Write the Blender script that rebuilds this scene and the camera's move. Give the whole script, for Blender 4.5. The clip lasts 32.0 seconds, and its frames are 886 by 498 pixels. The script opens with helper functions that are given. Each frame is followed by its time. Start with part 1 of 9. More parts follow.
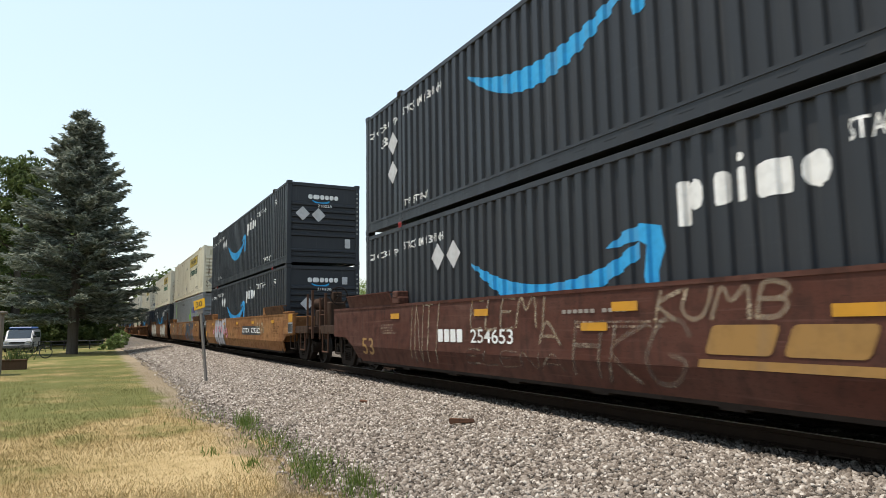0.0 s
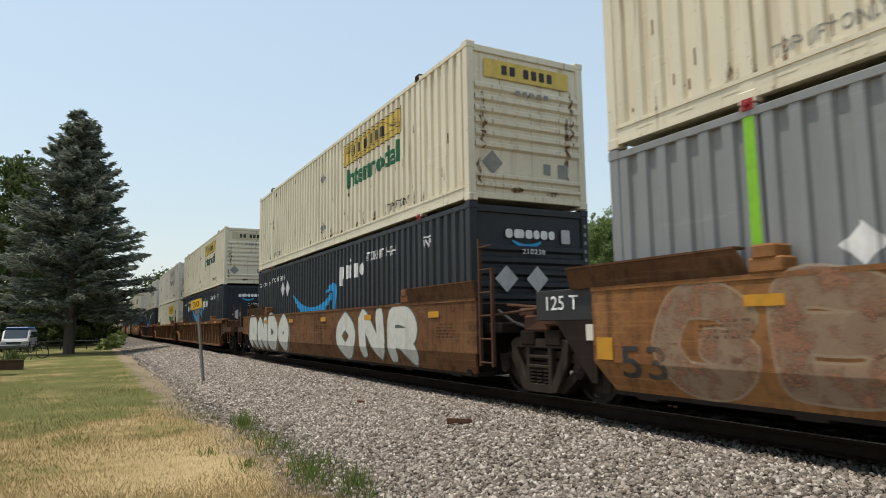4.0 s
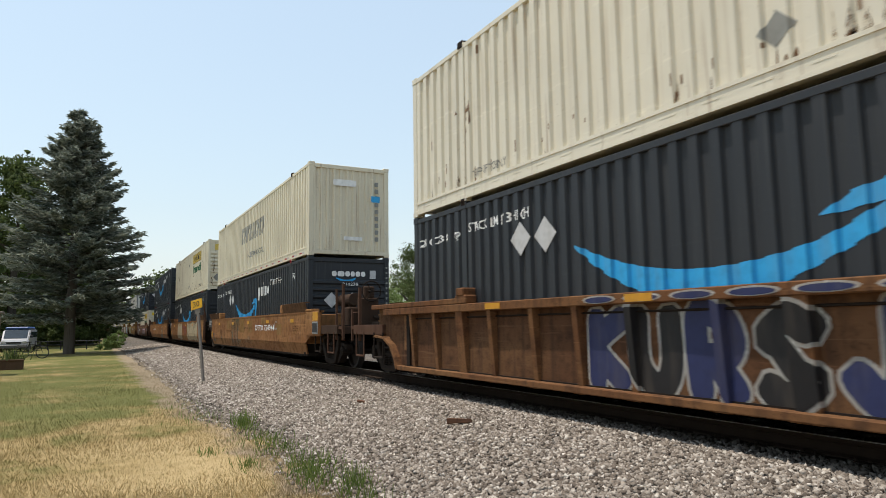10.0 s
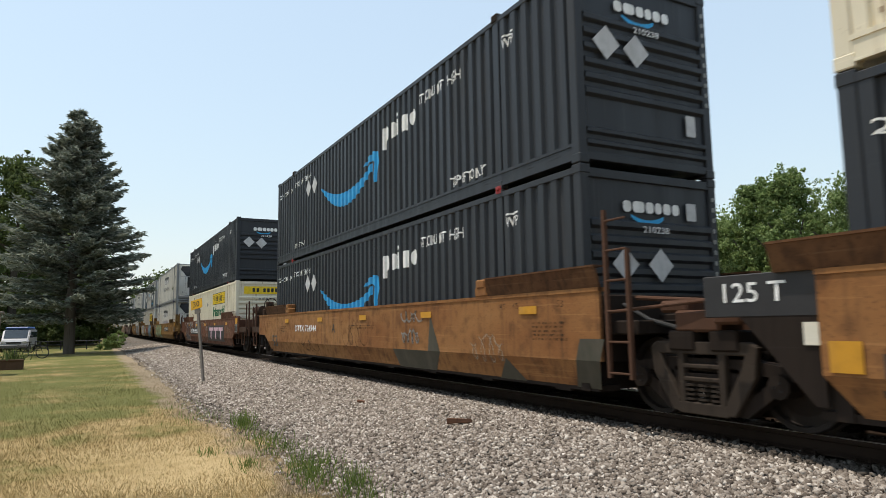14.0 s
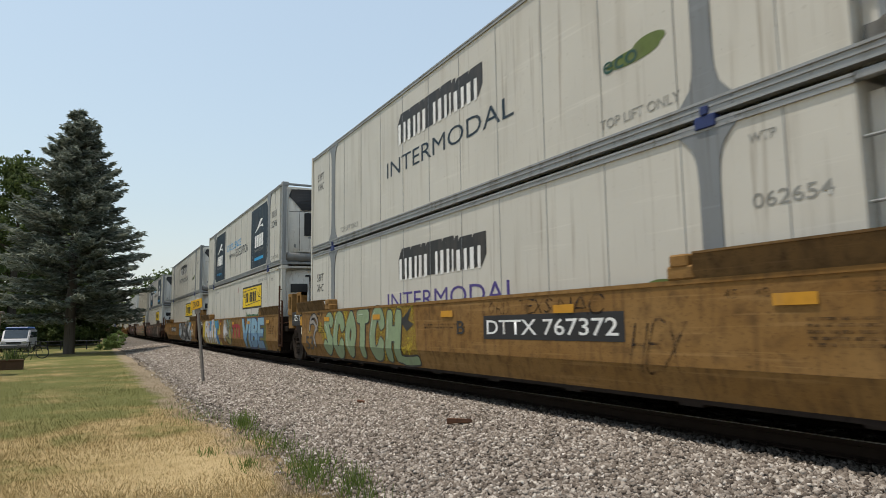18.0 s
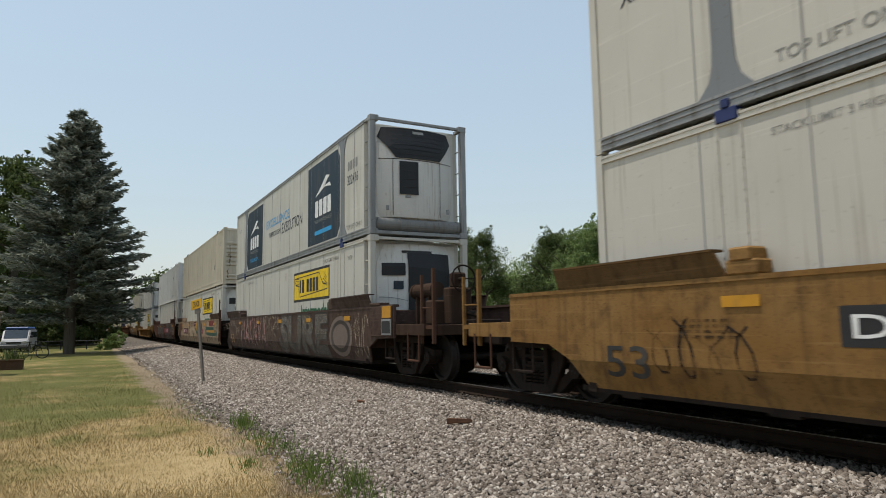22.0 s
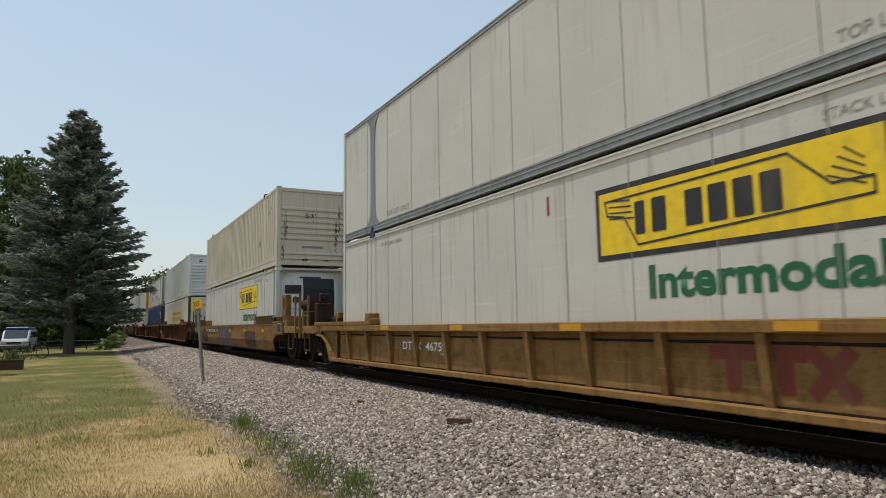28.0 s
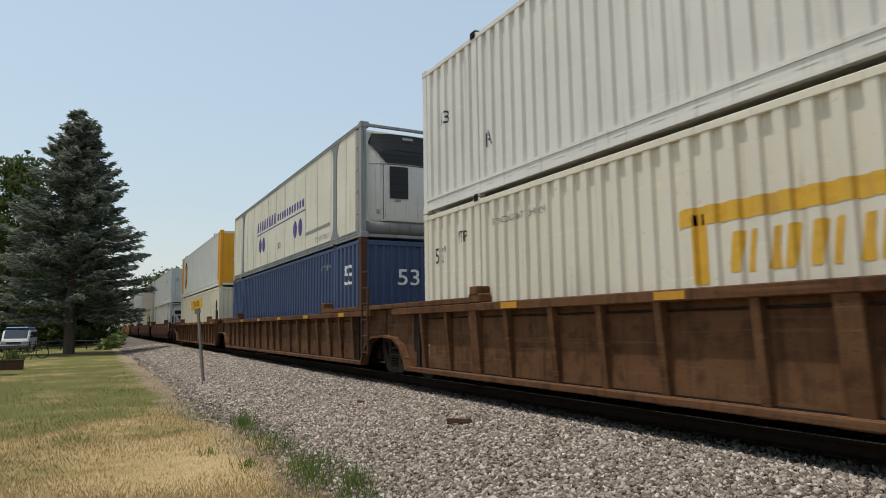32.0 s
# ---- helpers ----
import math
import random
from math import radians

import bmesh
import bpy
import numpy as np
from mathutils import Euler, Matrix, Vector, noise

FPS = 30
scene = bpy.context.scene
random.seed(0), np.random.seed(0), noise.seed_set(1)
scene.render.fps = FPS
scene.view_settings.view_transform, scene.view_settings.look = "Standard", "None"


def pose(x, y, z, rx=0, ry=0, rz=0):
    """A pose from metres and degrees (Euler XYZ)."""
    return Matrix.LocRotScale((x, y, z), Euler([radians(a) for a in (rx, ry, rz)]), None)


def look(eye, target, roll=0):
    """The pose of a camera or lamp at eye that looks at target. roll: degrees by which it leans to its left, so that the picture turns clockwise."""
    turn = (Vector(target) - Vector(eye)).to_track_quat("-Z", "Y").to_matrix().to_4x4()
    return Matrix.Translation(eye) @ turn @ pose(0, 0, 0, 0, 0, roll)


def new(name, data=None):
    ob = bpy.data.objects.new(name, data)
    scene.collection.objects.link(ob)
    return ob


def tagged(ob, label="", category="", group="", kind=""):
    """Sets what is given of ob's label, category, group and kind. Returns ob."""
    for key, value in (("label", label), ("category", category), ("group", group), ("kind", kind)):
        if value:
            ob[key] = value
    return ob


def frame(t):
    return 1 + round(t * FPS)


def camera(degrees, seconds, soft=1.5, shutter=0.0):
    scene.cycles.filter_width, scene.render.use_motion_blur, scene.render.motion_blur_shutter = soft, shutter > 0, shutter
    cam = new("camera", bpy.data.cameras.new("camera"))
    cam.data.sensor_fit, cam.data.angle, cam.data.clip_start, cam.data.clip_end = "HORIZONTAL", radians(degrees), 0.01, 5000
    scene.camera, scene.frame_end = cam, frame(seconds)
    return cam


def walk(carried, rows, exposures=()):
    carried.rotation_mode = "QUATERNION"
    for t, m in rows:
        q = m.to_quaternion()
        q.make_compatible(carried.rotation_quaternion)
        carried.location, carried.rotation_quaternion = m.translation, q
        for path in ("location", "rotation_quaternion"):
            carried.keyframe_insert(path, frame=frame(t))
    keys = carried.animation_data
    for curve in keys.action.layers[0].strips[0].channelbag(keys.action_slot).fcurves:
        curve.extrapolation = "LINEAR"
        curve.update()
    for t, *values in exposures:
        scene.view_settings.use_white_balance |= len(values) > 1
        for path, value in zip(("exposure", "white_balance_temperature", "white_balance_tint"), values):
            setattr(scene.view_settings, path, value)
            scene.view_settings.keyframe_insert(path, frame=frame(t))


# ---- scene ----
# camera: stands still beside the line; a slight settling turn in the first seconds
EYE = Vector((0.0, 0.0, 1.107))
cam = camera(68.44, 32.0, soft=0.8, shutter=0.1)


def aim(turn):
    a, b = radians(61.754 + turn), radians(6.589)
    return look(EYE, EYE + Vector((-math.sin(a) * math.cos(b), math.cos(a) * math.cos(b), math.sin(b))), -0.87)


walk(cam, [(0.0, aim(0.215)), (0.5, aim(0.14)), (1.0, aim(0.085)), (1.5, aim(0.05)), (2.0, aim(0.015)), (3.0, aim(0)), (17.5, aim(0)), (32.0, aim(0))],
     exposures=[(0.0, 0.57), (1.0, 0.44), (2.0, 0.37), (3.0, 0.2), (6.0, 0.22), (7.0, 0.34), (8.0, 0.12), (9.0, -0.02), (10.0, 0.34), (11.0, 0.25), (12.0, 0.33), (13.0, 0.28), (14.0, 0.36), (17.0, 0.1), (18.0, 0.12), (19.0, 0.03), (20.0, 0.05), (21.0, 0.05), (22.0, 0.0), (23.0, 0.1), (24.0, 0.05), (25.0, -0.05), (28.0, 0.0), (29.0, -0.08), (30.0, 0.0), (32.0, 0.0)])

# ---- daylight ----
TO_SUN = Vector((-0.10, -0.24, 0.96)).normalized()
world = bpy.data.worlds.new("sky")
scene.world = world
world.use_nodes = True
wn = world.node_tree.nodes
sky = wn.new("ShaderNodeTexSky")
sky.sky_type, sky.sun_disc = "NISHITA", False
sky.sun_elevation = math.asin(TO_SUN.z)
sky.sun_rotation = math.atan2(TO_SUN.x, TO_SUN.y)
sky.air_density, sky.dust_density, sky.ozone_density, sky.altitude = 1.9, 1.0, 1.7, 200
wn["Background"].inputs["Strength"].default_value = 0.145
haze = wn.new("ShaderNodeHueSaturation")
haze.inputs["Saturation"].default_value = 0.70
haze.inputs["Hue"].default_value = 0.496
world.node_tree.links.new(sky.outputs["Color"], haze.inputs["Color"])
veil = wn.new("ShaderNodeMix")
veil.data_type = "RGBA"
veil.inputs[0].default_value = 0.5
veil.inputs[7].default_value = (3.05, 3.95, 4.95, 1)
world.node_tree.links.new(haze.outputs["Color"], veil.inputs[6])
world.node_tree.links.new(veil.outputs[2], wn["Background"].inputs["Color"])
sun = new("sun", bpy.data.lights.new("sun", "SUN"))
sun.data.energy, sun.data.angle, sun.data.color = 3.3, radians(0.8), (1.0, 0.91, 0.79)
sun.matrix_world = look(TO_SUN * 50, (0, 0, 0))

# ---- materials ----
MATS = {}


def shader(name, rough=0.5, metal=0.0, spec=0.5):
    m = bpy.data.materials.new(name)
    m.use_nodes = True
    b = m.node_tree.nodes["Principled BSDF"]
    b.inputs["Roughness"].default_value = rough
    b.inputs["Metallic"].default_value = metal
    b.inputs["Specular IOR Level"].default_value = spec
    return m, m.node_tree.nodes, m.node_tree.links, b


def noise_node(nodes, links, coord, scale, detail=4, stretch=None):
    n = nodes.new("ShaderNodeTexNoise")
    n.inputs["Scale"].default_value, n.inputs["Detail"].default_value = scale, detail
    if stretch:
        mp = nodes.new("ShaderNodeMapping")
        mp.inputs["Scale"].default_value = stretch
        links.new(coord, mp.inputs["Vector"])
        links.new(mp.outputs["Vector"], n.inputs["Vector"])
    else:
        links.new(coord, n.inputs["Vector"])
    return n.outputs["Fac"]


def ramp(nodes, links, fac, stops):
    r = nodes.new("ShaderNodeValToRGB")
    while len(r.color_ramp.elements) < len(stops):
        r.color_ramp.elements.new(0.5)
    for e, (p, c) in zip(r.color_ramp.elements, stops):
        e.position = p
        e.color = (*c, 1) if not isinstance(c, (int, float)) else (c, c, c, 1)
    links.new(fac, r.inputs["Fac"])
    return r.outputs["Color"]


def mix(nodes, links, fac, a, b, kind="MIX"):
    m = nodes.new("ShaderNodeMix")
    m.data_type, m.blend_type = "RGBA", kind
    for sock, v in ((m.inputs[0], fac), (m.inputs[6], a), (m.inputs[7], b)):
        if isinstance(v, bpy.types.NodeSocket):
            links.new(v, sock)
        elif isinstance(v, (int, float)):
            sock.default_value = v
        else:
            sock.default_value = (*v, 1)
    return m.outputs[2]


def bump(nodes, links, b, height, strength, distance):
    n = nodes.new("ShaderNodeBump")
    n.inputs["Strength"].default_value, n.inputs["Distance"].default_value = strength, distance
    links.new(height, n.inputs["Height"])
    links.new(n.outputs["Normal"], b.inputs["Normal"])


def paint(name, col, dirt=(0.12, 0.08, 0.05), amount=0.35, rough=0.5, spread=0.5, metal=0.0):
    """Weathered paint on steel: mottling, downward streaks of grime, chips."""
    if name in MATS:
        return MATS[name]
    m, nd, lk, b = shader(name, rough, metal, 0.25 if rough < 0.6 else 0.08)
    own = nd.new("ShaderNodeVectorMath")
    own.operation = "MULTIPLY_ADD"
    own.inputs[1].default_value = (41, 17, 29)
    lk.new(nd.new("ShaderNodeObjectInfo").outputs["Random"], own.inputs[0])
    lk.new(nd.new("ShaderNodeTexCoord").outputs["Object"], own.inputs[2])
    co = own.outputs[0]
    big = noise_node(nd, lk, co, 0.7, 5)
    streak = noise_node(nd, lk, co, 3.0, 5, (1.6, 1.6, 0.12))
    fine = noise_node(nd, lk, co, 22, 6)
    c = mix(nd, lk, ramp(nd, lk, big, [(0.3, 0.0), (0.75, 0.5)]), col, tuple(min(1, x * 0.72 + d * 0.1) for x, d in zip(col, dirt)))
    s = ramp(nd, lk, streak, [(spread, 0.0), (spread + 0.25, amount)])
    c = mix(nd, lk, s, c, dirt)
    chips = ramp(nd, lk, fine, [(0.66, 0.0), (0.72, amount)])
    c = mix(nd, lk, chips, c, tuple(d * 0.8 for d in dirt))
    # narrow runs of rust and grime, and level scuffs
    run = noise_node(nd, lk, co, 7.0, 6, (2.4, 2.4, 0.07))
    c = mix(nd, lk, ramp(nd, lk, run, [(0.60, 0.0), (0.72, min(0.9, amount * 1.5))]), c, dirt)
    scuff = noise_node(nd, lk, co, 5.0, 6, (0.12, 1.0, 3.2))
    c = mix(nd, lk, ramp(nd, lk, scuff, [(0.62, 0.0), (0.76, amount * 0.8)]), c, tuple(min(1, x * 1.35 + 0.01) for x in col))
    lk.new(c, b.inputs["Base Color"])
    lk.new(ramp(nd, lk, streak, [(0.3, rough - 0.08), (0.8, min(0.95, rough + 0.25))]), b.inputs["Roughness"])
    bump(nd, lk, b, fine, 0.15, 0.003)
    MATS[name] = m
    return m


def car_paint(name, col, pale, dirt, rough=0.68):
    """Old freight-car paint: bleached and rusted blotches, level scrapes, grime runs, chips."""
    m, nd, lk, b = shader(name, rough, 0.0, 0.1)
    own = nd.new("ShaderNodeVectorMath")
    own.operation = "MULTIPLY_ADD"
    own.inputs[1].default_value = (37, 23, 11)
    lk.new(nd.new("ShaderNodeObjectInfo").outputs["Random"], own.inputs[0])
    lk.new(nd.new("ShaderNodeTexCoord").outputs["Object"], own.inputs[2])
    co = own.outputs[0]
    wide = noise_node(nd, lk, co, 0.9, 6, (0.6, 1, 1.3))
    mid = noise_node(nd, lk, co, 5.0, 7)
    grain = noise_node(nd, lk, co, 38, 6)
    scrape = noise_node(nd, lk, co, 6.0, 7, (0.10, 1.0, 3.5))
    run = noise_node(nd, lk, co, 6.0, 6, (1.8, 1.8, 0.10))
    c = mix(nd, lk, ramp(nd, lk, wide, [(0.38, 0.0), (0.66, 0.85)]), col, pale)
    c = mix(nd, lk, ramp(nd, lk, mid, [(0.50, 0.0), (0.72, 0.6)]), c, dirt)
    c = mix(nd, lk, ramp(nd, lk, run, [(0.52, 0.0), (0.74, 0.65)]), c, dirt)
    c = mix(nd, lk, ramp(nd, lk, scrape, [(0.58, 0.0), (0.72, 0.55)]), c, tuple(x * 1.2 + 0.01 for x in pale))
    c = mix(nd, lk, ramp(nd, lk, grain, [(0.56, 0.0), (0.70, 0.5)]), c, tuple(x * 0.6 for x in dirt))
    lk.new(c, b.inputs["Base Color"])
    lk.new(ramp(nd, lk, mid, [(0.3, rough - 0.1), (0.8, 0.92)]), b.inputs["Roughness"])
    bump(nd, lk, b, grain, 0.2, 0.004)
    MATS[name] = m
    return m


def plain(name, col, rough=0.6, metal=0.0, vary=0.25):
    if name in MATS:
        return MATS[name]
    m, nd, lk, b = shader(name, rough, metal, 0.4)
    co = nd.new("ShaderNodeTexCoord").outputs["Object"]
    f = noise_node(nd, lk, co, 6, 5)
    g = noise_node(nd, lk, co, 45, 3)
    c = mix(nd, lk, ramp(nd, lk, f, [(0.3, 0.0), (0.8, 1.0)]), col, tuple(x * (1 - vary) for x in col))
    c = mix(nd, lk, ramp(nd, lk, g, [(0.5, 0.0), (0.8, vary)]), c, tuple(x * 0.5 for x in col))
    lk.new(c, b.inputs["Base Color"])
    bump(nd, lk, b, g, 0.1, 0.002)
    MATS[name] = m
    return m


def worn(name, col):
    """Painted lettering or spray paint, thinned in places so that the ground shows dirty through it."""
    if name in MATS:
        return MATS[name]
    m, nd, lk, b = shader(name, 0.55, 0.0, 0.3)
    co = nd.new("ShaderNodeTexCoord").outputs["Object"]
    f = noise_node(nd, lk, co, 9, 6)
    g = noise_node(nd, lk, co, 2, 3, (2, 2, 0.4))
    c = mix(nd, lk, ramp(nd, lk, f, [(0.45, 0.0), (0.75, 0.45)]), col, tuple(x * 0.6 for x in col))
    c = mix(nd, lk, ramp(nd, lk, g, [(0.5, 0.0), (0.8, 0.35)]), c, (0.16, 0.13, 0.1))
    lk.new(c, b.inputs["Base Color"])
    MATS[name] = m
    return m


def stain(name, col, cover=0.5, size=5.0):
    """Thin spray paint or rust that lets the ground through in patches."""
    if name in MATS:
        return MATS[name]
    m, nd, lk, b = shader(name, 0.65, 0.0, 0.15)
    co = nd.new("ShaderNodeTexCoord").outputs["Object"]
    f = noise_node(nd, lk, co, size, 6)
    g = noise_node(nd, lk, co, size * 7, 4)
    lk.new(mix(nd, lk, ramp(nd, lk, g, [(0.4, 0.0), (0.75, 0.5)]), col, tuple(x * 0.62 for x in col)), b.inputs["Base Color"])
    add = nd.new("ShaderNodeMath")
    add.operation = "MULTIPLY_ADD"
    add.inputs[1].default_value = 0.5
    lk.new(g, add.inputs[0])
    lk.new(f, add.inputs[2])
    thin = nd.new("ShaderNodeBsdfTransparent")
    ms = nd.new("ShaderNodeMixShader")
    lk.new(ramp(nd, lk, add.outputs[0], [(0.95 - cover * 0.6, 1.0), (1.15 - cover * 0.6, max(0.0, cover * 1.2 - 0.55))]), ms.inputs[0])
    lk.new(thin.outputs[0], ms.inputs[1])
    lk.new(b.outputs[0], ms.inputs[2])
    lk.new(ms.outputs[0], nd["Material Output"].inputs["Surface"])
    MATS[name] = m
    return m


NAVY = paint("navy_paint", (0.028, 0.0315, 0.037), (0.07, 0.07, 0.07), 0.25, 0.42, 0.55)
CREAM = paint("cream_paint", (0.69, 0.63, 0.485), (0.25, 0.15, 0.075), 0.48, 0.5, 0.585)
PALE = paint("pale_paint", (0.68, 0.64, 0.53), (0.26, 0.17, 0.1), 0.34, 0.5, 0.60)
WHITE = paint("white_paint", (0.67, 0.66, 0.62), (0.3, 0.27, 0.22), 0.25, 0.45, 0.58)
REEFERW = paint("creamy_white_panel", (0.55, 0.53, 0.47), (0.24, 0.20, 0.15), 0.36, 0.45, 0.57)
TAN = paint("tan_paint", (0.58, 0.52, 0.41), (0.22, 0.15, 0.09), 0.35, 0.55, 0.55)
GREYBOX = paint("grey_paint", (0.24, 0.25, 0.25), (0.12, 0.1, 0.08), 0.3, 0.5, 0.55)
BLUE = paint("blue_paint", (0.05, 0.075, 0.155), (0.1, 0.1, 0.11), 0.3, 0.5, 0.55)
YELLOWBOX = paint("yellow_orange_paint", (0.75, 0.33, 0.02), (0.2, 0.1, 0.03), 0.2, 0.5, 0.6)
GREEN_POST = paint("dark_green_paint", (0.02, 0.07, 0.045), (0.08, 0.08, 0.06), 0.3, 0.5)
RUSTPOST = paint("rust_brown_paint", (0.088, 0.046, 0.03), (0.05, 0.03, 0.02), 0.45, 0.65)
GALV = paint("dull_grey_steel", (0.285, 0.295, 0.295), (0.09, 0.08, 0.07), 0.45, 0.5, 0.52, 0.15)
TANKGREY = paint("pale_grey_tank", (0.20, 0.20, 0.19), (0.12, 0.1, 0.08), 0.45, 0.5, 0.5)
PLASTIC = paint("white_housing", (0.64, 0.63, 0.59), (0.2, 0.15, 0.10), 0.4, 0.35, 0.60)
POSTGREY = paint("blue_grey_post", (0.20, 0.215, 0.225), (0.08, 0.07, 0.06), 0.4, 0.5, 0.55)
BLACK = plain("black_grille", (0.012, 0.013, 0.015), 0.5)
ORANGE = car_paint("orange_brown_car_paint", (0.215, 0.092, 0.034), (0.30, 0.15, 0.058), (0.085, 0.042, 0.023))
YELLOW = car_paint("faded_yellow_car_paint", (0.205, 0.108, 0.033), (0.265, 0.155, 0.058), (0.085, 0.048, 0.022))
REDBROWN = car_paint("worn_red_brown_car_paint", (0.118, 0.048, 0.028), (0.15, 0.075, 0.045), (0.045, 0.026, 0.02))
BROWN = car_paint("red_brown_car_paint", (0.078, 0.030, 0.021), (0.10, 0.048, 0.036), (0.036, 0.021, 0.017))
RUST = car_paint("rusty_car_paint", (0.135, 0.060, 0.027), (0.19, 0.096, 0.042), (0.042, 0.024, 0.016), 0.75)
# grimy rust paint, also darkened to stand in for shade beneath the cap
SHADED_WEBRUST = car_paint("shaded_grimy_rust_paint", (0.094, 0.044, 0.022), (0.14, 0.072, 0.034), (0.036, 0.020, 0.014), 0.8)
SOOTYRUST = car_paint("soot_darkened_rusty_paint", (0.104, 0.048, 0.023), (0.15, 0.076, 0.035), (0.034, 0.020, 0.013), 0.78)
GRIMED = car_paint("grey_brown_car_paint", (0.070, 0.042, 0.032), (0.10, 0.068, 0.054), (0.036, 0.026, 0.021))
PALECAR = car_paint("sprayed_pale_car_paint", (0.30, 0.215, 0.14), (0.38, 0.285, 0.195), (0.13, 0.08, 0.05))
# darker paints for the coamings: grime plus the flare's shade put into the colour
COAMING = {"orange_brown_car_paint": SHADED_WEBRUST, "rusty_car_paint": SHADED_WEBRUST, "faded_yellow_car_paint": car_paint("shaded_grimy_yellow_paint", (0.115, 0.066, 0.027), (0.16, 0.095, 0.038), (0.05, 0.032, 0.018)),
           "sprayed_pale_car_paint": car_paint("shaded_grimy_maroon_paint", (0.085, 0.045, 0.032), (0.14, 0.09, 0.062), (0.04, 0.025, 0.02))}
IRON = paint("grimy_cast_iron", (0.026, 0.019, 0.015), (0.011, 0.009, 0.008), 0.5, 0.8, 0.45)
CASTGREY = paint("dusty_cast_steel", (0.046, 0.035, 0.027), (0.02, 0.016, 0.013), 0.5, 0.75, 0.45)
DARKPLATE = plain("dark_grey_plate", (0.024, 0.023, 0.024), 0.6)
WHEEL = plain("wheel_steel", (0.026, 0.02, 0.017), 0.7, 0.3)
TREAD = plain("bright_tread_steel", (0.45, 0.44, 0.43), 0.3, 0.9)
GEAR = paint("greasy_brown_gear", (0.058, 0.035, 0.024), (0.025, 0.017, 0.013), 0.5, 0.75, 0.45)
HOSE = plain("black_rubber", (0.02, 0.02, 0.02), 0.7)

W_WHITE = worn("white_lettering", (0.78, 0.78, 0.76))
W_BLACK = worn("black_lettering", (0.03, 0.03, 0.03))
W_BLUE = worn("sky_blue_marking", (0.03, 0.33, 0.65))
W_GREEN = worn("green_lettering", (0.015, 0.115, 0.05))
W_DKGREEN = worn("dark_green_lettering", (0.02, 0.07, 0.05))
W_YELLOW = worn("yellow_plaque", (0.80, 0.55, 0.02))
W_DULLYELLOW = worn("faded_yellow_plaque", (0.62, 0.45, 0.10))
W_NAVY = worn("navy_panel", (0.010, 0.026, 0.042))
W_PURPLE = worn("purple_lettering", (0.07, 0.05, 0.22))
W_ORANGE = worn("orange_reflector", (0.52, 0.25, 0.02))
W_SILVER = worn("silver_placard", (0.5, 0.5, 0.5))
W_RED = worn("red_marking", (0.30, 0.02, 0.03))
W_GREY = worn("grey_lettering", (0.24, 0.24, 0.22))
W_LIME = worn("lime_marking", (0.22, 0.50, 0.03))
W_BEIGE = worn("beige_spray", (0.42, 0.34, 0.22))
W_SPRAYWHITE = worn("white_spray", (0.62, 0.62, 0.58))
W_PINK = worn("pink_spray", (0.60, 0.40, 0.45))
W_SPRAYGREY = worn("grey_spray", (0.28, 0.25, 0.22))
W_GOLD = worn("gold_lettering", (0.30, 0.165, 0.05))
FADED = stain("faded_pale_spray", (0.40, 0.32, 0.23), 0.78)
CREAM_LINE = stain("cream_line_spray", (0.46, 0.36, 0.25), 0.92)
FADED_GREY = stain("faded_grey_spray", (0.22, 0.17, 0.13), 0.68)
FADED_PINK = stain("faded_pink_spray", (0.30, 0.16, 0.15), 0.55)
FADED_BLACK = stain("faded_black_spray", (0.025, 0.02, 0.018), 0.6)
THIN_WHITE = stain("thin_white_spray", (0.58, 0.57, 0.53), 0.85)
MAROON = worn("maroon_spray", (0.17, 0.03, 0.03))
RUN = stain("rust_runs", (0.17, 0.095, 0.052), 0.5, 9.0)
RED_CAST = plain("red_casting", (0.30, 0.02, 0.02), 0.6)
BLUE_CAST = plain("blue_casting", (0.02, 0.035, 0.13), 0.6)

# ---- builders ----


def part(name, bm, material, parent, label="", smooth=False):
    """Links a bmesh (or a mesh) as one mesh object under a thing or a part."""
    if isinstance(bm, bmesh.types.BMesh):
        me = bpy.data.meshes.new(name)
        bm.normal_update()
        bm.to_mesh(me)
        bm.free()
    else:
        me = bm
    if material and not me.materials:
        me.materials.append(material)
    if smooth:
        me.shade_smooth()
    ob = new(name, me)
    if parent:
        ob.parent = parent
    if label:
        ob["label"] = label
    return ob


def empty(name, m):
    ob = new(name)
    ob.matrix_world = m
    ob.empty_display_size = 0.2
    return ob


def box(bm, x0, x1, y0, y1, z0, z1):
    v = [bm.verts.new((x, y, z)) for x in (x0, x1) for y in (y0, y1) for z in (z0, z1)]
    for f in ((0, 1, 3, 2), (4, 6, 7, 5), (0, 4, 5, 1), (2, 3, 7, 6), (0, 2, 6, 4), (1, 5, 7, 3)):
        bm.faces.new([v[i] for i in f])
    return v


def boxes(*specs, bevel=0.0):
    bm = bmesh.new()
    for s in specs:
        box(bm, *s)
    if bevel:
        bmesh.ops.bevel(bm, geom=bm.edges[:], offset=bevel, segments=1, affect="EDGES", clamp_overlap=True)
    return bm


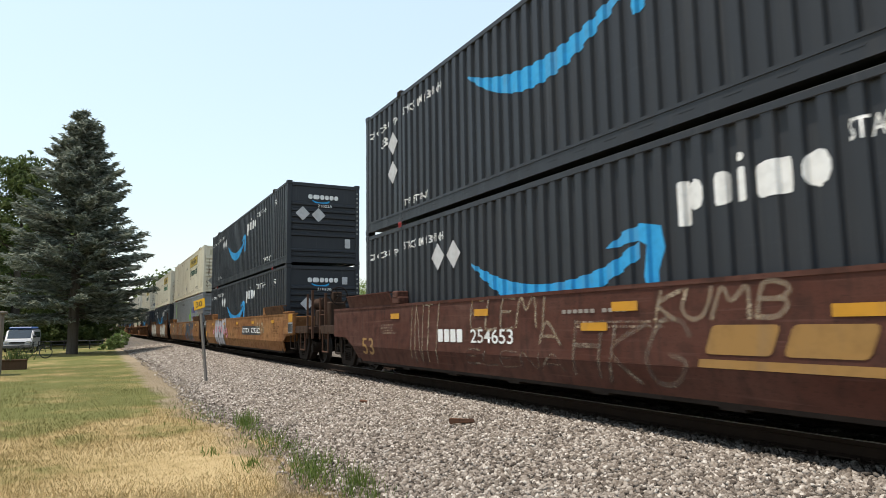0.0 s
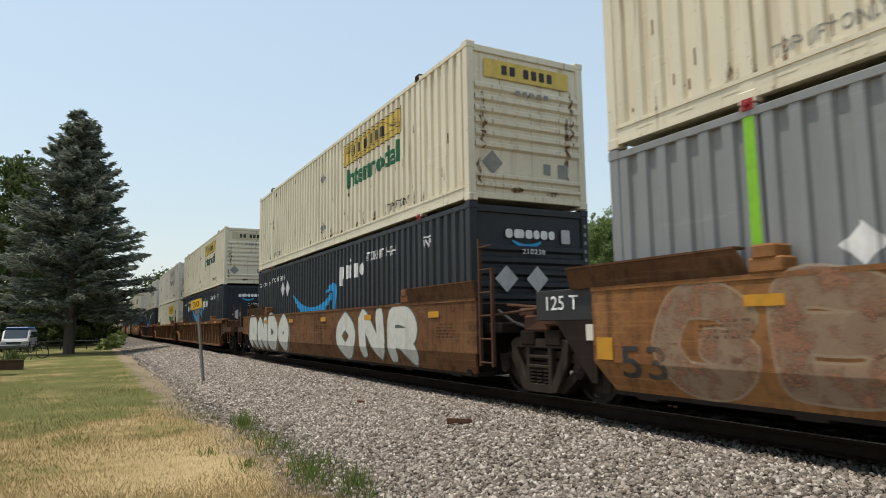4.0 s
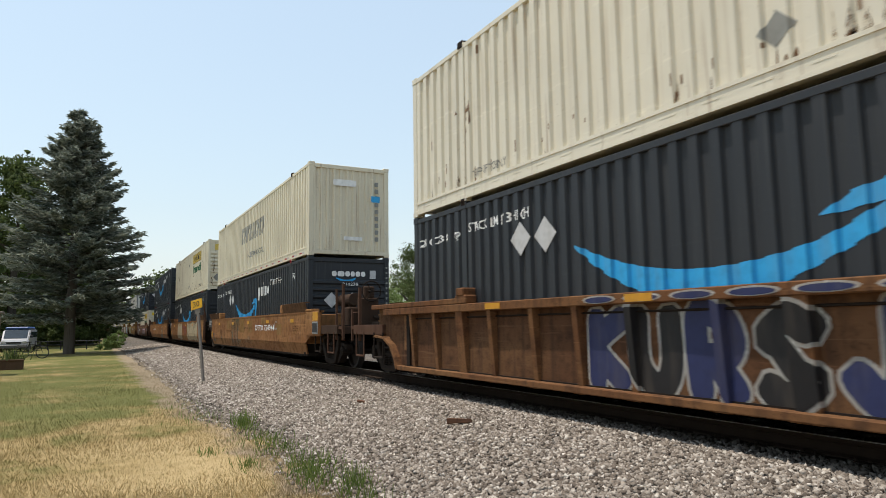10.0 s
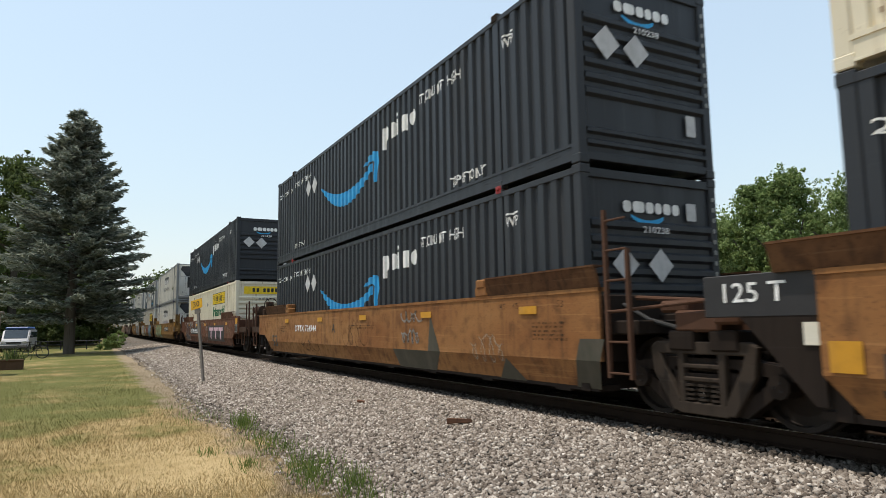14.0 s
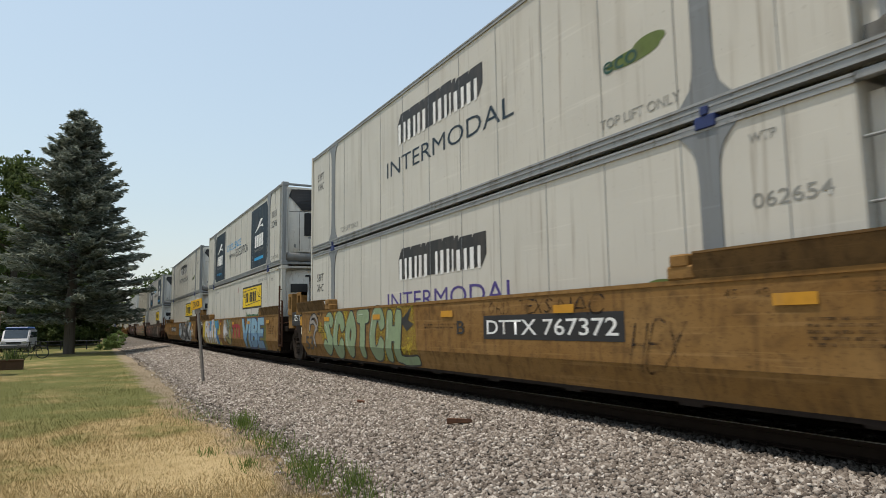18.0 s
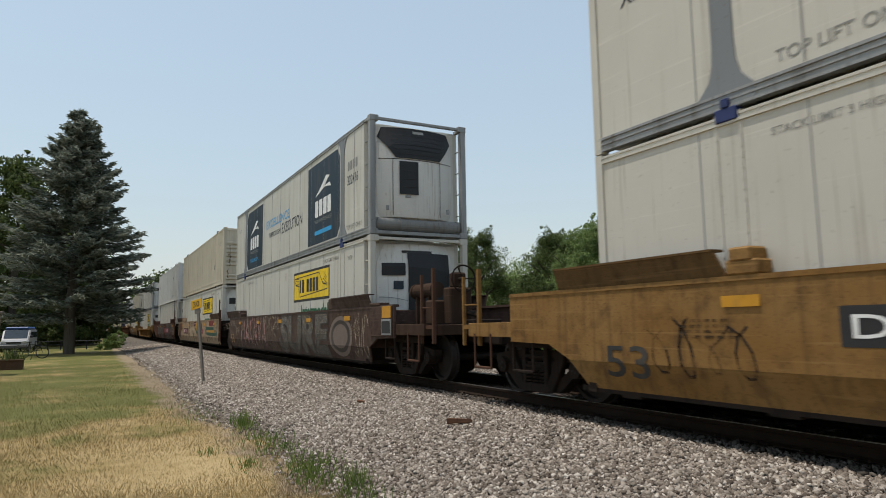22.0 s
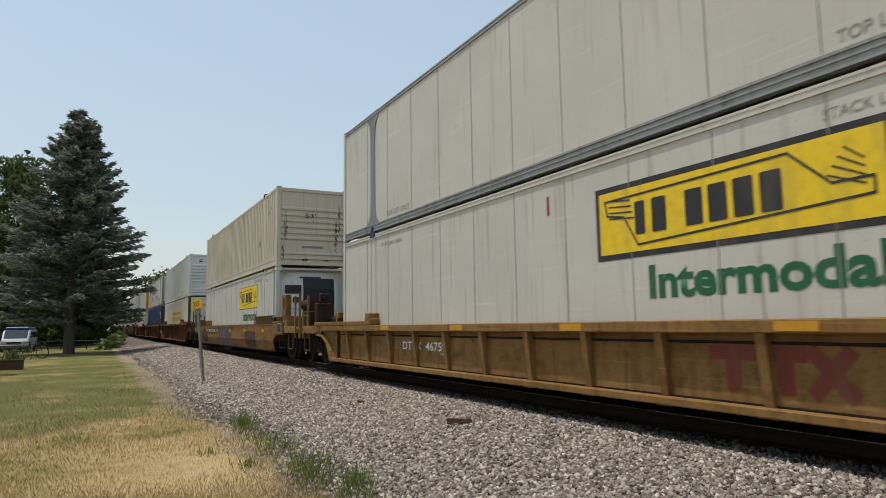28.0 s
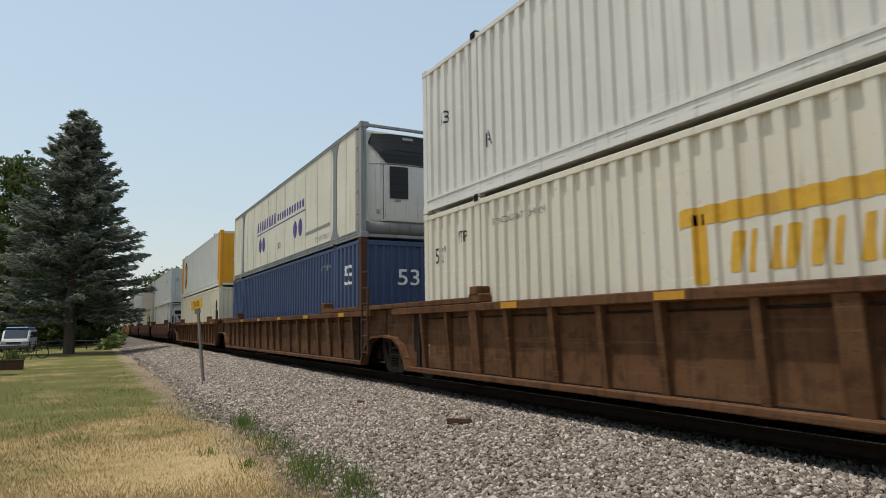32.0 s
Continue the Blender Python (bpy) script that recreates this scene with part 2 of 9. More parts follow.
def prism(bm, outline, lo, hi, axis="y"):
    """A solid from an outline in the plane across the axis."""
    def at(p, h):
        return {"y": (p[0], h, p[1]), "x": (h, p[0], p[1]), "z": (p[0], p[1], h)}[axis]
    a = [bm.verts.new(at(p, lo)) for p in outline]
    b = [bm.verts.new(at(p, hi)) for p in outline]
    n = len(a)
    fs = [bm.faces.new(a), bm.faces.new(b[::-1])]
    for i in range(n):
        fs.append(bm.faces.new((a[i], b[i], b[(i + 1) % n], a[(i + 1) % n])))
    bmesh.ops.recalc_face_normals(bm, faces=fs)


def rod(bm, p, q, r, n=8):
    """A round bar from p to q."""
    p, q = Vector(p), Vector(q)
    d = q - p
    m = Matrix.Translation((p + q) / 2) @ d.to_track_quat("Z", "Y").to_matrix().to_4x4()
    bmesh.ops.create_cone(bm, cap_ends=True, segments=n, radius1=r, radius2=r, depth=d.length, matrix=m)


def rods(*specs, n=8):
    bm = bmesh.new()
    for p, q, r in specs:
        rod(bm, p, q, r, n)
    return bm


MESHES = {}


def cached(key, make, material):
    """One mesh for all alike parts."""
    if key not in MESHES:
        bm = make()
        me = bpy.data.meshes.new(str(key[0]))
        bm.normal_update()
        bm.to_mesh(me)
        bm.free()
        me.materials.append(material)
        MESHES[key] = me
    return MESHES[key]


# ---- lettering and painted shapes: built in the plane (x, z), then laid on the surface ----


def text_bm(s, x0, x1, z0, z1, bold=0.007):
    cu = bpy.data.curves.new("lettering", "FONT")
    cu.body = s
    cu.resolution_u = 3
    cu.offset = bold
    ob = bpy.data.objects.new("lettering", cu)
    me = bpy.data.meshes.new_from_object(ob)
    bm = bmesh.new()
    bm.from_mesh(me)
    bpy.data.meshes.remove(me)
    bpy.data.objects.remove(ob)
    bpy.data.curves.remove(cu)
    xs, ys = [v.co.x for v in bm.verts], [v.co.y for v in bm.verts]
    a, b, c, d = min(xs), max(xs), min(ys), max(ys)
    for v in bm.verts:
        v.co = ((v.co.x - a) / (b - a) * (x1 - x0) + x0, 0, (v.co.y - c) / (d - c) * (z1 - z0) + z0)
    return bm


def poly_bm(*outlines):
    bm = bmesh.new()
    for o in outlines:
        f = bm.faces.new([bm.verts.new((x, 0, z)) for x, z in o])
        f.normal_update()
        if f.normal.y > 0:
            f.normal_flip()
    bmesh.ops.triangulate(bm, faces=bm.faces[:])
    return bm


def rrect(x0, x1, z0, z1, r=0.04, slant=0.0):
    r = min(r, abs(x1 - x0) / 2, abs(z1 - z0) / 2)
    pts = []
    for cx, cz, a in ((x1 - r, z1 - r, 0), (x0 + r, z1 - r, 90), (x0 + r, z0 + r, 180), (x1 - r, z0 + r, 270)):
        for k in range(3):
            t = radians(a + 45 * k)
            pts.append((cx + r * math.cos(t), cz + r * math.sin(t)))
    return [(x + slant * (z - z0), z) for x, z in pts]


def diamond(x, z, r):
    return [(x - r, z), (x, z - r), (x + r, z), (x, z + r)]


def oval(x, z, a, b, n=20):
    return [(x + a * math.cos(i * math.tau / n), z + b * math.sin(i * math.tau / n)) for i in range(n)]


def stroke(points, width):
    """Outlines of the pieces of a painted line."""
    out = []
    for (x0, z0), (x1, z1) in zip(points, points[1:]):
        d = math.hypot(x1 - x0, z1 - z0) or 1
        nx, nz = -(z1 - z0) / d * width / 2, (x1 - x0) / d * width / 2
        ex, ez = (x1 - x0) / d * width * 0.3, (z1 - z0) / d * width * 0.3
        out.append([(x0 - ex + nx, z0 - ez + nz), (x0 - ex - nx, z0 - ez - nz), (x1 + ex - nx, z1 + ez - nz), (x1 + ex + nx, z1 + ez + nz)])
    return out


def band(lower, upper):
    """Strip between two lines of points with equal counts."""
    return [[lower[i], lower[i + 1], upper[i + 1], upper[i]] for i in range(len(lower) - 1)]


def clusters(outlines):
    """Sorts outlines into sets that touch one another."""
    sets = []
    for o in outlines:
        xs, zs = [p[0] for p in o], [p[1] for p in o]
        b = [min(xs) - 0.004, max(xs) + 0.004, min(zs) - 0.004, max(zs) + 0.004]
        mine = [o]
        rest = []
        for c, q in sets:
            if b[0] < q[1] and q[0] < b[1] and b[2] < q[3] and q[2] < b[3]:
                mine = c + mine
                b = [min(b[0], q[0]), max(b[1], q[1]), min(b[2], q[2]), max(b[3], q[3])]
            else:
                rest.append((c, q))
        sets = rest + [(mine, b)]
    return [c for c, q in sets] if len(sets) <= 14 else [outlines]


def lay(bm, surface, breaks=(), levels=(), lift=0.004):
    """Cuts the shape along the surface's folds and lays it on the surface: y = surface(x, z)."""
    xs = [v.co.x for v in bm.verts]
    zs = [v.co.z for v in bm.verts]
    lo, hi, bot, top = min(xs), max(xs), min(zs), max(zs)
    for x in breaks:
        if lo < x < hi:
            bmesh.ops.bisect_plane(bm, geom=bm.verts[:] + bm.edges[:] + bm.faces[:], plane_co=(x, 0, 0), plane_no=(1, 0, 0))
    for z in levels:
        if bot < z < top:
            bmesh.ops.bisect_plane(bm, geom=bm.verts[:] + bm.edges[:] + bm.faces[:], plane_co=(0, 0, z), plane_no=(0, 0, 1))
    for v in bm.verts:
        v.co.y = surface(v.co.x, v.co.z) - lift
    return bm


# ---- freight containers: x from -LEN (tail) to 0 (nose), y from 0 (this side) to WID, z from 0 to HGT ----
LEN, WID, HGT = 16.15, 2.59, 2.885
PITCH, DEPTH = 0.28, 0.05
POSTS = (-1.98, -14.17)


def folds():
    """The corrugated side's fold points (x, depth)."""
    pts = []
    for a, b in ((-LEN + 0.12, POSTS[1] - 0.08), (POSTS[1] + 0.08, POSTS[0] - 0.08), (POSTS[0] + 0.08, -0.12)):
        n = max(1, round((b - a) / PITCH))
        p = (b - a) / n
        pts.append((a, DEPTH))
        for i in range(n):
            x = a + i * p
            for f, d in ((0.08, DEPTH), (0.17, 0.0), (0.60, 0.0), (0.69, DEPTH)):
                pts.append((x + f * p, d))
        pts.append((b, DEPTH))
    return pts


FOLDS = folds()
FOLD_X = [p[0] for p in FOLDS]


def corrugated(x, z):
    if x <= FOLD_X[0] or x >= FOLD_X[-1]:
        return 0.0
    i = np.searchsorted(FOLD_X, x)
    (x0, d0), (x1, d1) = FOLDS[i - 1], FOLDS[min(i, len(FOLDS) - 1)]
    if x1 - x0 > 0.14:
        return 0.0
    return d0 + (d1 - d0) * (x - x0) / max(1e-6, x1 - x0)


def flat_side(x, z):
    return 0.012


def side_bm(y, way):
    bm = bmesh.new()
    groups, last = [[]], None
    for x, d in FOLDS:
        if last is not None and x - last > 0.14:
            groups.append([])
        groups[-1].append((x, d))
        last = x
    for g in groups:
        lo = [bm.verts.new((x, y + way * d, 0.27)) for x, d in g]
        hi = [bm.verts.new((x, y + way * d, 2.79)) for x, d in g]
        for i in range(len(g) - 1):
            f = (lo[i], lo[i + 1], hi[i + 1], hi[i])
            bm.faces.new(f if way > 0 else f[::-1])
    return bm


def rails_top():
    return boxes((-LEN + 0.1, -0.1, -0.008, 0.07, 2.765, 2.855), bevel=0.008)


def rails_bottom():
    bm = boxes((-LEN + 0.1, -0.1, 0.0, 0.09, 0.05, 0.285), (-LEN + 0.1, -0.1, -0.012, 0.02, 0.24, 0.285), (-LEN + 0.1, -0.1, -0.012, 0.03, 0.045, 0.09))
    for i in range(26):
        x = -LEN + 0.5 + i * 0.6
        box(bm, x, x + 0.22, -0.004, 0.01, 0.16, 0.18)
    return bm


def corner(x):
    return boxes((x, x + 0.16, -0.012, 0.14, 0.0, HGT), (x - 0.01, x + 0.17, -0.02, 0.16, 0.0, 0.13), (x - 0.01, x + 0.17, -0.02, 0.16, HGT - 0.125, HGT + 0.005), bevel=0.012)


def mid_post(x):
    return boxes((x - 0.085, x + 0.085, -0.006, 0.1, 0.0, HGT), (x - 0.1, x + 0.1, -0.016, 0.12, 0.0, 0.13), (x - 0.1, x + 0.1, -0.016, 0.12, HGT - 0.12, HGT + 0.006), bevel=0.01)


def nose_wall(style):
    """The wall at x = 0: level ribs under a plain head panel, or upright folds."""
    bm = bmesh.new()
    y0, y1 = 0.14, WID - 0.14
    if style == "upright":
        n = 11
        p = (y1 - y0) / n
        pts = []
        for i in range(n):
            for f, d in ((0.0, 0.0), (0.3, 0.0), (0.42, -0.04), (0.88, -0.04)):
                pts.append((y0 + (i + f) * p, d))
        pts.append((y1, 0.0))
        lo = [bm.verts.new((d - 0.02, y, 0.15)) for y, d in pts]
        hi = [bm.verts.new((d - 0.02, y, 2.76)) for y, d in pts]
        for i in range(len(pts) - 1):
            bm.faces.new((lo[i], lo[i + 1], hi[i + 1], hi[i]))
    else:
        zs = [(0.15, -0.03)]
        for z in (0.25, 0.42):
            zs += [(z, -0.03), (z + 0.03, 0.02), (z + 0.08, 0.02), (z + 0.11, -0.03)]
        z = 0.95
        for k in range(6):
            zs += [(z, -0.03), (z + 0.04, 0.025), (z + 0.11, 0.025), (z + 0.15, -0.03)]
            z += 0.215
        zs += [(2.76, -0.03)]
        a = [bm.verts.new((d - 0.012, y0, z)) for z, d in zs]
        b = [bm.verts.new((d - 0.012, y1, z)) for z, d in zs]
        for i in range(len(zs) - 1):
            bm.faces.new((a[i], b[i], b[i + 1], a[i + 1]))
    return bm


# the plain slabs of a box: name, extents
SLABS = (("nose_header", (-0.12, -0.005, 0.12, WID - 0.12, 2.72, 2.845)), ("nose_sill", (-0.12, -0.005, 0.12, WID - 0.12, 0.055, 0.17)),
         ("floor_panel", (-LEN + 0.05, -0.06, 0.05, WID - 0.05, 0.10, 0.2)), ("roof_panel", (-LEN + 0.05, -0.06, 0.05, WID - 0.05, 2.76, 2.80)),
         ("rear_wall", (-LEN + 0.02, -LEN + 0.07, 0.1, WID - 0.1, 0.1, 2.8)))


def shape(thing, key, make, material, breaks=FOLD_X, surface=corrugated, levels=(), lift=0.004, name="marking"):
    def build():
        return lay(make(), surface, breaks, levels, lift)
    return part(name, cached((name, key, surface is corrugated), build, material), None, thing)


def words(thing, s, x0, x1, z0, z1, material, surface=corrugated, bold=0.007):
    return shape(thing, (s, x0, x1, z0, z1, material.name), lambda: text_bm(s, x0, x1, z0, z1, bold), material,
                 FOLD_X if surface is corrugated else (), surface, name="lettering")


def blocks(thing, key, outlines, material, surface=corrugated, lift=0.004):
    for k, some in enumerate(clusters(outlines)):
        shape(thing, (key, material.name, lift, k), lambda: poly_bm(*some), material, FOLD_X if surface is corrugated else (), surface, (), lift)


def nose_words(thing, s, y0, y1, z0, z1, material, x=0.012, name="lettering"):
    """Lettering on the nose wall; reads along +y."""
    def build():
        bm = text_bm(s, y0, y1, z0, z1)
        for v in bm.verts:
            v.co = (x, v.co.x, v.co.z)
        return bm
    return part(name, cached(("nose", s, y0, y1, z0, z1, material.name, x), build, material), None, thing)


def nose_blocks(thing, key, outlines, material, x=0.012):
    for k, some in enumerate(clusters(outlines)):
        def build():
            bm = poly_bm(*some)
            for v in bm.verts:
                v.co = (x, v.co.x, v.co.z)
            return bm
        part("marking", cached(("nose", key, material.name, x, k), build, material), None, thing)


def dry_box(label, skin, m, nose="level", post_skin=None, group="stacked containers"):
    c = empty("container", m)
    tagged(c, label, "container", group)
    nm = skin.name
    part("side_panel", cached(("side", nm), lambda: side_bm(0.0, 1), skin), None, c)
    part("side_panel", cached(("side_far", nm), lambda: side_bm(WID, -1), skin), None, c)
    part("top_rail", cached(("top_rail", nm), rails_top, skin), None, c)
    part("bottom_rail", cached(("bottom_rail", nm), rails_bottom, skin), None, c)
    part("top_rail", cached(("top_rail", nm), rails_top, skin), None, c).location.y = WID - 0.062
    part("bottom_rail", cached(("bottom_rail", nm), rails_bottom, skin), None, c).location.y = WID - 0.078
    for far in (0, 1):
        for x in (-0.16, -LEN):
            o = part("corner_post", cached(("corner", nm if not (post_skin and x > -1) else post_skin.name, x), lambda: corner(x), skin if not (post_skin and x > -1) else post_skin), None, c)
            if far:
                o.matrix_basis = Matrix.Translation((2 * x + 0.16, WID, 0)) @ Matrix.Rotation(math.pi, 4, "Z")
        for x in POSTS:
            if not far:
                part("side_post", cached(("mid_post", nm, x), lambda: mid_post(x), skin), None, c)
    part("nose_wall", cached(("nose", nose, nm), lambda: nose_wall(nose), skin), None, c)
    for slab, ext in SLABS:
        part(slab, cached((slab, nm), lambda: boxes(ext, bevel=0.008), skin), None, c)
    return c


# ---- refrigerated containers: smooth sides, open nose frame with the cooling unit ----
REEFER_END = -0.45


def reefer_side():
    bm = boxes((-LEN + 0.1, REEFER_END, 0.012, 0.09, 0.2, 2.78))
    x = -LEN + 1.0
    while x < REEFER_END - 0.3:
        for z in np.arange(0.35, 2.7, 0.16):
            box(bm, x - 0.016, x - 0.008, 0.008, 0.02, z, z + 0.012)
        x += 0.61
    return bm


def reefer_seam(x):
    return boxes((x - 0.005, x + 0.005, 0.006, 0.02, 0.22, 2.76))


def reefer_rails():
    """The bottom rail with its rolled ridges."""
    bm = bmesh.new()
    prism(bm, [(0.09, 0.025), (-0.012, 0.025), (-0.012, 0.055), (0.006, 0.06), (0.006, 0.10), (-0.008, 0.105), (-0.008, 0.128), (0.006, 0.133), (0.006, 0.165), (-0.012, 0.17), (-0.012, 0.2), (0.09, 0.2)], -LEN + 0.05, -0.02, axis="x")
    return bm


def reefer_top():
    bm = bmesh.new()
    prism(bm, [(0.08, 2.77), (-0.01, 2.77), (-0.01, 2.80), (0.004, 2.805), (0.004, 2.83), (-0.006, 2.835), (-0.006, 2.862), (0.08, 2.862)], -LEN + 0.05, REEFER_END, axis="x")
    return bm


def h_post(x):
    """A lifting post whose ends flare out over the side."""
    half = [(0.34, 0.02), (0.34, 0.2), (0.27, 0.27), (0.19, 0.36), (0.145, 0.52), (0.13, 0.75), (0.13, 2.2), (0.145, 2.42), (0.19, 2.58), (0.27, 2.68), (0.36, 2.76), (0.36, 2.87)]
    o = [(x + a, z) for a, z in half] + [(x - a, z) for a, z in reversed(half)]
    bm = bmesh.new()
    prism(bm, o, -0.004, 0.05)
    bmesh.ops.triangulate(bm, faces=[f for f in bm.faces if len(f.verts) > 4])
    return bm


def bolt_post(x):
    bm = boxes((x - 0.16, x - 0.13, 0.002, 0.05, 0.1, HGT), (x + 0.13, x + 0.16, 0.002, 0.05, 0.1, HGT), (x - 0.1, x + 0.1, -0.01, 0.1, 0.0, 0.13), (x - 0.1, x + 0.1, -0.01, 0.1, HGT - 0.12, HGT + 0.005))
    for z in np.arange(0.3, 2.7, 0.11):
        box(bm, x - 0.155, x - 0.135, -0.003, 0.01, z, z + 0.025)
        box(bm, x + 0.135, x + 0.155, -0.003, 0.01, z, z + 0.025)
    return bm


def frame_post(y, back):
    """A nose corner post with its brace bars."""
    s = 1 if y < 1 else -1
    ya, yb = sorted((y - 0.012 * s, y + 0.13 * s))
    bm = boxes((-0.15, 0.0, ya, yb, 0.0, HGT), (-0.17, 0.012, min(y - 0.02 * s, y + 0.2 * s), max(y - 0.02 * s, y + 0.2 * s), HGT - 0.14, HGT + 0.004),
               (-0.17, 0.012, min(y - 0.02 * s, y + 0.18 * s), max(y - 0.02 * s, y + 0.18 * s), 0.0, 0.14), bevel=0.01)
    return bm


def rung_bm():
    return rods(((REEFER_END + 0.02, 0, 0), (-0.1, 0, 0), 0.016))


def unit_body(kind):
    """The cooling unit's bowed housing; the newer kind draws in towards its foot."""
    bm = bmesh.new()
    n = 18
    rows = []
    for z, drop, inset in ((0.34 if kind == "round" else 0.46, 0.03, 0.0 if kind == "round" else 0.07), (0.62, 0.0, 0.0 if kind == "round" else 0.03), (1.4, -0.005, 0.0), (2.2, 0.0, 0.0), (2.5, 0.066, 0.0), (2.72, 0.12, 0.0)):
        row = []
        for i in range(n + 1):
            y = 0.26 + i / n * (WID - 0.52)
            row.append(bm.verts.new((round_x(y) - drop, WID / 2 + (y - WID / 2) * (1 - inset), z)))
        rows.append(row)
    for r, t in zip(rows, rows[1:]):
        for i in range(n):
            bm.faces.new((r[i], r[i + 1], t[i + 1], t[i]))
    for f in bm.faces:
        f.smooth = True
    box(bm, REEFER_END, -0.31, 0.2, WID - 0.2, 0.3, 2.72)
    return bm


def round_x(y):
    a = (y - 0.26) / (WID - 0.52) * 2 - 1
    return -0.06 - 0.24 * abs(a) ** 2.6


def round_patch(outline_of, n=10):
    """A shape lying on the rounded housing: rows of (y, z low, z high)."""
    bm = bmesh.new()
    rows = []
    for i in range(n + 1):
        y, z0, z1 = outline_of(i / n)
        zs = [z0 + (z1 - z0) * k / 4 for k in range(5)]
        rows.append([bm.verts.new((round_x(y) + 0.03 - max(0, z - 2.2) * 0.22, y, z)) for z in zs])
    for r, s in zip(rows, rows[1:]):
        for k in range(4):
            bm.faces.new((r[k], s[k], s[k + 1], r[k + 1]))
    return bm


def proud_patch(outline_of, lift):
    bm = round_patch(outline_of, 8)
    for v in bm.verts:
        v.co.x += lift
    return bm


def tank_bm():
    """A lying round fuel tank with its straps."""
    bm = rods(((-0.2, 0.16, 0.27), (-0.2, WID - 0.16, 0.27), 0.165), n=20)
    for y in (0.2, 0.78, 1.3, 1.82, WID - 0.24):
        rod(bm, (-0.2, y, 0.27), (-0.2, y + 0.05, 0.27), 0.178, 20)
    box(bm, -0.42, -0.22, 0.16, WID - 0.16, 0.11, 0.4)
    return bm


def reefer(label, skin, m, unit="square", post="h", frame_skin=None, group="stacked containers"):
    frame_skin = frame_skin or GALV
    c = empty("refrigerated_container", m)
    tagged(c, label, "container", group)
    nm, fm = skin.name, frame_skin.name
    part("side_panel", cached(("rside", nm), reefer_side, skin), None, c)
    x = -LEN + 1.61
    while x < REEFER_END - 0.3:
        part("seam", cached(("rseamline",), lambda: reefer_seam(0.0), GALV), None, c).location.x = x
        x += 1.22
    part("bottom_rail", cached(("rrails", fm, nm), reefer_rails, frame_skin), None, c)
    part("top_rail", cached(("rtop", fm), reefer_top, frame_skin), None, c)
    for x in POSTS:
        if post == "h":
            part("lifting_post", cached(("hpost", x), lambda: h_post(x), POSTGREY), None, c)
        else:
            part("lifting_post", cached(("bpost", nm, x), lambda: bolt_post(x), skin), None, c)
    part("body", cached(("rbody", nm), lambda: boxes((-LEN, REEFER_END - 0.01, 0.085, WID, 0.12, 2.82), (-LEN, -LEN + 0.12, -0.012, 0.12, 0, HGT)), skin), None, c)
    for y in (0.0, WID):
        part("frame_post", cached(("fpost", fm, y), lambda: frame_post(y, 0), frame_skin), None, c)
        for z in (0.62, 1.18, 1.74, 2.3):
            part("rung", cached(("rung", fm), rung_bm, frame_skin), None, c).location = (0, (y if y < 1 else y - 0.1) + 0.05, z)
    part("top_beam", cached(("tbeam", fm), lambda: boxes((-0.1, -0.02, 0.1, WID - 0.1, HGT - 0.1, HGT - 0.03), (REEFER_END, -0.08, 0.01, 0.1, HGT - 0.09, HGT - 0.01), (REEFER_END, -0.08, WID - 0.1, WID - 0.01, HGT - 0.09, HGT - 0.01), bevel=0.008), frame_skin), None, c)
    part("sill", cached(("rsill", fm), lambda: boxes((REEFER_END, -0.02, 0.1, WID - 0.1, 0.02, 0.1), bevel=0.006), frame_skin), None, c)
    part("cooling_unit", cached(("unit", unit), lambda: unit_body(unit), PLASTIC), None, c, smooth=False)
    if unit == "round":
        part("grille", cached(("rgrille",), lambda: round_patch(lambda f: (0.98 + 1.2 * f, 1.12 - 0.5 * f * f, 2.5)), BLACK), None, c)
        part("display", cached(("rdisp",), lambda: round_patch(lambda f: (0.36 + 0.55 * f, 1.95, 2.25)), BLACK), None, c)
        part("marking", cached(("rlogo",), lambda: round_patch(lambda f: (0.62 + 0.24 * f, 1.62, 1.82), 4), W_NAVY), None, c)
        part("marking", cached(("rhead",), lambda: round_patch(lambda f: (0.85 + 0.8 * f, 2.5, 2.56), 6), W_BLACK), None, c)
        part("seam", cached(("rseam",), lambda: round_patch(lambda f: (0.3 + 1.7 * f, 1.43 - 0.6 * f * f, 1.445 - 0.6 * f * f), 8), GALV), None, c)
        if frame_skin is GALV:
            part("fuel_tank", cached(("stank",), tank_bm, TANKGREY), None, c)
    else:
        part("grille", cached(("sgrille",), lambda: round_patch(lambda f: (0.29 + 2.01 * f, 1.92 + 0.52 * max(0.0, 1 - min(f, 1 - f) / 0.2), 2.70), 20), BLACK), None, c)
        for k, z in enumerate(np.arange(2.02, 2.62, 0.12)):
            part("slat", cached(("sslat", k), lambda: proud_patch(lambda f: (0.55 + 0.1 * (z < 2.2) + (1.49 - 0.2 * (z < 2.2)) * f, z, z + 0.018), 0.012), DARKPLATE), None, c)
        part("window", cached(("swin",), lambda: round_patch(lambda f: (0.78 + 0.49 * f, 1.02, 1.84), 6), BLACK), None, c)
        for z in (1.2, 1.4, 1.6):
            part("slat", cached(("swslat", z), lambda: proud_patch(lambda f: (0.82 + 0.41 * f, z, z + 0.02), 0.012), DARKPLATE), None, c)
        part("lamp_badge", cached(("sbadge",), lambda: proud_patch(lambda f: (1.15 + 0.3 * f, 2.56, 2.63), 0.014), GALV), None, c)
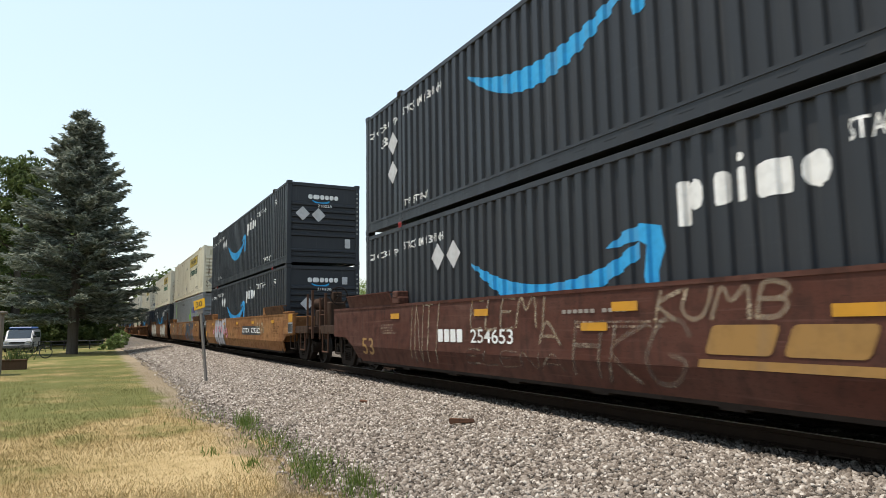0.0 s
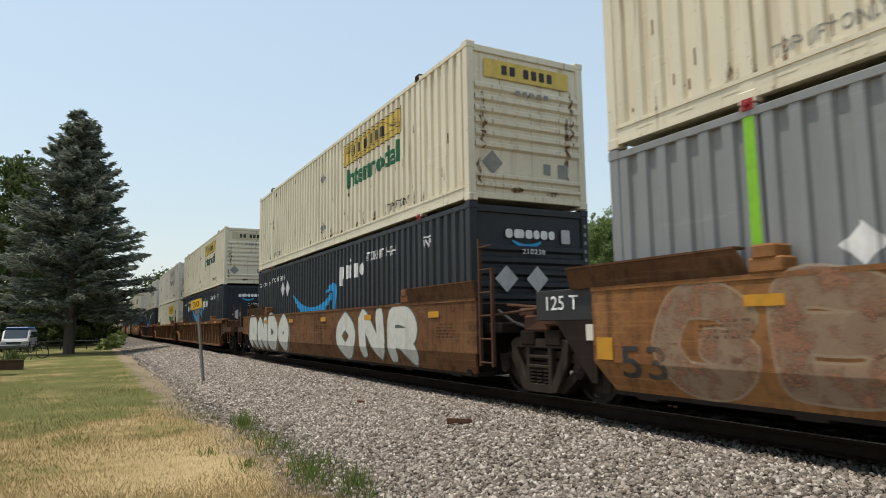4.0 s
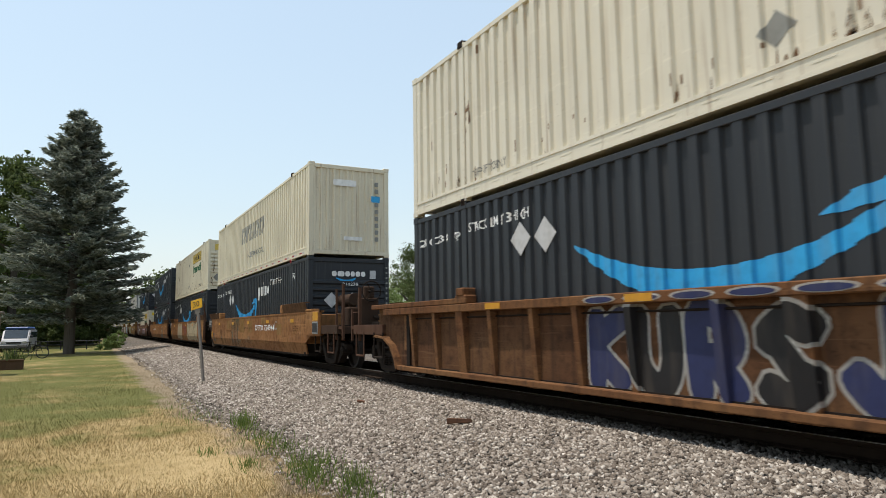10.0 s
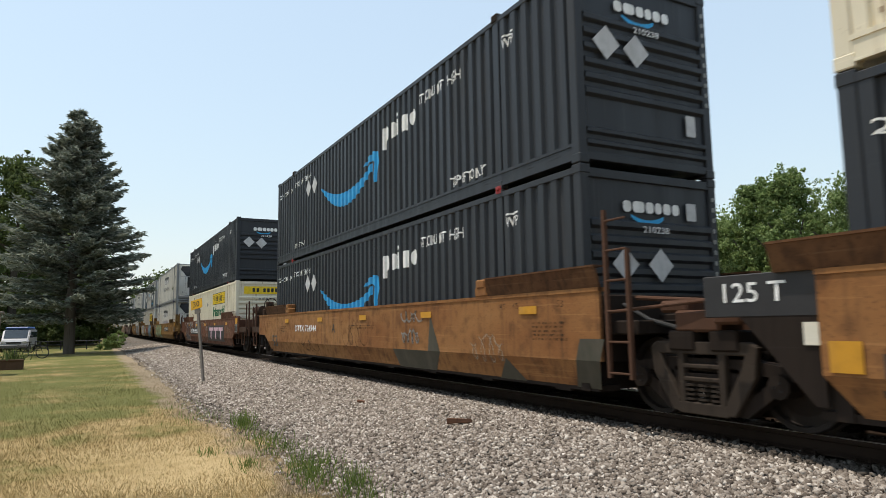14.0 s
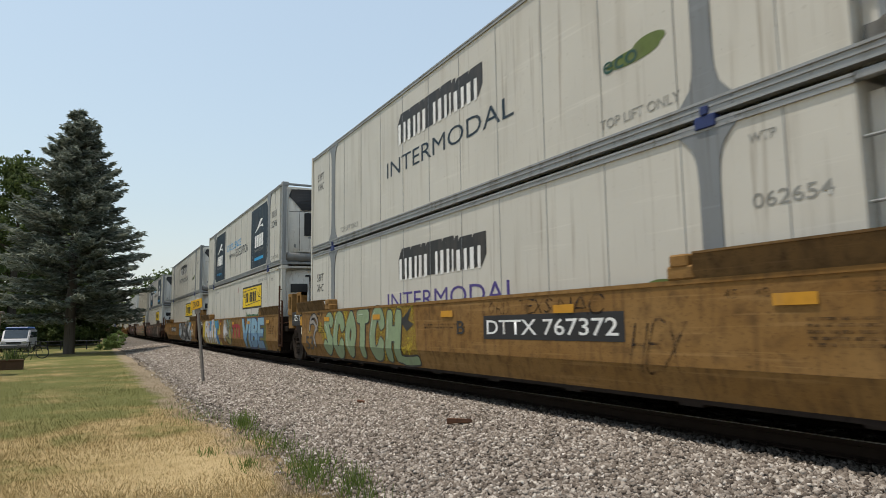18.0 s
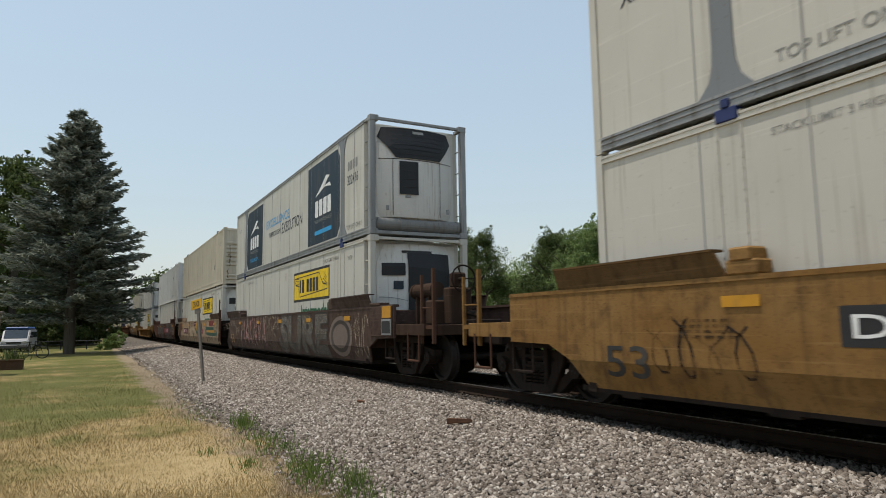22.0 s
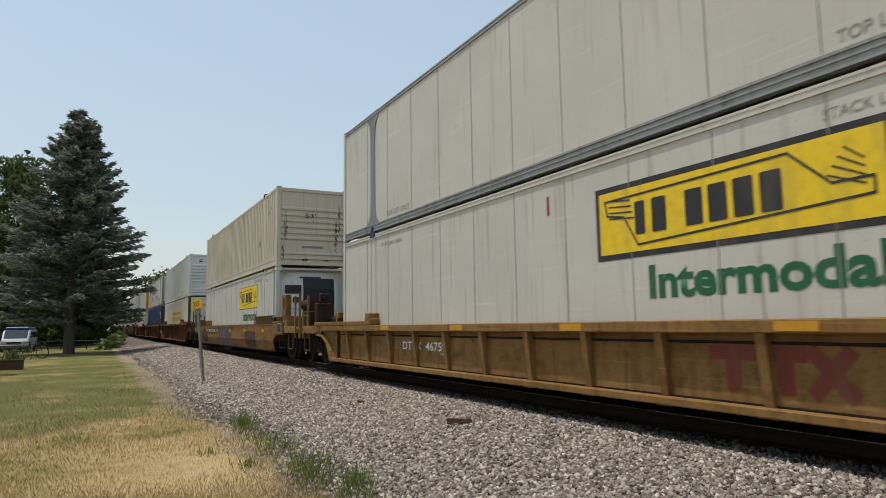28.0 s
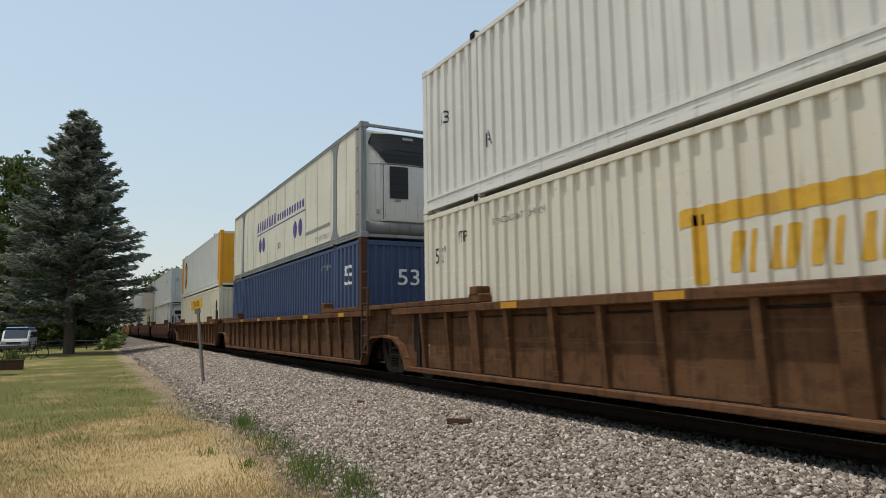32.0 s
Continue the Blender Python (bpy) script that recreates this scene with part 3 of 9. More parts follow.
        for k, (y0, y1, z0, z1) in enumerate(((0.3, 2.29, 1.885, 1.9), (0.62, 0.634, 0.5, 1.88), (1.9, 1.914, 0.5, 1.88))):
            part("panel_seam", cached(("sseam", k), lambda: proud_patch(lambda f: (y0 + (y1 - y0) * f, z0, z1), -0.018), DARKPLATE), None, c)
        for k, ext in enumerate(((-0.08, -0.05, 0.93, 1.08, 0.94, 1.0), (-0.08, -0.055, 0.42, 0.5, 0.6, 0.72), (-0.08, -0.055, 2.05, 2.13, 0.6, 0.72))):
            part("latch", cached(("slatch", k), lambda: boxes(ext, bevel=0.006), GALV), None, c)
        part("fuel_tank", cached(("stank",), tank_bm, TANKGREY), None, c)
    return c


# ---- what is painted on each kind of container ----


def proud(x, z):
    return -0.01


def smile_marks(c, top, first=False, high=False):
    """The curved light-blue arrow and the white word-like blocks on a dark box."""
    n = 16
    lower, upper = [], []
    for i in range(n + 1):
        f = i / n
        x = -11.24 + f * 3.9
        mid = 1.80 + (0.42 if first else 0.2 if high else 0) - 2.25 * f * (1 - f) - 0.14 * f
        w = 0.04 + 0.32 * math.sin(math.pi * min(0.86, f)) ** 0.8
        lower.append((x, mid - w / 2 - 0.02))
        upper.append((x, mid + w / 2 - 0.02))
    head = [(-7.92, 1.68), (-7.62, 1.86), (-7.3, 1.93), (-6.98, 1.86), (-6.93, 1.6), (-7.1, 1.22), (-7.24, 1.16), (-7.27, 1.3), (-7.21, 1.66), (-7.36, 1.74), (-7.62, 1.70)]
    blocks(c, ("smile", first, high), band(lower, upper) + [[(x, z + (0.42 if first else 0.2 if high else 0)) for x, z in head]], W_BLUE)
    pr = [rrect(-6.72, -6.58, 1.80, 2.30, 0.03), rrect(-6.6, -6.38, 1.95, 2.30, 0.11), rrect(-6.27, -6.06, 1.95, 2.30, 0.05), rrect(-5.98, -5.86, 1.95, 2.30, 0.02), rrect(-5.98, -5.86, 2.36, 2.45, 0.045),
          rrect(-5.77, -5.36, 1.95, 2.30, 0.06), rrect(-5.27, -5.0, 1.95, 2.30, 0.13)]
    blocks(c, "word", pr, W_WHITE)
    words(c, "STACK LIMIT 3 HIGH", -4.05 if high else -4.85, -2.4 if high else -3.22, 2.28, 2.48, W_WHITE)
    words(c, "STACK LIMIT 3 HIGH", -14.0, -12.25, 2.34, 2.5, W_WHITE)
    words(c, "WTP", -1.80, -1.48, 2.26, 2.42, W_WHITE)
    blocks(c, "wtpbar", [rrect(-1.8, -1.48, 2.45, 2.48, 0.01)], W_WHITE)
    spots = [(-14.53, 1.85), (-14.55, 1.2)] if first else [(-13.05, 2.05), (-12.36, 2.05)] if high else [(-12.47, 2.04), (-11.86, 2.03)]
    for x, z in spots:
        shape(c, ("placard", x, z), lambda: poly_bm(diamond(x, z, 0.26)), W_SILVER, (), proud, (), 0.0, "placard")
    words(c, "210 238", -15.9, -14.75, 2.28, 2.42, W_WHITE)
    words(c, "WTP", -14.6, -14.35, 2.24, 2.4, W_WHITE)
    if first:
        words(c, "53'", -15.25, -14.85, 1.9, 2.12, W_WHITE)
    if top:
        words(c, "TOP LIFT ONLY", -3.58, -2.42, 0.34, 0.52, W_WHITE)
        words(c, "TOP LIFT ONLY", -13.97, -12.85, 0.36, 0.50, W_WHITE)
    # nose
    ws = []
    y = 0.72
    for w, dots in ((0.15, 0), (0.22, 0), (0.15, 0), (0.13, 0), (0.15, 0), (0.14, 0)):
        ws.append(rrect(y, y + w, 2.28, 2.44, 0.05))
        y += w + 0.028
    nose_blocks(c, "logo", ws, W_WHITE, 0.0)
    lo = [(0.86 + 0.62 * i / 8, 2.25 - 0.28 * (i / 8) * (1 - i / 8)) for i in range(9)]
    hi = [(a, b - 0.035 - 0.05 * math.sin(math.pi * i / 9)) for i, (a, b) in enumerate(lo)]
    nose_blocks(c, "logo_curve", band(hi, lo), W_BLUE, 0.0)
    if high:
        nose_words(c, "210238", 1.18, 1.85, 1.84, 1.98, W_WHITE, 0.0)
    else:
        nose_words(c, "210238", 1.05, 1.55, 2.0, 2.09, W_WHITE, 0.03)
    if top:
        nose_blocks(c, "nose_placard_a", [diamond(0.52, 1.75, 0.25)], W_SILVER, 0.03)
        nose_blocks(c, "nose_placard_b", [diamond(1.08, 1.72, 0.25)], W_SILVER, 0.03)
        nose_blocks(c, "sticker", [rrect(2.05, 2.25, 0.6, 0.92, 0.02)], W_SILVER, 0.0)
    else:
        for k, (y, z) in enumerate(((0.66, 1.42), (1.98, 1.42)) if high else ((0.7, 1.55), (1.36, 1.55))):
            nose_blocks(c, ("nose_placard_low", high, k), [diamond(y, z, 0.24)], W_SILVER, 0.03)
        nose_blocks(c, "sticker_low", [rrect(1.95, 2.15, 2.22, 2.48, 0.02)], W_SILVER, 0.0)
    nose_blocks(c, "post_digits", [rrect(2.48, 2.54, z, z + 0.07, 0.02) for z in np.arange(1.1, 2.7, 0.16)], W_GREY, 0.014)


def plaque(c, x0, x1, z0, z1, tone, ink, surface, border=True, key="plaque"):
    """A lettered plaque: a yellow field with black word-like bars between two scroll-like ends."""
    if border:
        blocks(c, (key, "edge"), [[(x0, z0), (x1, z0), (x1, z1), (x0, z1)]], ink, surface, 0.004)
    e = border * 1.0
    blocks(c, (key, "field"), [[(x0 + e, z0 + e), (x1 - e, z0 + e), (x1 - e, z1 - e), (x0 + e, z1 - e)]], tone, surface, 0.007)
    w, h = x1 - x0, z1 - z0
    bars = []
    for a, b in ((0.19, 0.235), (0.265, 0.325), (0.40, 0.465), (0.485, 0.55), (0.57, 0.635), (0.655, 0.72)):
        xa, xb = x0 + a * w, x0 + b * w
        bars.append(rrect(xa, xb, z0 + 0.29 * h, z0 + 0.72 * h, 0.02))
    ln = 0.028 * h
    frame_ = [(0.05, 0.80), (0.74, 0.85), (0.85, 0.46), (0.95, 0.46), (0.95, 0.30), (0.20, 0.16), (0.14, 0.55), (0.06, 0.60), (0.05, 0.80)]
    bars += stroke([(x0 + a * w, z0 + b * h) for a, b in frame_], ln)
    for k in range(4):
        f = 0.24 + 0.08 * k
        bars += stroke([(x0 + (0.84 + 0.015 * k) * w, z0 + (f + 0.3) * h), (x0 + 0.93 * w, z0 + (f + 0.16) * h)], ln * 0.7)
        bars += stroke([(x0 + 0.07 * w, z0 + (f + 0.32) * h), (x0 + (0.185 - 0.005 * k) * w, z0 + (f + 0.28) * h)], ln * 0.7)
    blocks(c, (key, "ink"), bars, ink, surface, 0.011)


def nose_profile(z):
    """How far the level-ribbed nose wall stands out at height z."""
    for start, rise, flat in [(0.25, 0.03, 0.05), (0.42, 0.03, 0.05)] + [(0.95 + 0.215 * k, 0.04, 0.07) for k in range(6)]:
        if start <= z <= start + 2 * rise + flat:
            return 0.013 * min(1.0, (z - start) / rise, (start + 2 * rise + flat - z) / rise) - 0.042 * (1 - min(1.0, (z - start) / rise, (start + 2 * rise + flat - z) / rise))
    return -0.042


def side_runs(c):
    """Rust weeping from the lower rail, the posts and old dents in the side."""
    def build():
        rnd = random.Random(77)
        bm = bmesh.new()
        for k in range(64):
            x = rnd.choice((rnd.uniform(-15.9, -0.3), rnd.uniform(-8.5, -4.5), rnd.choice(POSTS) + rnd.uniform(-0.25, 0.25)))
            z0 = rnd.choice((0.29, 0.29, 0.29, rnd.uniform(0.6, 2.0)))
            h, w = rnd.uniform(0.06, 0.34), rnd.uniform(0.012, 0.04)
            pts = [(x - w, z0), (x + w, z0), (x + w * 0.7, z0 + h * 0.6), (x + w * 0.1, z0 + h), (x - w * 0.6, z0 + h * 0.5)]
            f = bm.faces.new([bm.verts.new((a, 0, b)) for a, b in pts])
        bmesh.ops.triangulate(bm, faces=bm.faces[:])
        return lay(bm, corrugated, FOLD_X, (), 0.004)
    tagged(part("rust_runs", cached(("side_runs",), build, RUN), None, c), kind="stuff")


def nose_runs(c):
    """Rust that has run down the nose wall in ragged streaks."""
    rnd = random.Random(12)
    for k, (y, w, z0, z1) in enumerate(((0.30, 0.16, 0.95, 2.0), (0.22, 0.10, 0.3, 0.8), (2.18, 0.14, 0.5, 1.75), (2.30, 0.10, 1.2, 2.3), (1.3, 0.06, 1.6, 2.1), (1.0, 0.3, 0.2, 0.3), (1.8, 0.4, 0.2, 0.27))):
        def build():
            bm = bmesh.new()
            n = max(2, int((z1 - z0) / 0.022))
            last = None
            for i in range(n + 1):
                z = z0 + (z1 - z0) * i / n
                half = w / 2 * (0.75 + 0.4 * noise.noise((i * 0.17, k * 3.1, 0))) * (0.35 + 0.65 * math.sin(math.pi * i / n))
                mid = y + 0.02 * math.sin(i * 0.7)
                row = [bm.verts.new((nose_profile(z) + 0.005, mid - half, z)), bm.verts.new((nose_profile(z) + 0.005, mid + half, z))]
                if last:
                    bm.faces.new((last[0], last[1], row[1], row[0]))
                last = row
            return bm
        part("rust_run", cached(("nose_run", k), build, RUN), None, c)


def cream_marks(c, tone=None, ink=None, green=None, top=True, numbers=True):
    tone, ink, green = tone or W_DULLYELLOW, ink or W_BLACK, green or W_GREEN
    plaque(c, -6.42, -2.80, 1.97, 2.55, tone, ink, corrugated, 0.025, ("plq", tone.name, ink.name))
    words(c, "Intermodal", -6.18, -2.98, 1.36, 1.86, green, corrugated, 0.035)
    words(c, "TOP LIFT ONLY", -3.58, -2.44, 0.36, 0.53, W_BLACK)
    words(c, "TOP LIFT ONLY", -13.9, -12.8, 0.36, 0.5, W_GREY)
    blocks(c, "worn_placards", [diamond(-8.2, 2.05, 0.2), diamond(-8.18, 0.64, 0.2)], W_GREY)
    side_runs(c)
    rnd = random.Random(5)
    blocks(c, "scrapes", [rrect(x, x + 0.012 + 0.022 * rnd.random(), z, z + rnd.uniform(0.04, 0.2), 0.006) for x, z in [(rnd.uniform(-15.8, -0.3), rnd.choice((0.4, 0.5, 0.62, 1.2, 2.5))) for _ in range(40)]], worn("pale_rust_run", (0.22, 0.14, 0.085)))
    nose_blocks(c, ("head", tone.name), [rrect(0.35, 2.25, 2.28, 2.62, 0.02)], tone if green is W_GREEN else worn("bleached_plaque", (0.50, 0.45, 0.30)), -0.006)
    if green is not W_GREEN or tone is W_DULLYELLOW:
        nose_runs(c)
    bars = [rrect(0.72 + 0.18 * k + (0.12 if k > 1 else 0), 0.84 + 0.18 * k + (0.12 if k > 1 else 0), 2.36, 2.54, 0.02) for k in range(6)]
    nose_blocks(c, "head_bars", bars, ink, -0.002)
    nose_blocks(c, "nose_stain", [diamond(0.5, 0.72, 0.22)], W_GREY, -0.03)
    nose_blocks(c, "nose_boxes", [rrect(1.62, 1.78, 0.6, 0.8, 0.01), rrect(1.95, 2.18, 0.56, 0.82, 0.01)], W_GREY, -0.03)
    nose_blocks(c, "nose_digits", [rrect(1.0 + 0.16 * k, 1.1 + 0.16 * k, 2.02, 2.1, 0.01) for k in range(5)], W_GREY, 0.02)


def cool_marks(c, word=True):
    plaque(c, -6.6, -3.03, 1.53, 2.45, W_YELLOW, W_BLACK, flat_side, 0.07 if word else 0.02, ("plq_cool", word))
    words(c, "Intermodal", -5.75, -3.12, 1.03, 1.42, W_GREEN, flat_side, 0.035)
    words(c, "STACK LIMIT 3 HIGH", -3.6, -2.3, 2.52, 2.62, W_GREY, flat_side)
    words(c, "STACK LIMIT 3 HIGH", -13.7, -12.6, 2.52, 2.6, W_GREY, flat_side)
    words(c, "WTP", -1.6, -1.25, 2.42, 2.53, W_GREY, flat_side)
    blocks(c, "red_tick", [rrect(-7.62, -7.57, 2.28, 2.56, 0.01)], W_RED, flat_side)


def panel_marks(c):
    """Dark blue pictorial panels with pale shapes, and the slogan between them."""
    for k, (x0, x1) in enumerate(((-5.1, -2.2), (-13.95, -11.12))):
        z0, z1 = 0.24, 2.62
        o = [(x0, z0), (x1 - 0.25, z0), (x1, z0 + 0.25), (x1, z1 - 0.25), (x1 - 0.2, z1), (x0, z1)] if k == 0 else [(x0 + 0.25, z0), (x1, z0), (x1, z1), (x0 + 0.2, z1), (x0, z1 - 0.25), (x0, z0 + 0.25)]
        blocks(c, ("panel", k), [o], W_NAVY, flat_side)
        xm = (x0 + x1) / 2
        run = [[(xm - 0.75, 1.62), (xm - 0.2, 1.86), (xm + 0.3, 2.12), (xm + 0.62, 2.05), (xm + 0.4, 1.98), (xm + 0.1, 1.8), (xm - 0.3, 1.7)], [(xm - 0.1, 1.82), (xm + 0.6, 1.86), (xm + 0.75, 1.72), (xm + 0.4, 1.78)]]
        bars = []
        for j in range(4):
            xa = xm - 0.72 + 0.38 * j
            bars.append(rrect(xa, xa + 0.3, 1.02, 1.5, 0.03))
        blocks(c, ("panel_white", k), run + bars, W_WHITE, flat_side, 0.009)
        words(c, "TRANSPORT SERVICES", xm - 0.75, xm + 0.78, 0.84, 0.94, W_GREY, flat_side).location.y = -0.006
        if k:
            words(c, "INTERMODAL", xm - 0.75, xm + 0.78, 0.5, 0.64, W_BLUE, flat_side).location.y = -0.006
        else:
            blocks(c, "panel_bar", [rrect(xm - 0.75, xm + 0.78, 0.5, 0.62, 0.03)], W_BLUE, flat_side, 0.009)
    words(c, "EXCELLENCE", -10.5, -7.26, 1.50, 1.80, W_BLUE, flat_side)
    words(c, "THROUGH", -10.15, -8.4, 1.13, 1.31, W_NAVY, flat_side)
    words(c, "EXECUTION", -8.22, -5.73, 1.06, 1.42, W_NAVY, flat_side)
    blocks(c, "owner_code", [rrect(-1.6 + 0.19 * k, -1.46 + 0.19 * k, 1.82, 2.06, 0.02) for k in range(4)], W_GREY, flat_side)
    words(c, "322416", -1.62, -0.85, 1.45, 1.7, W_NAVY, flat_side)
    words(c, "TOP LIFT ONLY", -1.7, -0.6, 0.3, 0.42, W_GREY, flat_side)
    words(c, "53FT", -15.6, -15.15, 2.0, 2.14, W_GREY, flat_side)


def block_marks(c, ink):
    """A shadowed black block word, the plain word under it, and a green leaf oval."""
    hard, pale = [], []
    x = -9.9
    for w, h in ((0.42, 0.44), (0.42, 0.44), (0.16, 0.44), (0.62, 0.44), (0.4, 0.44), (0.1, 0.42), (0.42, 0.38), (0.4, 0.38)):
        hard.append([(x, 1.72), (x + w, 1.72), (x + w + 0.16, 1.92), (x + w + 0.16, 1.92 + h), (x + 0.16, 1.92 + h), (x, 1.72 + h)])
        pale += [rrect(x + 0.03, x + min(0.16, w - 0.03), 1.70, 1.70 + h, 0.01), rrect(x + w - 0.12, x + w - 0.02, 1.70, 1.70 + h, 0.01)] if w > 0.3 else [rrect(x + 0.02, x + w - 0.02, 1.70, 1.70 + h, 0.01)]
        x += w + 0.055
    blocks(c, "block_shadow", hard, W_BLACK, flat_side)
    blocks(c, "block_face", pale, W_WHITE, flat_side, 0.007)
    words(c, "INTERMODAL", -10.5, -5.52, 1.10, 1.45, ink, flat_side, 0.0)
    blocks(c, "leaf", [oval(-3.0, 1.08, 0.45, 0.09), oval(-2.72, 1.16, 0.26, 0.09)], worn("leaf_green_marking", (0.11, 0.15, 0.035)), flat_side)
    words(c, "eco", -3.5, -2.9, 1.0, 1.16, W_DKGREEN, flat_side).location.y = -0.004
    words(c, "TOP LIFT ONLY", -3.6, -2.3, 0.30, 0.43, W_GREY, flat_side)
    words(c, "TOP LIFT ONLY", -13.6, -12.3, 0.30, 0.43, W_GREY, flat_side)
    words(c, "53FT\nXHC", -15.6, -15.0, 1.75, 2.25, W_BLACK, flat_side)
    words(c, "WTP", -1.5, -1.2, 2.5, 2.6, W_GREY, flat_side)
    words(c, "062654", -1.5, -0.7, 1.85, 2.0, W_GREY, flat_side)


def make_container(kind, m, top):
    """Builds one container of the named livery at the pose m."""
    if kind in ("dark", "dark_upright", "dark_first"):
        c = dry_box("dark navy corrugated container with a light-blue curved arrow" + (" stacked on top" if top else " in the well"), NAVY, m, "upright" if kind == "dark_upright" else "level")
        smile_marks(c, top, kind == "dark_first", kind == "dark_upright")
    elif kind == "cream":
        c = dry_box("cream corrugated container with a faded yellow plaque, rust-streaked", CREAM, m)
        cream_marks(c)
    elif kind == "cream_dark":
        c = dry_box("cream corrugated container with dark green lettering and rust stains", CREAM, m)
        cream_marks(c, W_DULLYELLOW, W_BLACK, W_DKGREEN)
    elif kind == "cream_pale":
        c = dry_box("weathered cream corrugated container, its plaque faded to white", PALE, m)
        cream_marks(c, worn("white_plaque", (0.6, 0.57, 0.48)), W_GREY, W_GREY if top else W_DKGREEN)
    elif kind == "cream_yellow":
        c = dry_box("cream corrugated container with a bright yellow plaque and green lettering", CREAM, m)
        cream_marks(c, W_YELLOW, W_BLACK, W_GREEN)
    elif kind == "swift":
        c = dry_box("off-white corrugated container with peeling grey block lettering", CREAM, m, "upright")
        sw, x = [], -10.2
        for w in (0.75, 1.15, 0.3, 0.7, 0.75):
            sw += [rrect(x, x + w * 0.32, 1.45, 2.1, 0.03, 0.25), rrect(x + w * 0.62, x + w * 0.92, 1.45, 2.1, 0.03, 0.25), rrect(x + 0.15, x + w * 0.95, 1.95, 2.1, 0.03, 0.25)]
            x += w + 0.12
        for tone, off in ((W_RED, 0.0), (W_SILVER, 0.28)):
            blocks(c, ("conspicuity", off), [[(x + off, 0.1), (x + off + 0.26, 0.1), (x + off + 0.26, 0.15), (x + off, 0.15)] for x in np.arange(-15.4, -0.8, 0.9)], tone, lambda a, b: -0.002, 0.004)
        blocks(c, "peeling_word", sw, W_GREY)
        blocks(c, "peeling_face", [[(x - 0.05, z + 0.04) for x, z in o] for o in sw], stain("flaking_white", (0.66, 0.64, 0.56), 0.8, 8.0), lift=0.008)
        words(c, "INTERMODAL", -8.96, -5.95, 0.74, 0.96, W_GREY)
        nose_blocks(c, "nose_code", [rrect(2.12, 2.24, z, z + 0.14, 0.02) for z in np.arange(0.5, 2.4, 0.22)], W_GREY, 0.0)
        nose_blocks(c, "nose_sign", [rrect(2.0, 2.3, 1.75, 1.95, 0.02)], W_BLUE, 0.004)
        nose_blocks(c, "nose_label", [rrect(1.1, 1.7, 0.5, 0.62, 0.02), rrect(0.75, 1.5, 2.2, 2.4, 0.04)], W_WHITE, 0.0)
    elif kind == "grey":
        c = dry_box("mid-grey corrugated container with lime-green post stripes", GREYBOX, m)
        for x in POSTS:
            blocks(c, ("lime", x), [[(x - 0.06, 0.1), (x + 0.06, 0.1), (x + 0.06, 2.8), (x - 0.06, 2.8)]], W_LIME, lambda a, b: -0.006, 0.006)
        blocks(c, "grey_logo", [rrect(-5.0 + 0.42 * k, -4.7 + 0.42 * k, 1.75, 2.15, 0.08) for k in range(4)] + [rrect(-4.95 + 0.25 * k, -4.8 + 0.25 * k, 1.4, 1.55, 0.03) for k in range(7)], W_PURPLE)
        blocks(c, "grey_marks", [rrect(-6.2, -6.05, 1.4, 1.7, 0.02), rrect(-6.0, -5.6, 1.25, 1.35, 0.02), rrect(-5.6, -5.45, 1.3, 2.2, 0.02)], W_LIME)
        words(c, "STACK LIMIT 3 HIGH", -10.6, -9.0, 2.4, 2.52, W_BLACK)
        blocks(c, "grey_placard", [diamond(-13.2, 1.4, 0.2)], W_WHITE)
        nose_blocks(c, "grey_nose", [diamond(0.5, 1.45, 0.24)], W_PINK, 0.03)
        nose_blocks(c, "grey_sign", [rrect(1.1, 1.6, 2.15, 2.35, 0.03)], W_PURPLE, 0.0)
    elif kind == "tan":
        c = dry_box("tan corrugated container with plain weathered sides", TAN, m)
        words(c, "53'", -1.35, -0.85, 2.0, 2.26, W_GREY)
        words(c, "IA", -2.75, -2.5, 0.95, 1.2, W_GREY)
        words(c, "53'", -15.6, -15.2, 1.8, 2.0, W_GREY)
        words(c, "IA", -13.9, -13.7, 0.7, 0.9, W_GREY)
        nose_words(c, "53'", 1.0, 1.4, 1.78, 1.95, W_BLACK, 0.02)
        nose_runs(c)
        nose_blocks(c, "tan_label", [rrect(0.9, 1.7, 0.68, 0.76, 0.01)], W_GREY, -0.03)
    elif kind in ("white", "white_green"):
        c = dry_box("white corrugated container with small grey markings" if kind == "white" else "white corrugated container with a level-ribbed nose and dark round emblem", WHITE, m, "upright" if kind == "white" else "level")
        words(c, "53'", -1.35, -0.9, 1.85, 2.1, W_GREY)
        words(c, "IA", -2.4, -2.2, 0.6, 0.85, W_GREY)
        words(c, "53'", -15.5, -15.1, 1.6, 1.85, W_BLACK)
        words(c, "IA", -13.9, -13.65, 0.8, 1.05, W_BLACK)
        words(c, "TOP LIFT ONLY", -4.4, -3.2, 0.36, 0.5, W_GREY)
        words(c, "WTP", -1.85, -1.6, 2.3, 2.42, W_GREY)
        if kind == "white":
            blocks(c, "white_placard", [diamond(-3.4, 1.9, 0.2)], W_GREY)
            nose_blocks(c, "white_nose", [diamond(0.5, 1.9, 0.22)], W_SILVER, 0.0)
            nose_blocks(c, "white_label", [rrect(1.7, 2.1, 1.7, 1.78, 0.01), rrect(1.75, 2.1, 1.5, 1.58, 0.01), rrect(1.6, 2.1, 1.1, 1.16, 0.01)], W_GREY, 0.0)
        else:
            ring = oval(1.25, 2.42, 0.17, 0.17)
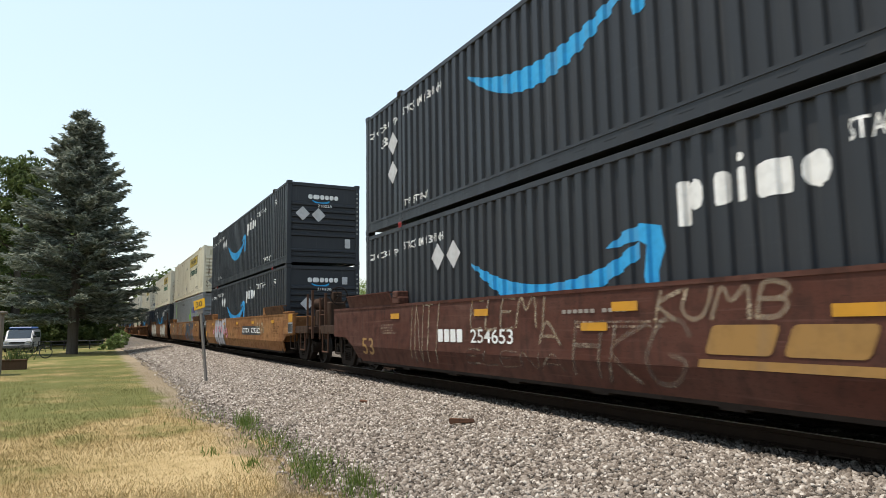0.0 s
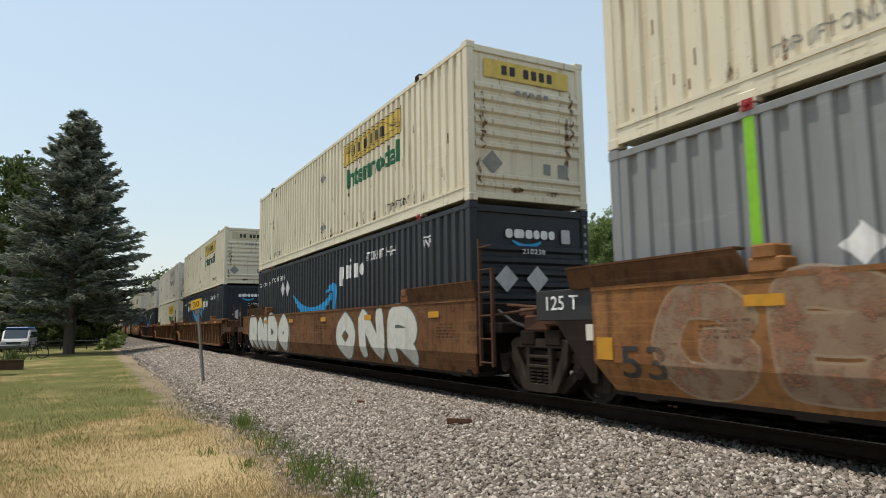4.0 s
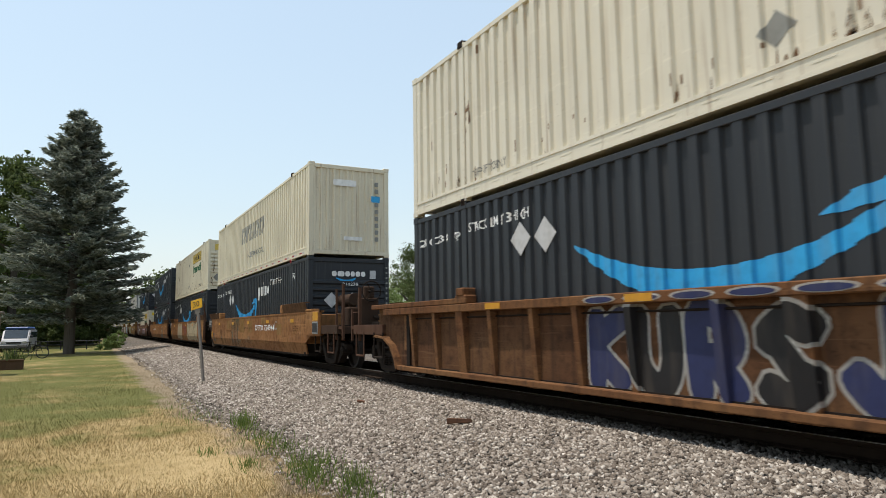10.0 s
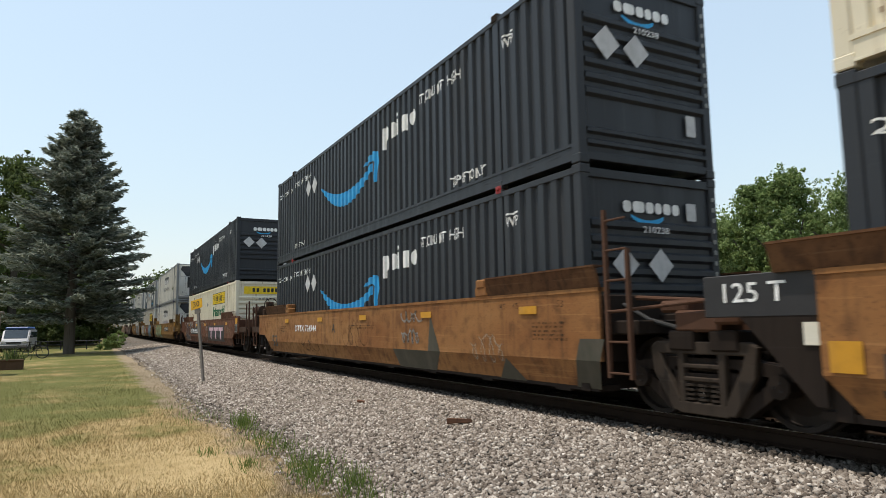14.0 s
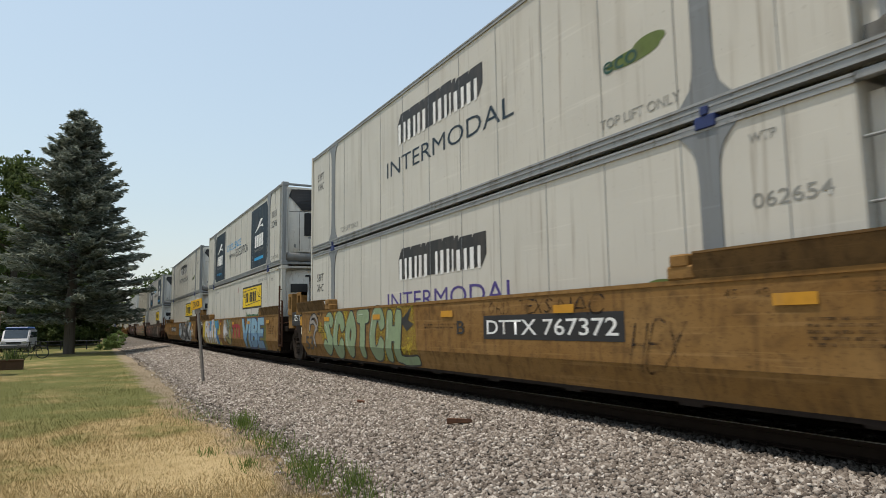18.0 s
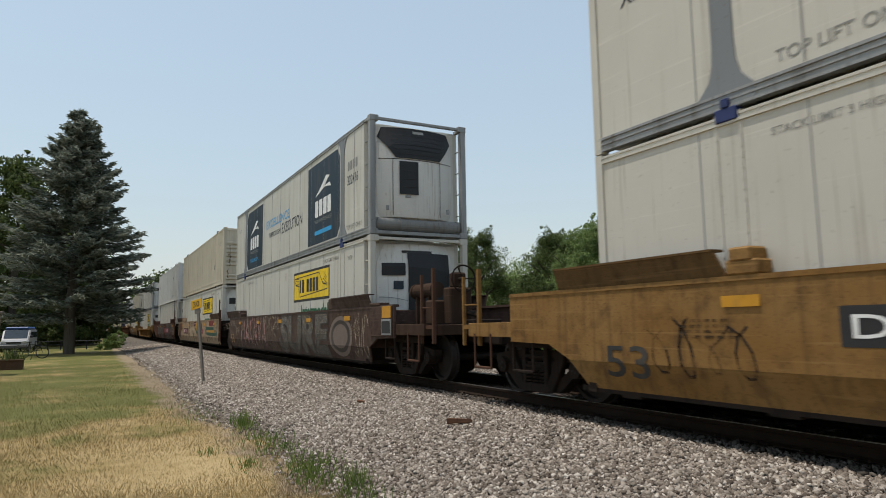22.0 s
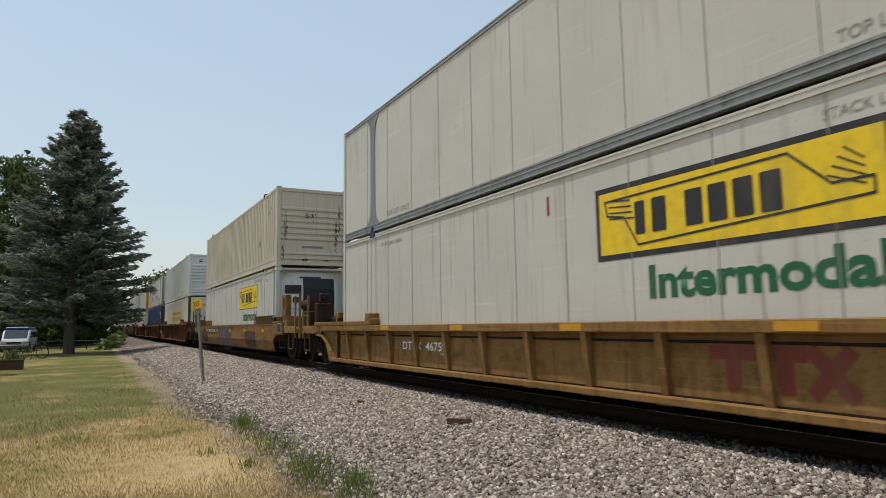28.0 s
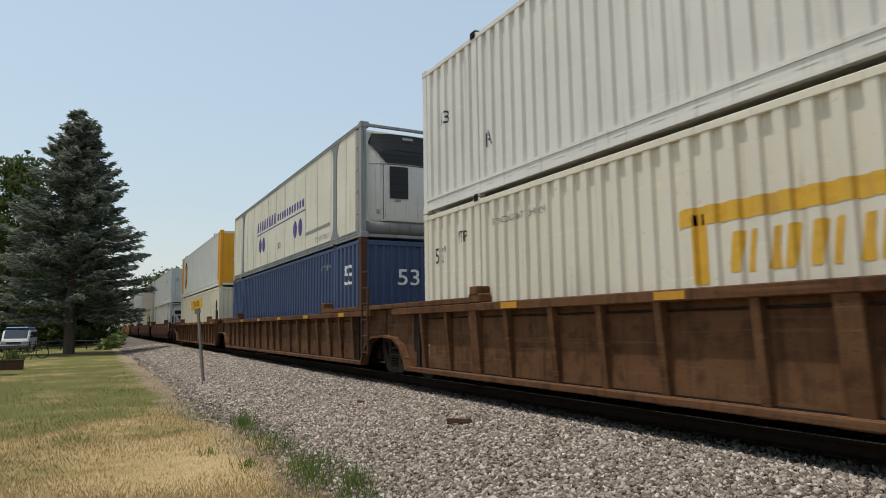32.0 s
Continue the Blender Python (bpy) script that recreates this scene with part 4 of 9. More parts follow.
            nose_blocks(c, "emblem", [rrect(0.6, 0.85, 2.33, 2.5, 0.08), ring, rrect(1.55, 1.62, 2.3, 2.52, 0.02)], W_BLACK, -0.006)
            nose_blocks(c, "emblem_hole", [oval(1.25, 2.42, 0.1, 0.1), rrect(0.68, 0.85, 2.38, 2.45, 0.03)], W_WHITE, -0.002)
            nose_words(c, "53'", 1.2, 1.55, 1.68, 1.85, W_BLACK, 0.02)
            nose_words(c, "34,900 lbs", 1.1, 1.6, 0.74, 0.82, W_GREY, -0.03)
    elif kind == "twin":
        c = dry_box("white corrugated container with yellow block lettering and green nose posts", PALE, m, "upright", GREEN_POST)
        tw = [rrect(-9.95, -3.9, 1.78, 1.98, 0.02), rrect(-9.75, -9.55, 1.15, 1.9, 0.02)]
        x = -9.3
        for k in range(13):
            if k != 4:
                tw += [rrect(x, x + 0.12, 1.25, 1.66, 0.02, 0.15), rrect(x + 0.18, x + 0.28, 1.25, 1.66, 0.02, 0.15)]
            x += 0.42
        blocks(c, "yellow_word", tw, worn("mustard_lettering", (0.62, 0.36, 0.04)))
        blocks(c, "twin_placard", [diamond(-3.0, 1.75, 0.25)], W_GREY)
        words(c, "53'", -15.7, -15.3, 1.9, 2.2, W_BLACK)
        words(c, "STACK LIMIT 3 HIGH", -13.7, -12.3, 2.36, 2.46, W_GREY)
        words(c, "WTP", -14.9, -14.6, 2.2, 2.4, W_BLACK)
        nose_blocks(c, "twin_nose", [rrect(0.45, 2.1, 2.25, 2.42, 0.02)], MATS["mustard_lettering"], 0.0)
        nose_blocks(c, "twin_dia", [diamond(0.62, 1.6, 0.27)], W_GREY, 0.0)
    elif kind == "blue":
        c = dry_box("dark blue corrugated container with rust-brown nose posts", BLUE, m, "upright", RUSTPOST)
        words(c, "53", -1.2, -0.7, 1.8, 2.3, W_WHITE)
        nose_words(c, "53", 0.95, 1.55, 1.75, 2.15, W_WHITE, 0.0)
        blocks(c, "blue_patch", [[(-12.0, 0.4), (-5.5, 0.4), (-5.5, 1.3), (-12.0, 1.3)], [(-14.0, 1.2), (-12.6, 1.2), (-12.6, 2.1), (-14.0, 2.1)]], worn("darker_blue_patch", (0.03, 0.055, 0.13)))
        words(c, "WTP", -3.2, -2.4, 2.3, 2.44, W_GREY)
    elif kind == "orange_white":
        c = dry_box("white corrugated container with orange-yellow ends", WHITE, m, "upright", YELLOWBOX)
        blocks(c, "orange_end", [[(-16.0, 0.1), (-15.2, 0.1), (-15.2, 2.8), (-16.0, 2.8)], [(-0.75, 0.1), (-0.05, 0.1), (-0.05, 2.8), (-0.75, 2.8)]], MATS["yellow_orange_paint"])
        blocks(c, "round_badge", [oval(-13.9, 1.5, 0.75, 0.9)], W_BLACK)
        blocks(c, "round_badge_in", [oval(-13.9, 1.5, 0.55, 0.65)], W_ORANGE, lift=0.008)
        nose_blocks(c, "orange_nose", [[(0.15, 0.16), (2.44, 0.16), (2.44, 2.74), (0.15, 2.74)]], MATS["yellow_orange_paint"], 0.0)
        nose_blocks(c, "orange_placard", [diamond(0.9, 1.4, 0.3)], W_SILVER, 0.004)
    elif kind == "plain_cream":
        c = dry_box("plain cream corrugated container", CREAM, m, "upright")
        words(c, "53'", -1.3, -0.9, 1.9, 2.1, W_GREY)
    elif kind == "cool_light":
        c = reefer("white refrigerated container with an unframed yellow plaque", REEFERW, m, "round", "bolt", REEFERW)
        cool_marks(c, False)
    elif kind == "cool":
        c = reefer("white refrigerated container with a yellow plaque and rounded cooling unit", REEFERW, m, "round", "bolt", REEFERW)
        cool_marks(c)
    elif kind == "cool_plain":
        c = reefer("plain white refrigerated container with a grey lifting post" + (" stacked on top" if top else ""), REEFERW, m, "round", "h", GALV if top else REEFERW)
        words(c, "53", -1.05, -0.75, 0.55, 0.78, W_GREY, flat_side)
        words(c, "TOP LIFT ONLY", -3.42, -2.3, 0.26, 0.38, W_GREY, flat_side)
        words(c, "TOP LIFT ONLY", -13.4, -12.2, 0.26, 0.38, W_GREY, flat_side)
        words(c, "STACK LIMIT 3 HIGH", -3.6, -2.4, 2.52, 2.62, W_GREY, flat_side)
        words(c, "TARE WEIGHT\nLB 13670", -1.45, -0.85, 1.85, 2.1, W_GREY, flat_side)
        words(c, "WTP", -1.6, -1.3, 2.48, 2.58, W_GREY, flat_side)
    elif kind == "panel":
        c = reefer("white refrigerated container with dark blue pictorial panels and slogan", REEFERW, m)
        panel_marks(c)
    elif kind in ("block", "block_purple"):
        c = reefer("white refrigerated container with shadowed black block lettering", REEFERW, m)
        block_marks(c, W_PURPLE if kind == "block_purple" else W_NAVY)
    elif kind == "alliance":
        c = reefer("off-white refrigerated container with dark blue lettering and ovals", PALE, m)
        al = []
        for k in range(8):
            x = -11.45 + 0.38 * k
            al += [rrect(x, x + 0.12, 1.55, 1.95, 0.02, 0.2), rrect(x + 0.18, x + 0.28, 1.55, 1.95, 0.02, -0.1)]
        for k in range(11):
            x = -8.25 + 0.31 * k
            al += [rrect(x, x + 0.2, 1.58, 1.84, 0.05)]
        blocks(c, "navy_word", al + [rrect(-11.5, -4.8, 1.44, 1.48, 0.01)], W_PURPLE, flat_side)
        blocks(c, "navy_ovals", [oval(-10.9, 1.0, 0.22, 0.28), oval(-10.35, 1.0, 0.22, 0.28), oval(-5.95, 0.98, 0.22, 0.28), oval(-5.35, 0.98, 0.22, 0.28)], W_PURPLE, flat_side)
        words(c, "53", -8.2, -7.8, 0.6, 0.8, W_BLACK, flat_side)
        blocks(c, "address_bar", [rrect(-4.8, -2.4, 0.62, 0.72, 0.02)], W_GREY, flat_side)
        words(c, "TOP LIFT ONLY", -3.8, -2.5, 0.3, 0.44, W_GREY, flat_side)
    return c


# ---- well cars: x as on the container it holds, y from the track's middle, z from the rail's top ----
MID = 5.643 + WID / 2
HALF = 1.505
FAR = -LEN
WHEEL_R = 0.46


def wall_y(x, z):
    """This side's plate: upright above the crease, drawn in below it."""
    return -HALF if z >= 0.63 else -HALF + (0.63 - z) * 0.316


def plate_bm(top, s, near, far):
    """One side plate with its crease, flange and end slopes; s is -1 on this side, 1 on the other; near and far: how far it runs past the load."""
    bm = bmesh.new()
    y = s * HALF
    yi = s * (HALF - 0.12)

    def end(reach):
        return [(0.42, 0.63), (0.85, 0.82), (reach, 0.84), (reach, top)] if reach > 1 else [(reach, 0.63), (reach, top)]
    up = [(x, z) for x, z in end(near)] + [(FAR - x, z) for x, z in reversed(end(far))]
    prism(bm, up, min(y, y - s * 0.05), max(y, y - s * 0.05))
    bmesh.ops.recalc_face_normals(bm, faces=bm.faces[:])
    return bm


def skirt_bm(s, near, far):
    """The lower plate, drawn in towards the well's floor."""
    bm = bmesh.new()
    y, yi = s * HALF, s * (HALF - 0.12)
    n0, f0 = min(near, 0.42), min(far, 0.42)
    a = [bm.verts.new(p) for p in ((FAR - f0, y, 0.628), (n0, y, 0.628), (n0 - 0.14, yi, 0.25), (FAR - f0 + 0.3, yi, 0.25))]
    b = [bm.verts.new((v.co.x, v.co.y - s * 0.04, v.co.z)) for v in a]
    bm.faces.new(a if s < 0 else a[::-1])
    bm.faces.new(b[::-1] if s < 0 else b)
    for i in range(4):
        bm.faces.new((a[i], b[i], b[(i + 1) % 4], a[(i + 1) % 4]))
    bmesh.ops.recalc_face_normals(bm, faces=bm.faces[:])
    return bm


def flange_bm(top, s, near, far):
    a, b = sorted((s * (HALF + 0.012), s * (HALF - 0.13)))
    return boxes((FAR - far, near, a, b, top - 0.05, top))


def lip_bm(far, top, s):
    """The flared coaming by each end of the well, leaning out towards its top."""
    x0, x1 = (-2.1, 0.48) if not far else (FAR - 0.6, FAR + 2.0)
    bm = bmesh.new()
    lean = 0.07
    a0, a1 = (x0 + 0.08, x1) if not far else (x0, x1 - 0.08)
    low = [(x0, s * (HALF - 0.004), top - 0.002), (x1, s * (HALF - 0.004), top - 0.002)]
    high = [(a0, s * (HALF + lean), top + 0.25), (a1, s * (HALF + lean), top + 0.25)]
    v = [bm.verts.new(p) for p in (low[0], low[1], high[1], high[0])]
    w = [bm.verts.new((p.co.x, p.co.y - s * 0.04, p.co.z)) for p in v]
    fs = [bm.faces.new(v), bm.faces.new(w[::-1])] + [bm.faces.new((v[i], w[i], w[(i + 1) % 4], v[(i + 1) % 4])) for i in range(4)]
    bmesh.ops.recalc_face_normals(bm, faces=fs)
    ya, yb = sorted((s * (HALF + lean + 0.012), s * (HALF - 0.10)))
    box(bm, a0, a1, ya, yb, top + 0.251, top + 0.275)
    return bm


def floor_bm():
    bm = boxes((FAR - 0.3, 0.3, -1.40, -1.05, 0.25, 0.32), (FAR - 0.3, 0.3, 1.05, 1.40, 0.25, 0.32))
    for k in range(9):
        x = FAR + 0.4 + k * 1.9
        box(bm, x, x + 0.3, -1.4, 1.4, 0.22, 0.31)
    box(bm, 0.0, 0.16, -1.42, 1.42, 0.25, 1.3)
    box(bm, FAR - 0.16, FAR - 0.02, -1.42, 1.42, 0.25, 1.3)
    return bm


def ribbed_bm(top, s, step):
    """A side of an outside-ribbed car: web, cap channel, sill and end arches."""
    bm = bmesh.new()
    y0, y1 = s * 1.34, s * 1.38
    o = [(FAR - 1.65, 0.85), (FAR - 1.15, 0.82), (FAR - 0.8, 0.66), (FAR - 0.6, 0.42), (FAR - 0.5, 0.22), (0.5, 0.22), (0.6, 0.42), (0.8, 0.66), (1.15, 0.82), (1.65, 0.85), (1.65, top), (FAR - 1.65, top)]
    prism(bm, o, min(y0, y1), max(y0, y1))
    return bm


def cap_bm(top, s):
    a, b = sorted((s * 1.30, s * 1.53))
    c, d = sorted((s * 1.33, s * 1.50))
    return boxes((FAR - 1.1, 1.1, a, b, top - 0.13, top), (FAR - 0.5, 0.5, c, d, 0.21, 0.30), (-2.15, 1.75, a, b, top + 0.004, top + 0.10), (FAR - 1.75, FAR + 2.1, a, b, top + 0.004, top + 0.10), bevel=0.012)


def rib_bm(top, s, wide=0.055):
    """An upright rib, deep under the cap and shallow at the sill, with its foot."""
    bm = bmesh.new()
    o = [(s * 1.37, 0.24), (s * 1.425, 0.24), (s * 1.515, top - 0.12), (s * 1.37, top - 0.12)]
    prism(bm, o, -wide, wide, axis="x")
    a, b = sorted((s * 1.37, s * 1.47))
    box(bm, -wide - 0.05, wide + 0.05, a, b, 0.20, 0.235)
    for x in (-wide - 0.07, wide + 0.02):
        box(bm, x, x + 0.05, a, b, 0.235, 0.28)
    return bm


def arch_bm(far, s):
    """The rolled edge round the truck opening."""
    g = -1 if far else 1
    x = FAR if far else 0.0
    pts = [(0.5, 0.22), (0.6, 0.42), (0.8, 0.66), (1.15, 0.82), (1.65, 0.85)]
    bm = bmesh.new()
    a, b = sorted((s * 1.33, s * 1.52))
    for (p, q), (r, t) in zip(pts, pts[1:]):
        o = [(x + g * p, q), (x + g * r, t), (x + g * r - g * 0.03, t + 0.05), (x + g * p - g * 0.05, q + 0.03)]
        prism(bm, o, a, b)
    return bm


def spot(far):
    """Turns a distance past the load's end into x."""
    g, x = (-1, FAR) if far else (1, 0.0)
    return lambda a, b: sorted((x + g * a, x + g * b))


def end_pieces(far, coupled):
    """The body's end over the truck, piece by piece."""
    sp = spot(far)
    L = 3.0 if coupled else 1.5
    out = [("bulkhead", boxes((*sp(0.1, 0.32), -1.4, 1.4, 0.6, 1.45), bevel=0.015)),
           ("bolster", boxes((*sp(1.25, 1.6), -1.2, 1.2, 0.78, 1.0), bevel=0.02)),
           ("draft_sill", boxes((*sp(0.3, L), -0.32, 0.32, 0.74, 1.2), bevel=0.02))]
    if coupled:
        for b in (-1.46, 1.38):
            out.append(("side_sill", boxes((*sp(1.3, 3.05), b, b + 0.08, 0.90, 1.12), bevel=0.008)))
        # solid plate added beneath the running boards to keep sun off the truck
        out.append(("deck_plate", boxes((*sp(0.34, 2.88), -1.37, 1.37, 0.935, 0.96))))
        out.append(("end_beam", boxes((*sp(2.9, 3.05), -1.38, 1.38, 0.9, 1.1), bevel=0.01)))
        bm = bmesh.new()
        for k in range(12):
            box(bm, *sp(1.65 + k * 0.11, 1.71 + k * 0.11), -1.36, -0.4, 1.105, 1.125)
            box(bm, *sp(1.65 + k * 0.11, 1.71 + k * 0.11), 0.4, 1.36, 1.105, 1.125)
        out.append(("running_board", bm))
    else:
        out.append(("cross_beam", boxes((*sp(0.3, 0.9), -1.3, 1.3, 0.95, 1.12), bevel=0.015)))
    return out


def gear_pieces(far):
    """Brake rigging on a coupled end, piece by piece."""
    g, x = (-1, FAR) if far else (1, 0.0)
    sp = spot(far)
    tank = rods(((x + g * 0.8, -0.5, 1.84), (x + g * 1.75, -0.5, 1.84), 0.16), ((x + g * 0.77, -0.5, 1.84), (x + g * 0.85, -0.5, 1.84), 0.175), ((x + g * 1.70, -0.5, 1.84), (x + g * 1.78, -0.5, 1.84), 0.175), n=16)
    box(tank, *sp(0.92, 1.0), -0.6, -0.4, 0.96, 1.72)
    box(tank, *sp(1.5, 1.58), -0.6, -0.4, 0.96, 1.72)
    if far:
        tank.free()
    out = ([] if far else [("brake_cylinder", tank)]) + [("air_pipe", rods(((x + g * 0.6, -0.3, 1.4), (x + g * 2.3, -0.3, 1.4), 0.05), ((x + g * 2.3, -0.3, 1.4), (x + g * 2.9, -0.1, 1.25), 0.05)))]
    if not far:
        out.append(("brake_housing", boxes((*sp(2.25, 2.55), -0.62, -0.1, 1.1, 1.85), (*sp(2.3, 2.5), -0.5, -0.2, 1.85, 2.16), (*sp(2.0, 2.3), -0.9, -0.5, 1.1, 1.6), bevel=0.03)))
        bm = bmesh.new()
        n = 18
        for k in range(n):
            a, b = k * math.tau / n, (k + 1) * math.tau / n
            rod(bm, (x + g * 2.66, -0.36 + 0.27 * math.cos(a), 2.02 + 0.27 * math.sin(a)), (x + g * 2.66, -0.36 + 0.27 * math.cos(b), 2.02 + 0.27 * math.sin(b)), 0.018, 6)
        for k in range(3):
            a = k * math.tau / 3
            rod(bm, (x + g * 2.66, -0.36, 2.02), (x + g * 2.66, -0.36 + 0.27 * math.cos(a), 2.02 + 0.27 * math.sin(a)), 0.014, 6)
        rod(bm, (x + g * 2.5, -0.36, 2.02), (x + g * 2.68, -0.36, 2.02), 0.04, 8)
        out.append(("brake_wheel", bm))
    return out


def ladder_bm(x, z0, z1, w=0.42, y=-1.56):
    bm = boxes((x, x + 0.045, y, y + 0.05, z0, z1), (x + w, x + w + 0.045, y, y + 0.05, z0, z1 - 0.5))
    z = z0 + 0.06
    while z < z1 - 0.05:
        rod(bm, (x + 0.03, y + 0.01, z), (x + w + 0.03, y + 0.01, z), 0.014, 6)
        z += 0.36
    return bm


def stirrup_bm(x, y=-1.46):
    return rods(((x, y, 0.95), (x, y, 0.42), 0.02), ((x + 0.48, y, 0.95), (x + 0.48, y, 0.42), 0.02), ((x, y, 0.42), (x + 0.48, y, 0.42), 0.022), n=6)


def grab_bm(x, h, y=-1.42, low=None):
    """Two corner posts with a step bar and one hand-hold."""
    bm = boxes((x, x + 0.05, y, y + 0.05, 0.75, low or h - 0.1), (x + 0.48, x + 0.54, y, y + 0.06, 0.75, h), (x, x + 0.54, y, y + 0.03, 1.02, 1.09))
    rod(bm, (x + 0.03, y + 0.03, 1.42), (x + 0.51, y + 0.03, 1.42), 0.013, 6)
    return bm


def brace_bm():
    bm = bmesh.new()
    prism(bm, [(FAR - 1.0, 1.14), (FAR - 0.2, 1.14), (FAR - 0.2, 0.36), (FAR - 0.3, 0.36)], -1.466, -1.42)
    return bm


def coupler_bm(far):
    g, x = (-1, FAR) if far else (1, 0.0)
    bm = boxes((*sorted((x + g * 2.6, x + g * 3.4)), -0.12, 0.12, 0.72, 0.95), (*sorted((x + g * 3.3, x + g * 3.72)), -0.2, 0.16, 0.7, 1.0), bevel=0.03)
    rod(bm, (x + g * 3.0, 0.2, 0.75), (x + g * 3.6, 0.45, 0.5), 0.03, 8)
    rod(bm, (x + g * 3.6, 0.45, 0.5), (x + g * 3.72, 0.2, 0.62), 0.03, 8)
    return bm


def side_frame_bm():
    bm = bmesh.new()
    for s in (-1, 1):
        a, b = sorted((s * 0.93, s * 1.10))
        prism(bm, [(-1.12, 0.62), (-0.55, 0.70), (0.55, 0.70), (1.12, 0.62), (1.12, 0.50), (0.6, 0.56), (-0.6, 0.56), (-1.12, 0.50)], a, b)
        prism(bm, [(-1.0, 0.50), (-0.86, 0.55), (-0.36, 0.20), (-0.36, 0.12), (-0.5, 0.12)], a, b)
        prism(bm, [(1.0, 0.50), (0.86, 0.55), (0.36, 0.20), (0.36, 0.12), (0.5, 0.12)], a, b)
        box(bm, -0.42, 0.42, a, b, 0.12, 0.20)
        box(bm, -0.42, -0.30, a, b, 0.2, 0.6)
        box(bm, 0.30, 0.42, a, b, 0.2, 0.6)
        for k in (-0.18, 0.0, 0.18):
            for z in (0.22, 0.27, 0.32, 0.37):
                rod(bm, (k, s * 1.02, z), (k, s * 1.02, z + 0.03), 0.075, 8)
        box(bm, -0.28, 0.28, min(s * 0.9, s * 1.14), max(s * 0.9, s * 1.14), 0.42, 0.54)
        for k in (-0.89, 0.89):
            rod(bm, (k, s * 0.92, WHEEL_R), (k, s * 1.16, WHEEL_R), 0.12, 10)
    box(bm, -0.22, 0.22, -1.0, 1.0, 0.42, 0.68)
    return bm


def wheelset_bm():
    """Two flanged wheels on an axle, round the y axis."""
    bm = rods(((0, -1.1, 0), (0, 1.1, 0), 0.075), n=12)
    n = 28
    for s in (-1, 1):
        prof = [(0.09, 0.62), (0.13, 0.80), (0.30, 0.73), (0.40, 0.71), (0.40, 0.685), (0.49, 0.685), (0.485, 0.715), (WHEEL_R, 0.72), (0.452, 0.825), (0.40, 0.825), (0.39, 0.76), (0.30, 0.77), (0.13, 0.84), (0.09, 0.84)]
        rings = [[bm.verts.new((r * math.cos(k * math.tau / n), s * y, r * math.sin(k * math.tau / n))) for k in range(n)] for r, y in prof]
        fs = []
        for a, b in zip(rings, rings[1:]):
            for k in range(n):
                fs.append(bm.faces.new((a[k], a[(k + 1) % n], b[(k + 1) % n], b[k])))
        bmesh.ops.recalc_face_normals(bm, faces=fs)
    for k in range(3):
        t = k * math.tau / 3
        rod(bm, (0.045 * math.cos(t), -1.17, 0.045 * math.sin(t)), (0.045 * math.cos(t), -1.15, 0.045 * math.sin(t)), 0.016, 6)
    return bm


WHEELSETS = []


def cast_bm(s):
    """The open cast frame that carries the springs: a tapered rim with windows."""
    a, b = sorted((s * 1.09, s * 1.17))
    bm = bmesh.new()
    for o in ([(-0.68, 0.84), (-0.60, 0.88), (0.60, 0.88), (0.68, 0.84), (0.66, 0.74), (-0.66, 0.74)], [(-0.42, 0.23), (0.42, 0.23), (0.36, 0.13), (0.30, 0.10), (-0.30, 0.10), (-0.36, 0.13)],
              [(-0.70, 0.84), (-0.56, 0.80), (-0.50, 0.60), (-0.30, 0.26), (-0.30, 0.12), (-0.40, 0.12), (-0.66, 0.52)], [(0.56, 0.80), (0.70, 0.84), (0.66, 0.52), (0.40, 0.12), (0.30, 0.12), (0.30, 0.26), (0.50, 0.60)],
              [(-0.32, 0.80), (-0.22, 0.80), (-0.22, 0.2), (-0.30, 0.2)], [(0.22, 0.80), (0.32, 0.80), (0.30, 0.2), (0.22, 0.2)],
              [(-0.3, 0.64), (0.3, 0.64), (0.3, 0.59), (-0.3, 0.59)], [(-0.3, 0.50), (0.3, 0.50), (0.3, 0.45), (-0.3, 0.45)]):
        prism(bm, o, a, b)
    bmesh.ops.bevel(bm, geom=bm.edges[:], offset=0.012, segments=1, affect="EDGES", clamp_overlap=True)
    for k in (-0.16, 0.0, 0.16):
        for z in (0.25, 0.30, 0.35, 0.40):
            rod(bm, (k, s * 1.11, z), (k, s * 1.11, z + 0.025), 0.07, 8)
    return bm


def truck(car, x, n, cast):
    t = part("truck", cached(("truck",), side_frame_bm, IRON), None, car, "grimy cast side frames with coil springs")
    t.matrix_basis = Matrix.Translation((x, 0, 0))
    for s in (-1, 1):
        part("side_frame", cached(("cast", s, cast.name), lambda: cast_bm(s), cast), None, t)
    for d in (-0.89, 0.89):
        w = part("wheelset", cached(("wheelset",), wheelset_bm, WHEEL), None, t)
        w.matrix_basis = Matrix.Translation((d, 0, WHEEL_R))
        WHEELSETS.append((w, d, n + x + d))


def car_words(car, s, x0, x1, z0, z1, material, back=None):
    if back:
        part("number_panel", cached(("cpanel", x0, x1, z0, z1), lambda: lay(poly_bm(rrect(x0 - 0.1, x1 + 0.1, z0 - 0.07, z1 + 0.07, 0.01)), wall_y, (), (0.63,), 0.003), back), None, car)
    return part("lettering", cached(("ctext", s, x0, z0, material.name), lambda: lay(text_bm(s, x0, x1, z0, z1), wall_y, (), (0.63,), 0.007), material), None, car)


# the ribs of an outside-ribbed car stand proud of its web
RIBS = [-0.15, -1.05, -1.98, -2.92, -3.9, -4.88, -5.87, -7.15, -8.05, -8.9, -10.1, -11.05, -12.0, -13.1, -14.05, -14.98, -15.95]
WIDE_RIBS = (-1.98, -8.05, -14.05)
